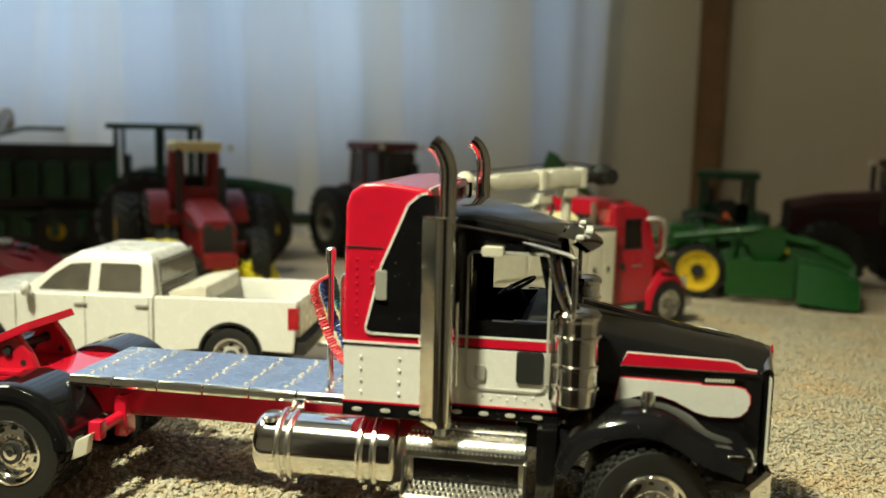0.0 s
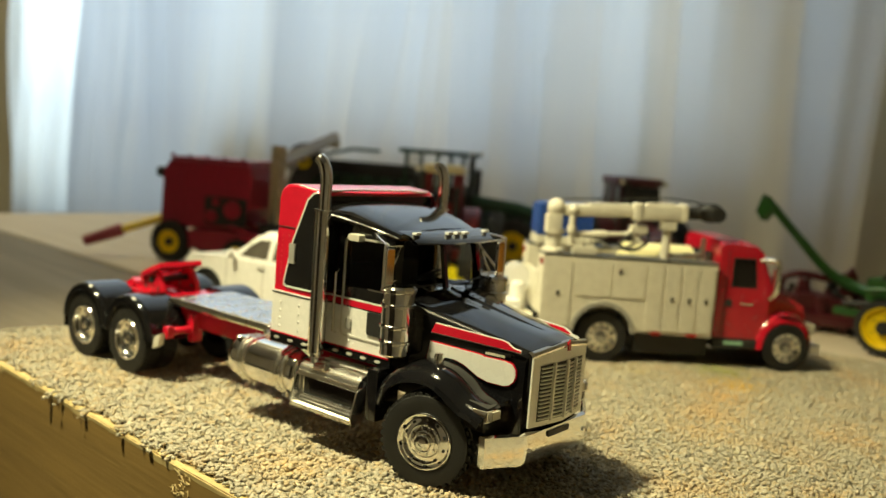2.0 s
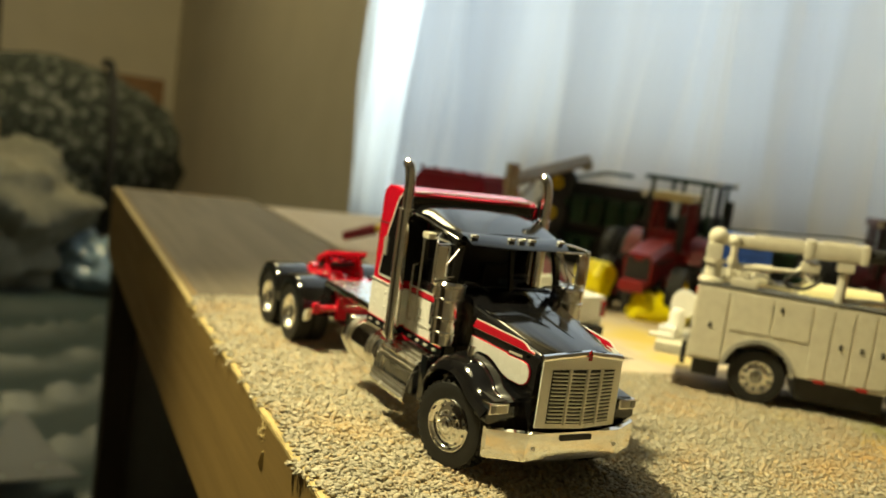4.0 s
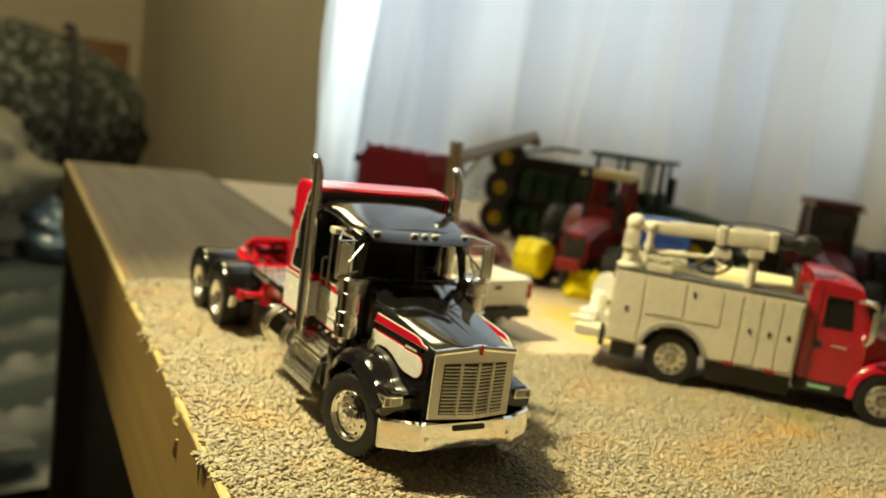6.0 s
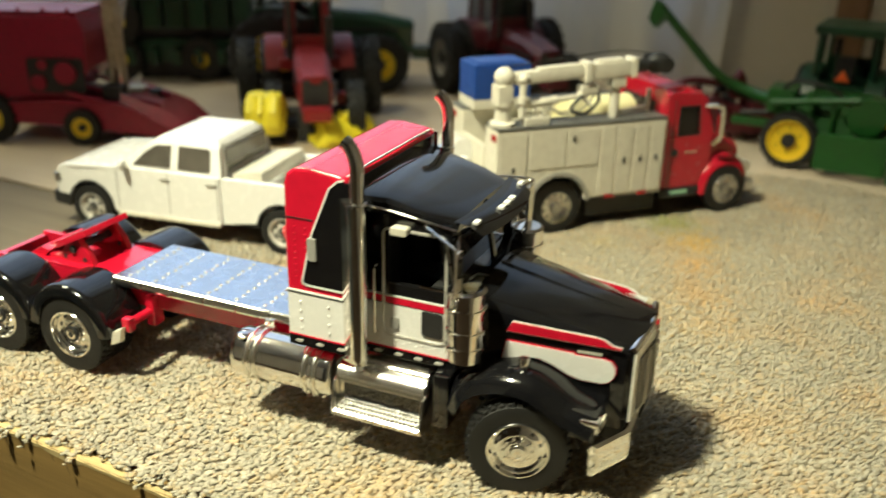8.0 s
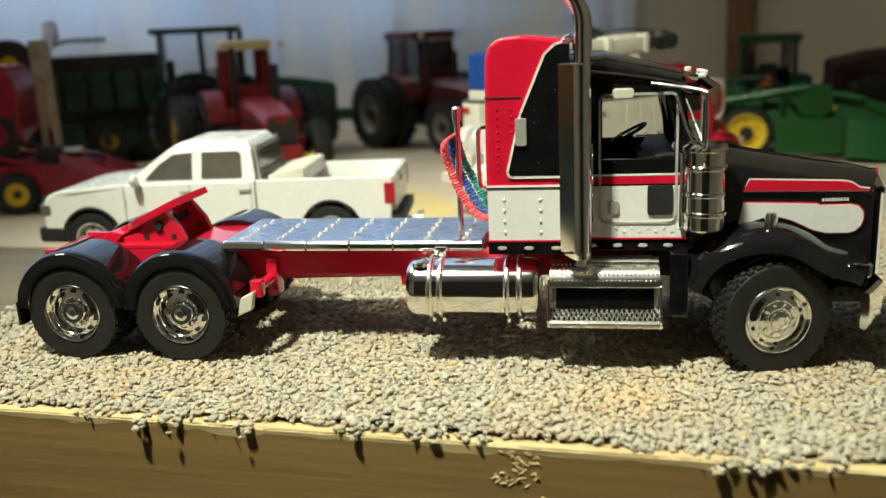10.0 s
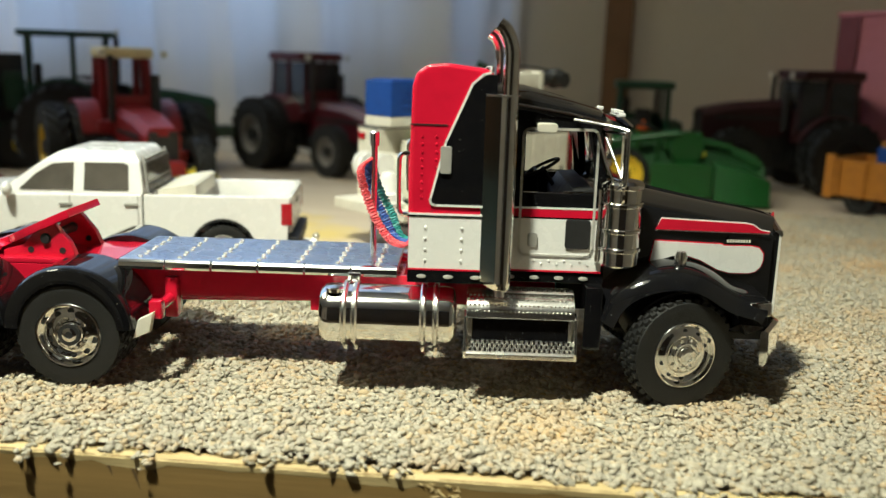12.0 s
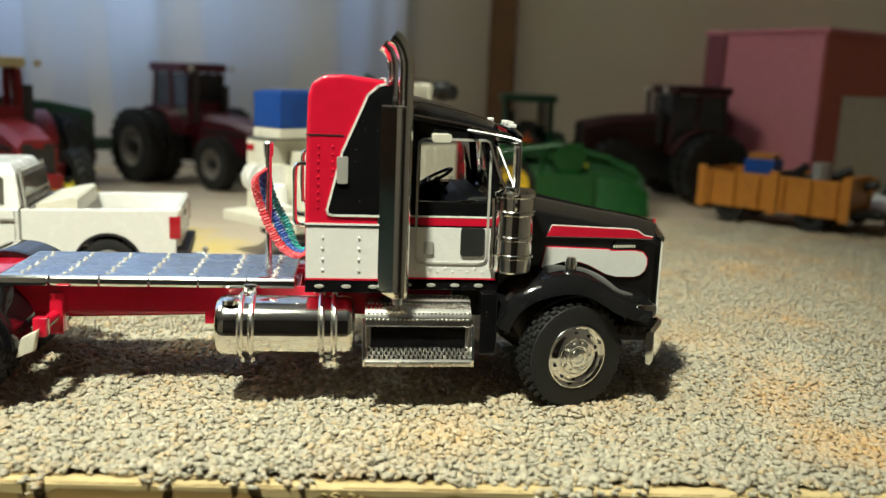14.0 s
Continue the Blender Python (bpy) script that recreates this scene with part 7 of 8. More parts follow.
farm_tractor("farm_tractor", pose(8.1, 16.4, DECK, 0, 0, 184), "large maroon tractor with black tyres and a high hood", MAROON, DARK, 1.1, duals=True, hood_up=0.5, cab_len=0.8, front=0.84, pane=CAB_PANE, lamps=DARK)


# yellow lumps of a mower before the old tractor
def mower_deck(m, w, label):
    t = thing("mower_deck", m, label, "mower deck", "yellow mower decks")
    shell = loft(B(), [[(x * q, y, z * q) for x, z in ((-0.45, 0.1), (-0.52, 0.4), (-0.40, 0.66), (-0.12, 0.86 * h), (0.22, 0.84 * h), (0.46, 0.55), (0.47, 0.1))] for y, q, h in ((-w, 0.62, 0.9), (-w * 0.86, 0.95, 1.0), (-w * 0.35, 1.0, 1.08), (0.0, 0.97, 0.92), (w * 0.4, 1.0, 1.05), (w * 0.84, 0.92, 1.0), (w, 0.55, 0.9))])
    bmesh.ops.bevel(shell, geom=shell.edges[:], offset=0.03, segments=1, affect="EDGES")
    part("shell", shell, LEMON, t, "lemon-yellow moulded cover")
    rib = B()
    for y in (-w * 0.62, 0.02, w * 0.62):
        box(rib, -0.2, 0.26, y - 0.05, y + 0.05, 0.62, 0.90, 0.03)
    part("cover_rib", rib, LEMON, t)
    part("skirt", box(B(), -0.42, 0.42, -w * 0.95, w * 0.95, 0.02, 0.14, 0.03), DARK, t)
    part("side_pulley", lathe(B(), [(0.0, 0.06), (0.14, 0.06), (0.15, 0.0)], (0.1, w, 0.5), "y", 14), DARK, t)
    return t


mower_deck(pose(-10.4, 9.6, 0.55, 0, -56, 112) @ Matrix.Diagonal((1.15, 1, 1, 1)), 0.5, "lemon-yellow mower deck tilted up on its frame")
mower_deck(pose(-8.8, 10.5, DECK, 0, -14, 152) @ Matrix.Diagonal((0.95, 1, 0.9, 1)), 0.85, "lemon-yellow mower deck lying on the plywood")
frame_t = thing("mower_hitch", pose(-9.75, 10.6, DECK, 0, 0, 118), "black mower hitch between the yellow decks", "mower hitch")
fb = B()
box(fb, -0.3, 0.9, -0.9, 0.9, 0.25, 0.4, 0.03), box(fb, -0.6, -0.2, -0.3, 0.3, 0.0, 0.8, 0.05), box(fb, 0.6, 1.0, -0.9, -0.5, 0.0, 0.3, 0.03)
part("frame", fb, DARK, frame_t)
for y in (-0.8, 0.8):
    part("red_arm", box(B(), -0.2, 0.1, y - 0.12, y + 0.12, 0.3, 1.2, 0.04), SCARLET, frame_t)


# folded planter behind the dark green tractor
def planter(m):
    t = thing("planter", m, "dark green folded planter with small yellow-hubbed wheels", "planter")
    part("toolbar", box(B(), -1.2, 2.6, -0.5, 0.5, 0.5, 1.15, 0.04), BOTTLE, t)
    part("upright", box(B(), -1.1, 2.5, -0.3, 0.4, 1.15, 2.9, 0.06), DARK, t)
    part("frame_foot", box(B(), -0.9, 2.2, -0.35, 0.35, 0.0, 0.5, 0.04), DARK, t)
    for i in range(6):
        x = -0.95 + 0.64 * i
        part("hopper", box(B(), x - 0.26, x + 0.26, -0.75, -0.15, 1.5, 2.3, 0.06, 0.15), BOTTLE, t)
        part("hopper_lid", box(B(), x - 0.24, x + 0.24, -0.72, -0.18, 2.3, 2.42, 0.03), BOTTLE, t)
        part("row_unit", box(B(), x - 0.1, x + 0.1, -1.0, 0.3, 0.5, 0.95, 0.03), BOTTLE, t)
    for x, z in ((-1.15, 2.75), (-1.25, 1.7), (-1.3, 0.62), (1.0, 0.62), (2.3, 0.62)):
        wheel(t, (x, -0.72, z), 0.62, 0.3, YELLOW, "farm", -1, rim=0.34, lugs=16)
    part("marker_arm", pipe(B(), [(-1.2, 0, 2.9), (0.2, 0.1, 3.3), (1.2, 0, 3.3)], 0.06, 8), BOTTLE, t)
    return t


planter(pose(-18.0, 15.2, DECK, 0, 0, 28) @ Matrix.Scale(1.14, 4))


# red pull-type harvester with grain auger and drawbar
def harvester(m):
    t = thing("pull_harvester", m, "dull red pull-type harvester with auger and yellow wheels", "harvester")
    bodyo = [(-1.75, 1.15), (-1.7, 2.75), (-1.5, 3.1), (1.2, 3.1), (1.32, 2.7), (1.28, 1.8), (0.7, 1.15), (-1.2, 1.05)]
    hull = part("hull", prism(B(), bodyo, -1.0, 1.0, 0.06), RED_DULL, t, "dull red sheet-metal hull")
    part("tank_rim", box(B(), -1.5, 1.15, -0.92, 0.92, 3.101, 3.22, 0.03), RED_DULL, hull)
    part("side_panel", panel(B(), rounded(-0.2, 1.2, 1.25, 2.1, 0.1), -1.0, -0.05), DARK, hull, "dark drive guards on the side")
    for x, z, r in ((0.05, 1.5, 0.2), (0.75, 1.75, 0.28), (0.2, 1.95, 0.12)):
        part("pulley", lathe(B(), [(0.0, -0.06), (r, -0.06), (r, 0.0)], (x, -1.05, z), "y", 18), RED_DULL, hull)
    for k in range(5):
        part("rim_rail", rod(B(), (-1.45 + 0.6 * k, -0.92, 3.2), (-1.45 + 0.6 * k, -0.92, 3.3), 0.05, n=8), RED_DULL, hull)
    part("lamp", rod(B(), (-1.9, -0.9, 2.7), (-1.75, -0.9, 2.7), 0.16), DARK, t)
    for s in (-1, 1):
        wheel(t, (-1.25, s * 1.12, 0.62), 0.62, 0.36, YELLOW, "farm", s, rim=0.55, lugs=18)
    part("axle", rod(B(), (-1.25, -1.1, 0.62), (-1.25, 1.1, 0.62), 0.12), DARK, t)
    bar = part("drawbar", pipe(B(), [(-1.7, -0.4, 1.35), (-3.0, -1.2, 0.8)], 0.13, 8), YELLOW, t, "yellow drawbar with a red hitch")
    part("hitch_end", pipe(B(), [(-2.95, -1.17, 0.82), (-3.9, -1.75, 0.4)], [0.2, 0.16], 8), RED_DULL, bar)
    part("drawbar_bracket", box(B(), -1.95, -1.68, -0.6, -0.2, 1.15, 1.65, 0.04), YELLOW, t)
    # gathering head: low red frame towards +x
    head = part("gathering_head", loft(B(), [[(-0.75, -1.15, 0.5), (-0.75, 0.9, 0.5), (-0.75, 0.9, 1.02), (-0.75, -1.15, 1.02)], [(0.6, -1.2, 0.45), (0.6, 0.9, 0.45), (0.6, 0.9, 1.1), (0.6, -1.2, 1.1)], [(2.1, -1.2, 0.3), (2.1, 1.0, 0.3), (2.1, 1.0, 1.0), (2.1, -1.2, 1.0)], [(3.3, -1.0, 0.12), (3.3, 0.9, 0.12), (3.3, 0.9, 0.4), (3.3, -1.0, 0.4)]]), RED_DULL, t, "low red gathering head")
    for y in (-0.9, -0.1, 0.7):
        part("snout", loft(B(), [[(2.0, y - 0.22, 0.9), (2.0, y + 0.22, 0.9), (2.0, y, 1.25)], [(3.3, y - 0.2, 0.4), (3.3, y + 0.2, 0.4), (3.3, y, 0.75)], [(3.9, y - 0.05, 0.1), (3.9, y + 0.05, 0.1), (3.9, y, 0.2)]]), RED_DULL, head)
    for y0, y1, x0, x1, z in ((-0.6, -0.5, 0.8, 2.9, 1.3), (0.35, 0.5, 0.9, 2.8, 1.34), (-1.15, -1.0, 0.7, 2.4, 1.22)):
        part("head_rail", loft(B(), [[(x0, y0, z), (x0, y1, z), (x0, y1, z + 0.1), (x0, y0, z + 0.1)], [(x1, y0, z - 0.45), (x1, y1, z - 0.45), (x1, y1, z - 0.33), (x1, y0, z - 0.33)]]), RED_DULL, head)
    part("gear_box", box(B(), 1.5, 2.0, -0.85, -0.35, 0.95, 1.4, 0.05), DARK, head)
    part("gear_box", box(B(), 2.3, 2.6, 0.2, 0.6, 0.7, 1.1, 0.05), DARK, head)
    part("feeder_chain", box(B(), 0.7, 2.3, -0.25, 0.25, 1.16, 1.26, 0.02), CREAM, head)
    for s in (-1, 1):
        wheel(t, (1.1, s * 1.25, 0.45), 0.45, 0.3, YELLOW, "farm", s, rim=0.55, lugs=16, name="small_wheel")
        wheel(t, (3.0, s * 0.95 + 0.1, 0.32), 0.34, 0.24, DARK, "farm", s, rim=0.5, lugs=16, name="gauge_wheel")
    return t


harvester(pose(-15.9, 8.15, DECK, 0, 0, 22))
TAN = material("tan_weathered_metal", (0.36, 0.29, 0.20), 0.45, vary=0.3)
aug = thing("grain_auger", pose(-14.2, 8.6, DECK), "tan metal grain auger rising towards the curtain", "auger")
part("leg", box(B(), -0.16, 0.16, -0.16, 0.16, 0.0, 3.75, 0.03), TAN, aug)
part("leg_brace", pipe(B(), [(0.3, -0.3, 0.0), (0.1, -0.1, 1.6), (0.0, 0.0, 2.4)], 0.09, 8), CHROME, aug)
part("tube", rod(B(), (0.1, -0.2, 3.1), (-3.2, 5.4, 4.1), 0.17), TAN, aug, "long tan auger tube")
part("tube_rail", rod(B(), (0.1, -0.2, 3.35), (-3.2, 5.4, 4.32), 0.05, n=8), TAN, aug)
part("truss", pipe(B(), [(0.0, 0.0, 2.1), (-0.9, 1.5, 3.2)], 0.06, 8), TAN, aug)
part("spout", rod(B(), (-3.15, 5.3, 4.2), (-3.3, 5.55, 3.85), 0.2), TAN, aug)


# green hay machine with a yellow wheel and raised spout
def hay_machine(m):
    t = thing("hay_machine", m, "green hay machine with a yellow wheel and raised spout", "farm machine")
    wheel(t, (0, -0.1, 0.64), 0.64, 0.42, YELLOW, "farm", -1, rim=0.74, lugs=24)
    wheel(t, (0.4, 1.9, 0.64), 0.64, 0.42, YELLOW, "farm", 1, rim=0.74, lugs=24)
    body = part("body", loft(B(), [[(-0.5, 0.4, 0.6), (-0.5, 1.6, 0.6), (-0.5, 1.5, 1.25), (-0.5, 0.6, 1.3)], [(0.9, 0.3, 0.5), (0.9, 1.7, 0.5), (0.9, 1.6, 1.42), (0.9, 0.5, 1.45)], [(2.6, 0.0, 0.4), (2.6, 1.7, 0.4), (2.6, 1.6, 1.45), (2.6, 0.2, 1.5)], [(3.4, -0.1, 0.3), (3.4, 1.6, 0.3), (3.4, 1.5, 1.2), (3.4, 0.1, 1.2)], [(3.6, -0.2, 0.3), (3.6, 1.6, 0.3), (3.6, 1.4, 0.95), (3.6, 0.0, 0.95)]]), GREEN, t, "green sheet-metal body")
    part("top_cover", prism(B(), [(-0.3, 1.3), (2.4, 1.35), (2.2, 1.55), (1.6, 1.66), (0.2, 1.62)], 0.6, 1.4, 0.08), GREEN, body)
    part("gear_housing", box(B(), -0.75, -0.1, 0.5, 1.5, 1.1, 1.7, 0.08), GREEN, body)
    for x0, z0, x1, z1 in ((-0.6, 1.4, 1.4, 1.72), (1.2, 1.7, 2.7, 1.4), (2.4, 1.4, 3.5, 0.95)):
        part("lift_tube", rod(B(), (x0, 0.25, z0), (x1, 0.05, z1), 0.09), GREEN, body)
    for x in (0.3, 1.1, 1.9):
        part("bracket", box(B(), x - 0.08, x + 0.08, 0.1, 0.5, 1.3, 1.75, 0.02), GREEN, body)
    part("belt_guard", prism(B(), arc(1.6, 1.35, 0.45, 0, 330, 14), 0.02, 0.2, 0.03), GREEN, body)
    part("drive_shaft", rod(B(), (-1.4, 1.0, 0.9), (0.2, 1.0, 1.1), 0.07), DARK, body)
    part("yellow_band", prism(B(), [(1.2, 1.22), (2.1, 1.14), (2.1, 1.26), (1.2, 1.36)], 0.1, 0.26, 0.01), LEMON, body)
    sh = part("side_shield", prism(B(), rounded(0.65, 2.2, 0.15, 1.02, 0.1), -0.62, -0.5, 0.03), GREEN, t, "flat green side shield")
    part("shield_stay", rod(B(), (1.4, -0.5, 0.7), (1.4, 0.2, 0.9), 0.06, n=8), DARK, sh)
    part("divider", loft(B(), [[(2.25, -0.8, 0.1), (2.25, 0.2, 0.1), (2.25, 0.1, 1.1), (2.25, -0.6, 1.0)], [(3.0, -0.95, 0.05), (3.0, 0.0, 0.05), (3.0, -0.1, 0.95), (3.0, -0.8, 0.9)], [(3.6, -0.9, 0.02), (3.6, -0.1, 0.02), (3.6, -0.2, 0.7), (3.6, -0.75, 0.65)]]), GREEN, t, "green crop divider")
    for k in range(4):
        part("rib", box(B(), -0.2 + 0.5 * k, -0.12 + 0.5 * k, 0.15, 0.3, 0.75, 1.6, 0.01), GREEN, body)
    sp = part("spout", pipe(B(), curve_points([(0.1, 1.3, 1.1), (-1.4, 2.3, 1.15), (-2.3, 2.25, 1.5), (-3.15, 1.95, 2.38), (-4.0, 1.7, 3.3)], 5), [0.16] * 9 + [0.13] * 6 + [0.12] * 6, 10), GREEN, t, "raised green spout")
    part("spout_cap", loft(B(), [[(-3.75, 1.56, 3.1), (-3.7, 1.82, 3.05), (-4.0, 1.86, 3.4), (-4.1, 1.6, 3.45)], [(-4.05, 1.54, 2.73), (-3.98, 1.8, 2.7), (-4.18, 1.84, 2.93), (-4.26, 1.62, 2.95)]]), GREEN, sp)
    part("drawbar", box(B(), -1.6, -0.4, 0.9, 1.15, 0.6, 0.8, 0.03), GREEN, t)
    part("hose", pipe(B(), curve_points([(-0.4, 0.6, 1.7), (-0.1, 0.5, 1.95), (0.5, 0.4, 1.9), (1.0, 0.6, 1.65)], 4), 0.05, 6), DARK, t)
    return t


hay_machine(pose(1.93, 13.5, GROUND, 0, 0, -6))

# small dark red implement behind the service truck
disc = thing("tillage_implement", pose(-0.7, 15.9, DECK, 0, 0, 20), "dark maroon folded tillage implement on the plywood", "implement")
hull = part("frame", prism(B(), [(-1.2, 0.32), (1.3, 0.28), (1.35, 0.7), (0.9, 0.86), (0.2, 0.98), (-0.9, 0.84), (-1.25, 0.66)], -0.6, 0.6, 0.08), CRIMSON, disc)
rw = random.Random(31)
for k in range(14):
    x, y, a = rw.uniform(-1.2, 1.3), rw.uniform(-0.55, 0.5), rw.uniform(-0.35, 0.35)
    part("tine_arm", pipe(B(), curve_points([(x, y, 0.0), (x + a * 0.5, y - 0.1, 0.5), (x + a, y + 0.05, rw.uniform(0.9, 1.3)), (x + a * 1.8, y, rw.uniform(0.75, 1.2))], 3), rw.uniform(0.06, 0.11), 7), CRIMSON if k % 3 else DARK, hull)
for x in (-1.0, -0.35, 0.3, 0.95):
    part("shank", prism(B(), [(x - 0.1, 0.05), (x + 0.14, 0.02), (x + 0.22, 0.5), (x + 0.12, 0.95), (x - 0.06, 0.9), (x + 0.02, 0.5)], -0.86, -0.62, 0.03), CRIMSON, hull)
part("front_beam", box(B(), -1.3, 1.45, -1.0, -0.8, 0.2, 0.5, 0.05), CRIMSON, hull)
part("mast", prism(B(), [(0.85, 1.0), (1.35, 0.9), (1.3, 1.5), (1.15, 1.75), (1.0, 1.5)], -0.2, 0.2, 0.04), CRIMSON, disc)
part("fold_arm", pipe(B(), curve_points([(-0.9, 0, 1.1), (-0.2, -0.1, 1.42), (0.6, 0, 1.35), (1.1, 0, 1.5)], 4), 0.1, 8), CRIMSON, disc)
part("side_wing", prism(B(), [(1.3, 0.0), (2.1, 0.05), (2.2, 0.5), (1.8, 0.9), (1.36, 0.95)], -0.7, 0.4, 0.08), CRIMSON, disc)

# orange dump trailer with odds and ends, toy shed, small white buggy
TRAILER = pose(8.85, 11.75, GROUND, 0, 0, -47) @ Matrix.Scale(1.14, 4)
trailer = thing("dump_trailer", TRAILER, "orange-yellow dump trailer holding blue and dark odds and ends", "trailer")
for s in (-1, 1):
    part("dump_side", prism(B(), [(-1.6, 0.35), (1.6, 0.35), (1.75, 1.15), (-1.6, 1.15)], s * 0.9, s * 0.82, 0.02), ORANGE, trailer, "orange dump body side")
part("dump_floor", box(B(), -1.6, 1.6, -0.82, 0.82, 0.5, 0.6), ORANGE, trailer)
part("tailgate", box(B(), -1.62, -1.54, -0.815, 0.815, 0.4, 1.15, 0.01), ORANGE, trailer)
part("headboard", box(B(), 1.5, 1.6, -0.815, 0.815, 0.4, 1.2, 0.01), ORANGE, trailer)
for x in (-1.55, 0.1, 1.62):
    part("stake_post", box(B(), x - 0.1, x + 0.1, -1.0, -0.905, 0.3, 1.25, 0.02), ORANGE, trailer)
for k in range(6):
    for s in (-1, 1):
        part("side_rib", box(B(), -1.45 + 0.56 * k, -1.35 + 0.56 * k, min(s * 0.9, s * 0.96), max(s * 0.9, s * 0.96), 0.36, 1.13, 0.01), ORANGE, trailer)
part("chassis", box(B(), -1.5, 2.2, -0.4, 0.4, 0.36, 0.5, 0.02), DARK, trailer)
for x in (-0.9, 0.9):
    for s in (-1, 1):
        wheel(trailer, (x, s * 0.75, 0.34), 0.34, 0.24, DARK, "car", s, rim=0.5)
crate = thing("crate", TRAILER @ pose(-0.6, 0.2, 0.61), "small blue crate lying in the orange trailer", "crate")
part("shell", box(B(), -0.35, 0.35, -0.3, 0.3, 0.0, 0.8, 0.04), BLUE, crate)
part("lid", box(B(), -0.3, 0.3, -0.25, 0.25, 0.801, 0.92, 0.03), ORANGE, crate)
scrap = thing("scrap_load", TRAILER @ pose(0.55, 0.0, 0.61), "dark load of scrap heaped in the orange trailer", "load")
rs = random.Random(5)
for k in range(14):
    x, y, z = rs.uniform(-0.7, 0.8), rs.uniform(-0.5, 0.5), rs.uniform(0.15, 0.5)
    part("scrap_bar", rod(B(), (x, y, z), (x + rs.uniform(-0.6, 0.6), y + rs.uniform(-0.3, 0.3), z + rs.uniform(0.0, 0.3)), 0.1, n=8), DARK, scrap)
part("scrap_block", box(B(), -0.75, 0.85, -0.6, 0.6, 0.0, 0.3, 0.05), DARK, scrap)
part("drum", rod(B(), (0.3, -0.2, 0.3), (0.3, -0.2, 0.85), 0.2), GREY, scrap)

shed = thing("toy_shed", pose(10.85, 14.1, GROUND, 0, 0, 26), "rose-red toy shed with ribbed siding and a pale door", "toy shed")
SH = 5.05
part("wall", box(B(), 0, 6.0, 0, 4.2, 0, SH), ROSE, shed)
for k in range(34):
    z = 0.08 + k * (SH - 0.1) / 34
    part("siding_board", prism(B(), [(0.0, z), (-0.09, z + 0.01), (-0.02, z + 0.125), (0.0, z + 0.13)], 0.02, 4.18, 0, "y"), ROSE, shed)
    part("siding_board", prism(B(), [(0.0, z), (-0.03, z + 0.01), (-0.008, z + 0.14), (0.0, z + 0.145)], 0.02, 0.95, 0, "x"), ROSE, shed)
door = part("door", box(B(), 1.0, 5.2, -0.06, -0.005, 0.02, 3.3, 0.01), CREAM, shed, "pale roll-up door")
BRICKY = material("faded_brick_red_board", (0.42, 0.10, 0.075), 0.5, vary=0.15)
part("front_panel", box(B(), 0.0, 6.0, -0.03, -0.002, 3.31, SH), BRICKY, shed)
part("front_jamb", box(B(), 0.0, 0.98, -0.045, -0.032, 0.0, 3.31), BRICKY, shed)
# darker strip over the far end of the siding
part("end_strip", box(B(), -0.13, -0.095, 3.45, 4.2, 0.0, SH, 0.01), material("dark_red_end_strip", (0.16, 0.03, 0.03), 0.5, vary=0.2), shed, "dark red strip at the far end of the side")
part("roof", box(B(), -0.12, 6.1, -0.14, 4.3, SH, SH + 0.12, 0.02), ROSE, shed)
buggy = thing("buggy", pose(11.9, 11.6, GROUND, 0, 0, 200), "small white and black toy buggy by the shed", "buggy")
part("hull", prism(B(), [(-0.9, 0.3), (-0.95, 0.7), (-0.3, 0.85), (0.5, 0.8), (0.95, 0.55), (0.95, 0.3)], -0.5, 0.5, 0.06), WHITE, buggy)
part("roll_cage", pipe(B(), curve_points([(-0.8, 0, 0.8), (-0.5, 0, 1.25), (0.1, 0, 1.3), (0.5, 0, 0.85)], 4), 0.09, 8), DARK, buggy)
part("seat", box(B(), -0.5, 0.0, -0.3, 0.3, 0.8, 1.0, 0.05), DARK, buggy)
for x in (-0.6, 0.65):
    for s in (-1, 1):
        wheel(buggy, (x, s * 0.55, 0.34), 0.34, 0.22, DARK, "car", s, rim=0.45)

# ---- the far end of the room: bed, camouflage bag, odds and ends ----
def camouflage():
    m = bpy.data.materials.new("camouflage_cloth")
    m.use_nodes = True
    n, l = m.node_tree.nodes, m.node_tree.links
    b = n["Principled BSDF"]
    b.inputs["Roughness"].default_value = 0.9
    at = n.new("ShaderNodeTexCoord")
    big, spot = n.new("ShaderNodeTexNoise"), n.new("ShaderNodeTexVoronoi")
    big.inputs["Scale"].default_value, big.inputs["Detail"].default_value, big.inputs["Roughness"].default_value = 42, 5, 0.65
    spot.inputs["Scale"].default_value = 85
    l.new(at.outputs["Object"], big.inputs["Vector"]), l.new(at.outputs["Object"], spot.inputs["Vector"])
    mix = n.new("ShaderNodeMix")
    mix.inputs[0].default_value = 0.28
    l.new(big.outputs[0], mix.inputs[2]), l.new(spot.outputs["Distance"], mix.inputs[3])
    ramp = n.new("ShaderNodeValToRGB")
    e = ramp.color_ramp.elements
    e[0].position, e[0].color = 0.0, (0.006, 0.007, 0.006, 1)
    e[1].position, e[1].color = 0.56, (0.13, 0.135, 0.115, 1)
    for p, c in ((0.41, (0.016, 0.026, 0.016, 1)), (0.47, (0.008, 0.009, 0.008, 1)), (0.5, (0.04, 0.045, 0.028, 1)), (0.53, (0.012, 0.016, 0.012, 1))):
        e.new(p).color = c
    ramp.color_ramp.interpolation = "CONSTANT"
    l.new(mix.outputs[0], ramp.inputs[0]), l.new(ramp.outputs[0], b.inputs["Base Color"])
    return m


CAMO = camouflage()


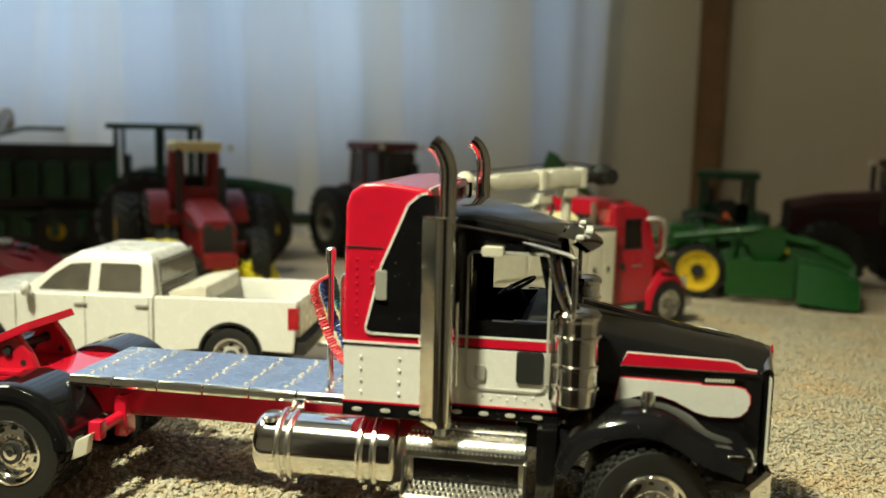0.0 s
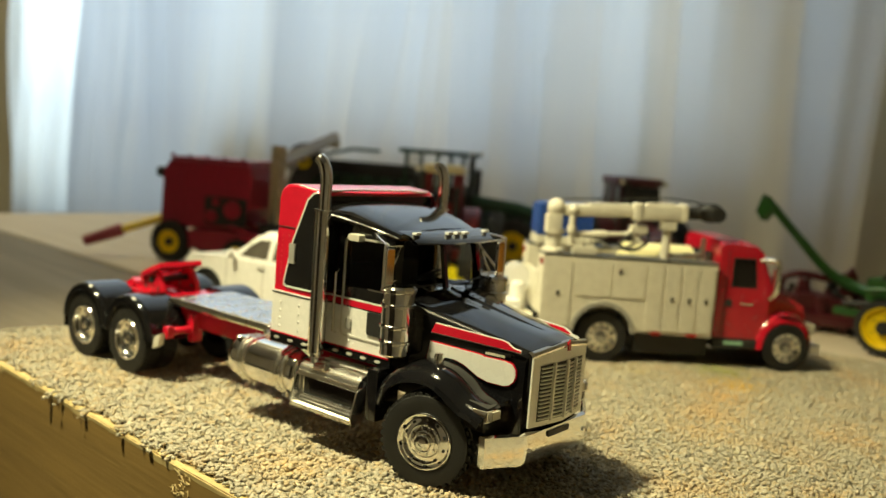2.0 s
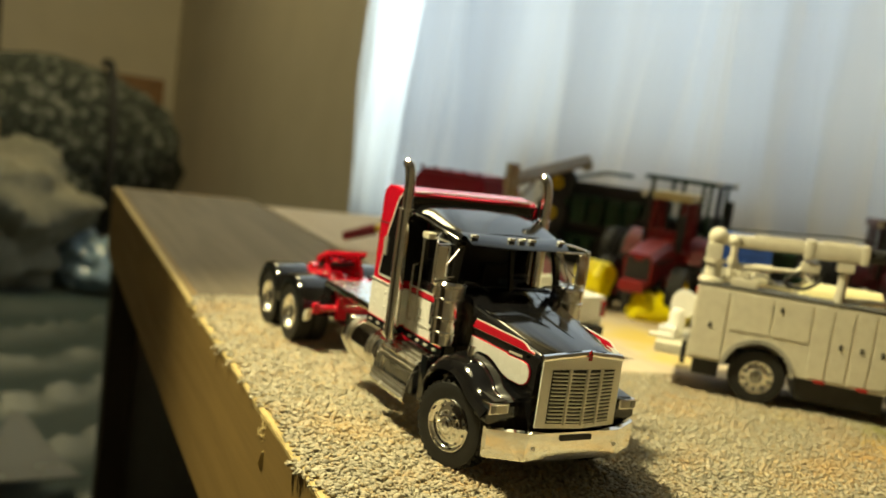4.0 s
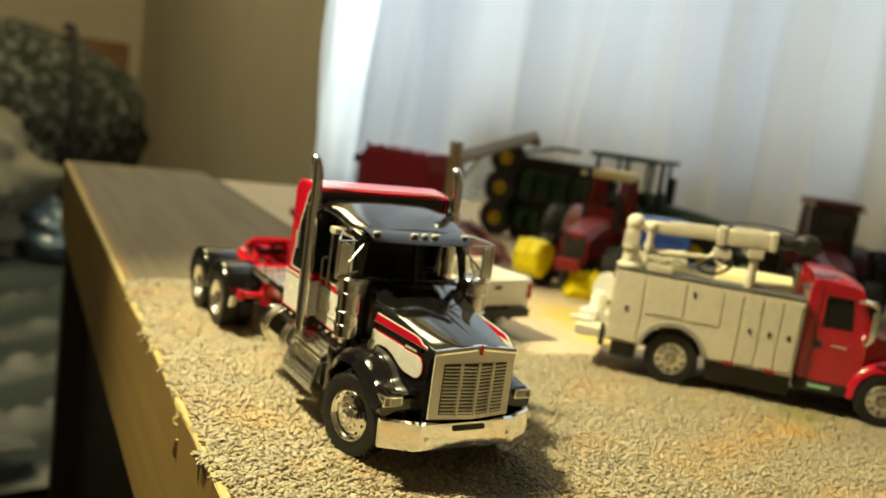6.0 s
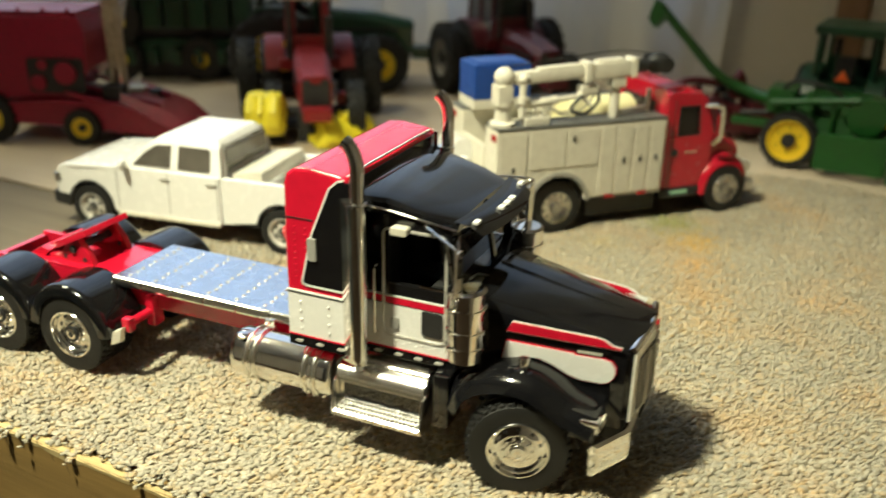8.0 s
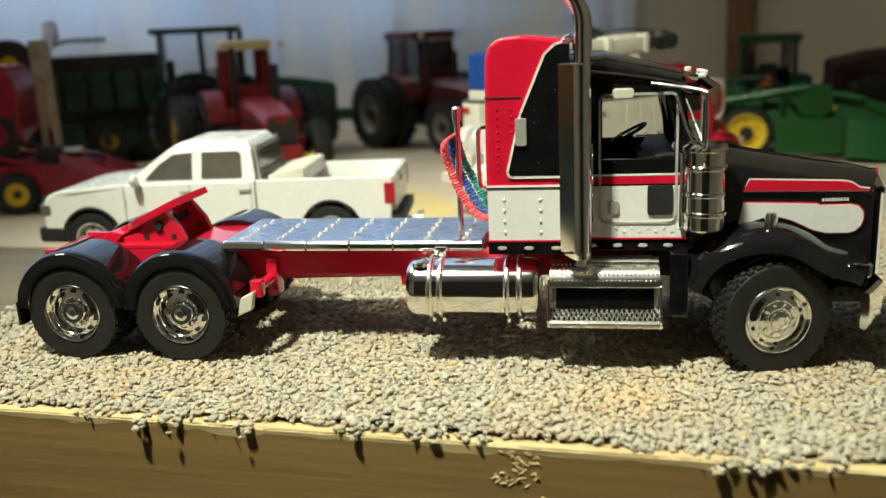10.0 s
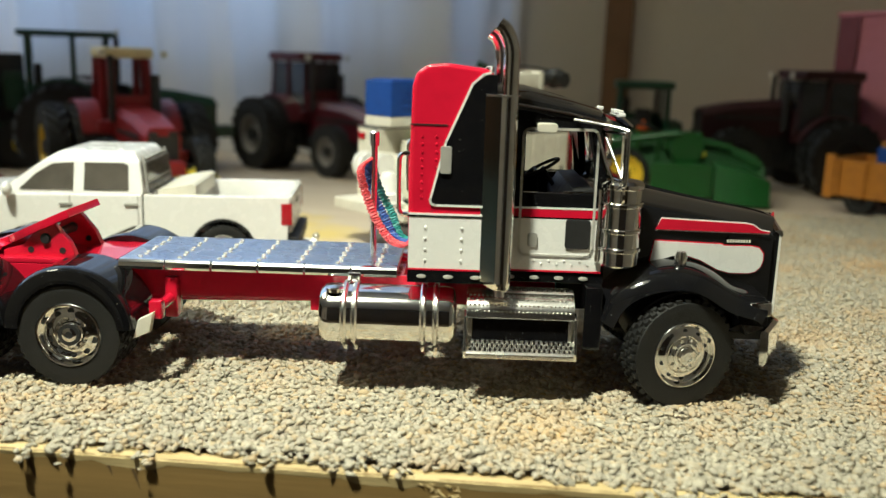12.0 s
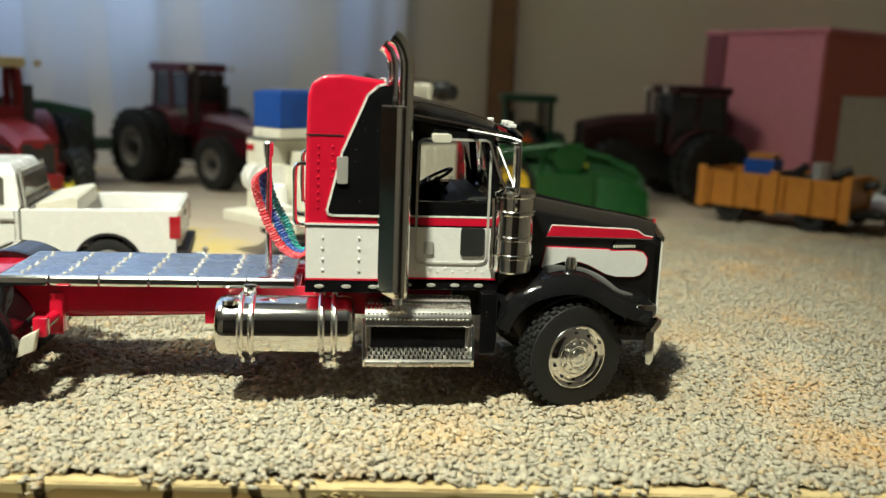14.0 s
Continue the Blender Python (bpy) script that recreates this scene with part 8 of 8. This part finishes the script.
def lump(centre, size, rough, seed, u=48, v=30, flat=None):
    """A soft, creased heap."""
    bm = B()
    made = bmesh.ops.create_uvsphere(bm, u_segments=u, v_segments=v, radius=1.0)
    for w in made["verts"]:
        d = w.co.normalized()
        k = 1 + rough * noise.noise(d * 2.1 + Vector((seed, 0, 0))) + rough * 0.4 * noise.noise(d * 6 + Vector((0, seed, 0)))
        w.co = Vector(centre) + Vector((d.x * size[0] * k, d.y * size[1] * k, d.z * size[2] * k))
        if flat is not None:
            w.co.z = max(w.co.z, flat)
    return bm


BED_Z = -17.0
bed = thing("bed", pose(0, 0, 0), "low bed with a rumpled teal-grey cover", "bed")
cover = B()
nx, ny = 130, 60
BX0, BX1 = -171, -34.8


def cover_height(x, y):
    """Long creases across the cover, with slack between them."""
    crease = noise.noise((x * 0.11 + y * 0.05, y * 0.035, 4))
    return BED_Z + 1.0 * noise.noise((x * 0.05, y * 0.06, 1)) + 1.3 * (1 - abs(crease) * 2.2) ** 3 - 0.6


grid = [[cover.verts.new((BX0 + (BX1 - BX0) * i / nx, -41 + 54 * j / ny, cover_height(BX0 + (BX1 - BX0) * i / nx, -41 + 54 * j / ny))) for j in range(ny + 1)] for i in range(nx + 1)]
for i in range(nx):
    for j in range(ny):
        cover.faces.new((grid[i][j], grid[i + 1][j], grid[i + 1][j + 1], grid[i][j + 1]))
part("cover", cover, BEDDING, bed, "rumpled teal-grey bed cover")
part("mattress", box(B(), BX0 + 0.5, BX1 - 0.5, -40.5, 12.5, -32, BED_Z - 2.6, 1.0), BEDDING, bed)
part("bed_base", box(B(), BX0, BX1 - 1, -40, 12, -48, -32.02, 0.3), SHADE_TIMBER, bed)
part("headboard", box(B(), -175, -171.5, -42, 28, -48, 8.2, 0.6), BROWN, bed, "brown wooden headboard")
bag = thing("camouflage_bag", pose(0, 0, 0), "dark camouflage duffel bag lying on the bed", "bag")
part("body", lump((-126, 2.5, -5.0), (11, 20, 13), 0.10, 3.0, 64, 40, BED_Z), CAMO, bag)
STRAP = material("black_webbing", (0.012, 0.012, 0.011), 0.7, bump=0.4)
for y in (-7.0, 11.0):
    part("carry_strap", pipe(B(), curve_points([(-116.5, y, -15), (-114.6, y, -8), (-116.5, y, 1), (-121.5, y, 7.6), (-128, y, 8.4)], 6), 0.6, 8), STRAP, bag)
part("side_pocket", lump((-116, 1.5, -10), (2.6, 8, 5.5), 0.08, 5.0, 32, 20, BED_Z), CAMO, bag)
solid("fleece_blanket", lump((-92, -5.5, -10.5), (8, 10.5, 8.6), 0.30, 7.0, 64, 40, BED_Z), material("pale_mottled_fleece", (0.20, 0.185, 0.13), 0.95, vary=0.5, grain=0.22, fine=1.6, bump=0.5, dirt=(0.05, 0.065, 0.06)), "pale cream and blue-grey mottled fleece blanket heaped on the bed", "blanket")
solid("plastic_bag", lump((-91, 6.2, -14.5), (4.5, 3.6, 3.4), 0.28, 12.0, 40, 26, BED_Z), material("pale_blue_plastic_film", (0.25, 0.34, 0.40), 0.12, vary=0.3, grain=0.4, coat=0.5), "crumpled pale blue plastic bag on the bed", "bag")
crt = thing("cardboard_carton", pose(-89, -6.6, -2.7, 0, 0, 8), "small tan cardboard carton with a white label on the fleece", "carton")
part("carton", box(B(), -2, 2, -2.8, 2.8, 0, 3.0, 0.1), material("tan_cardboard", (0.42, 0.25, 0.11), 0.7), crt)
part("label", box(B(), 2.001, 2.03, -1.6, 0.9, 0.5, 2.3), WHITE, crt)
part("label_bar", box(B(), 2.031, 2.05, -1.2, 0.2, 1.2, 1.6), DARK, crt)
solid("power_cord", pipe(B(), curve_points([(-88, -9.5, 0.4), (-84.5, -7.6, -0.2), (-82, -6.4, -3.2), (-81, -5.6, -6.5), (-80.5, -6.1, -11), (-80, -6.8, -14.5), (-80, -9, -16.4), (-83, -13, -16.4)], 8), 0.33, 8), STRAP, "black power cord hanging over the carton to the bed", "cord")
solid("soft_case", lump((-50, -9.4, -15.4), (4.2, 4.0, 4.4), 0.12, 15.0, 40, 26, BED_Z), STRAP, "small black soft case lying on the bed", "case")
sheet = loft(B(), [[(-46.5, -3.2, -15.5), (-46.5, -2.6, -15.5), (-46.5, -2.6, -15.4), (-46.5, -3.2, -15.4)], [(-40.5, -4.4, -15.4), (-40.5, -1.5, -15.6), (-40.5, -1.5, -15.5), (-40.5, -4.4, -15.3)], [(-36, -5.2, -15.4), (-36, -0.4, -15.4), (-36, -0.4, -15.3), (-36, -5.2, -15.3)]])
solid("plastic_sleeve", sheet, material("milky_plastic_sleeve", (0.16, 0.165, 0.16), 0.25, vary=0.5, grain=0.3, dirt=(0.06, 0.065, 0.065)), "milky plastic sleeve lying on the bed cover", "sleeve")
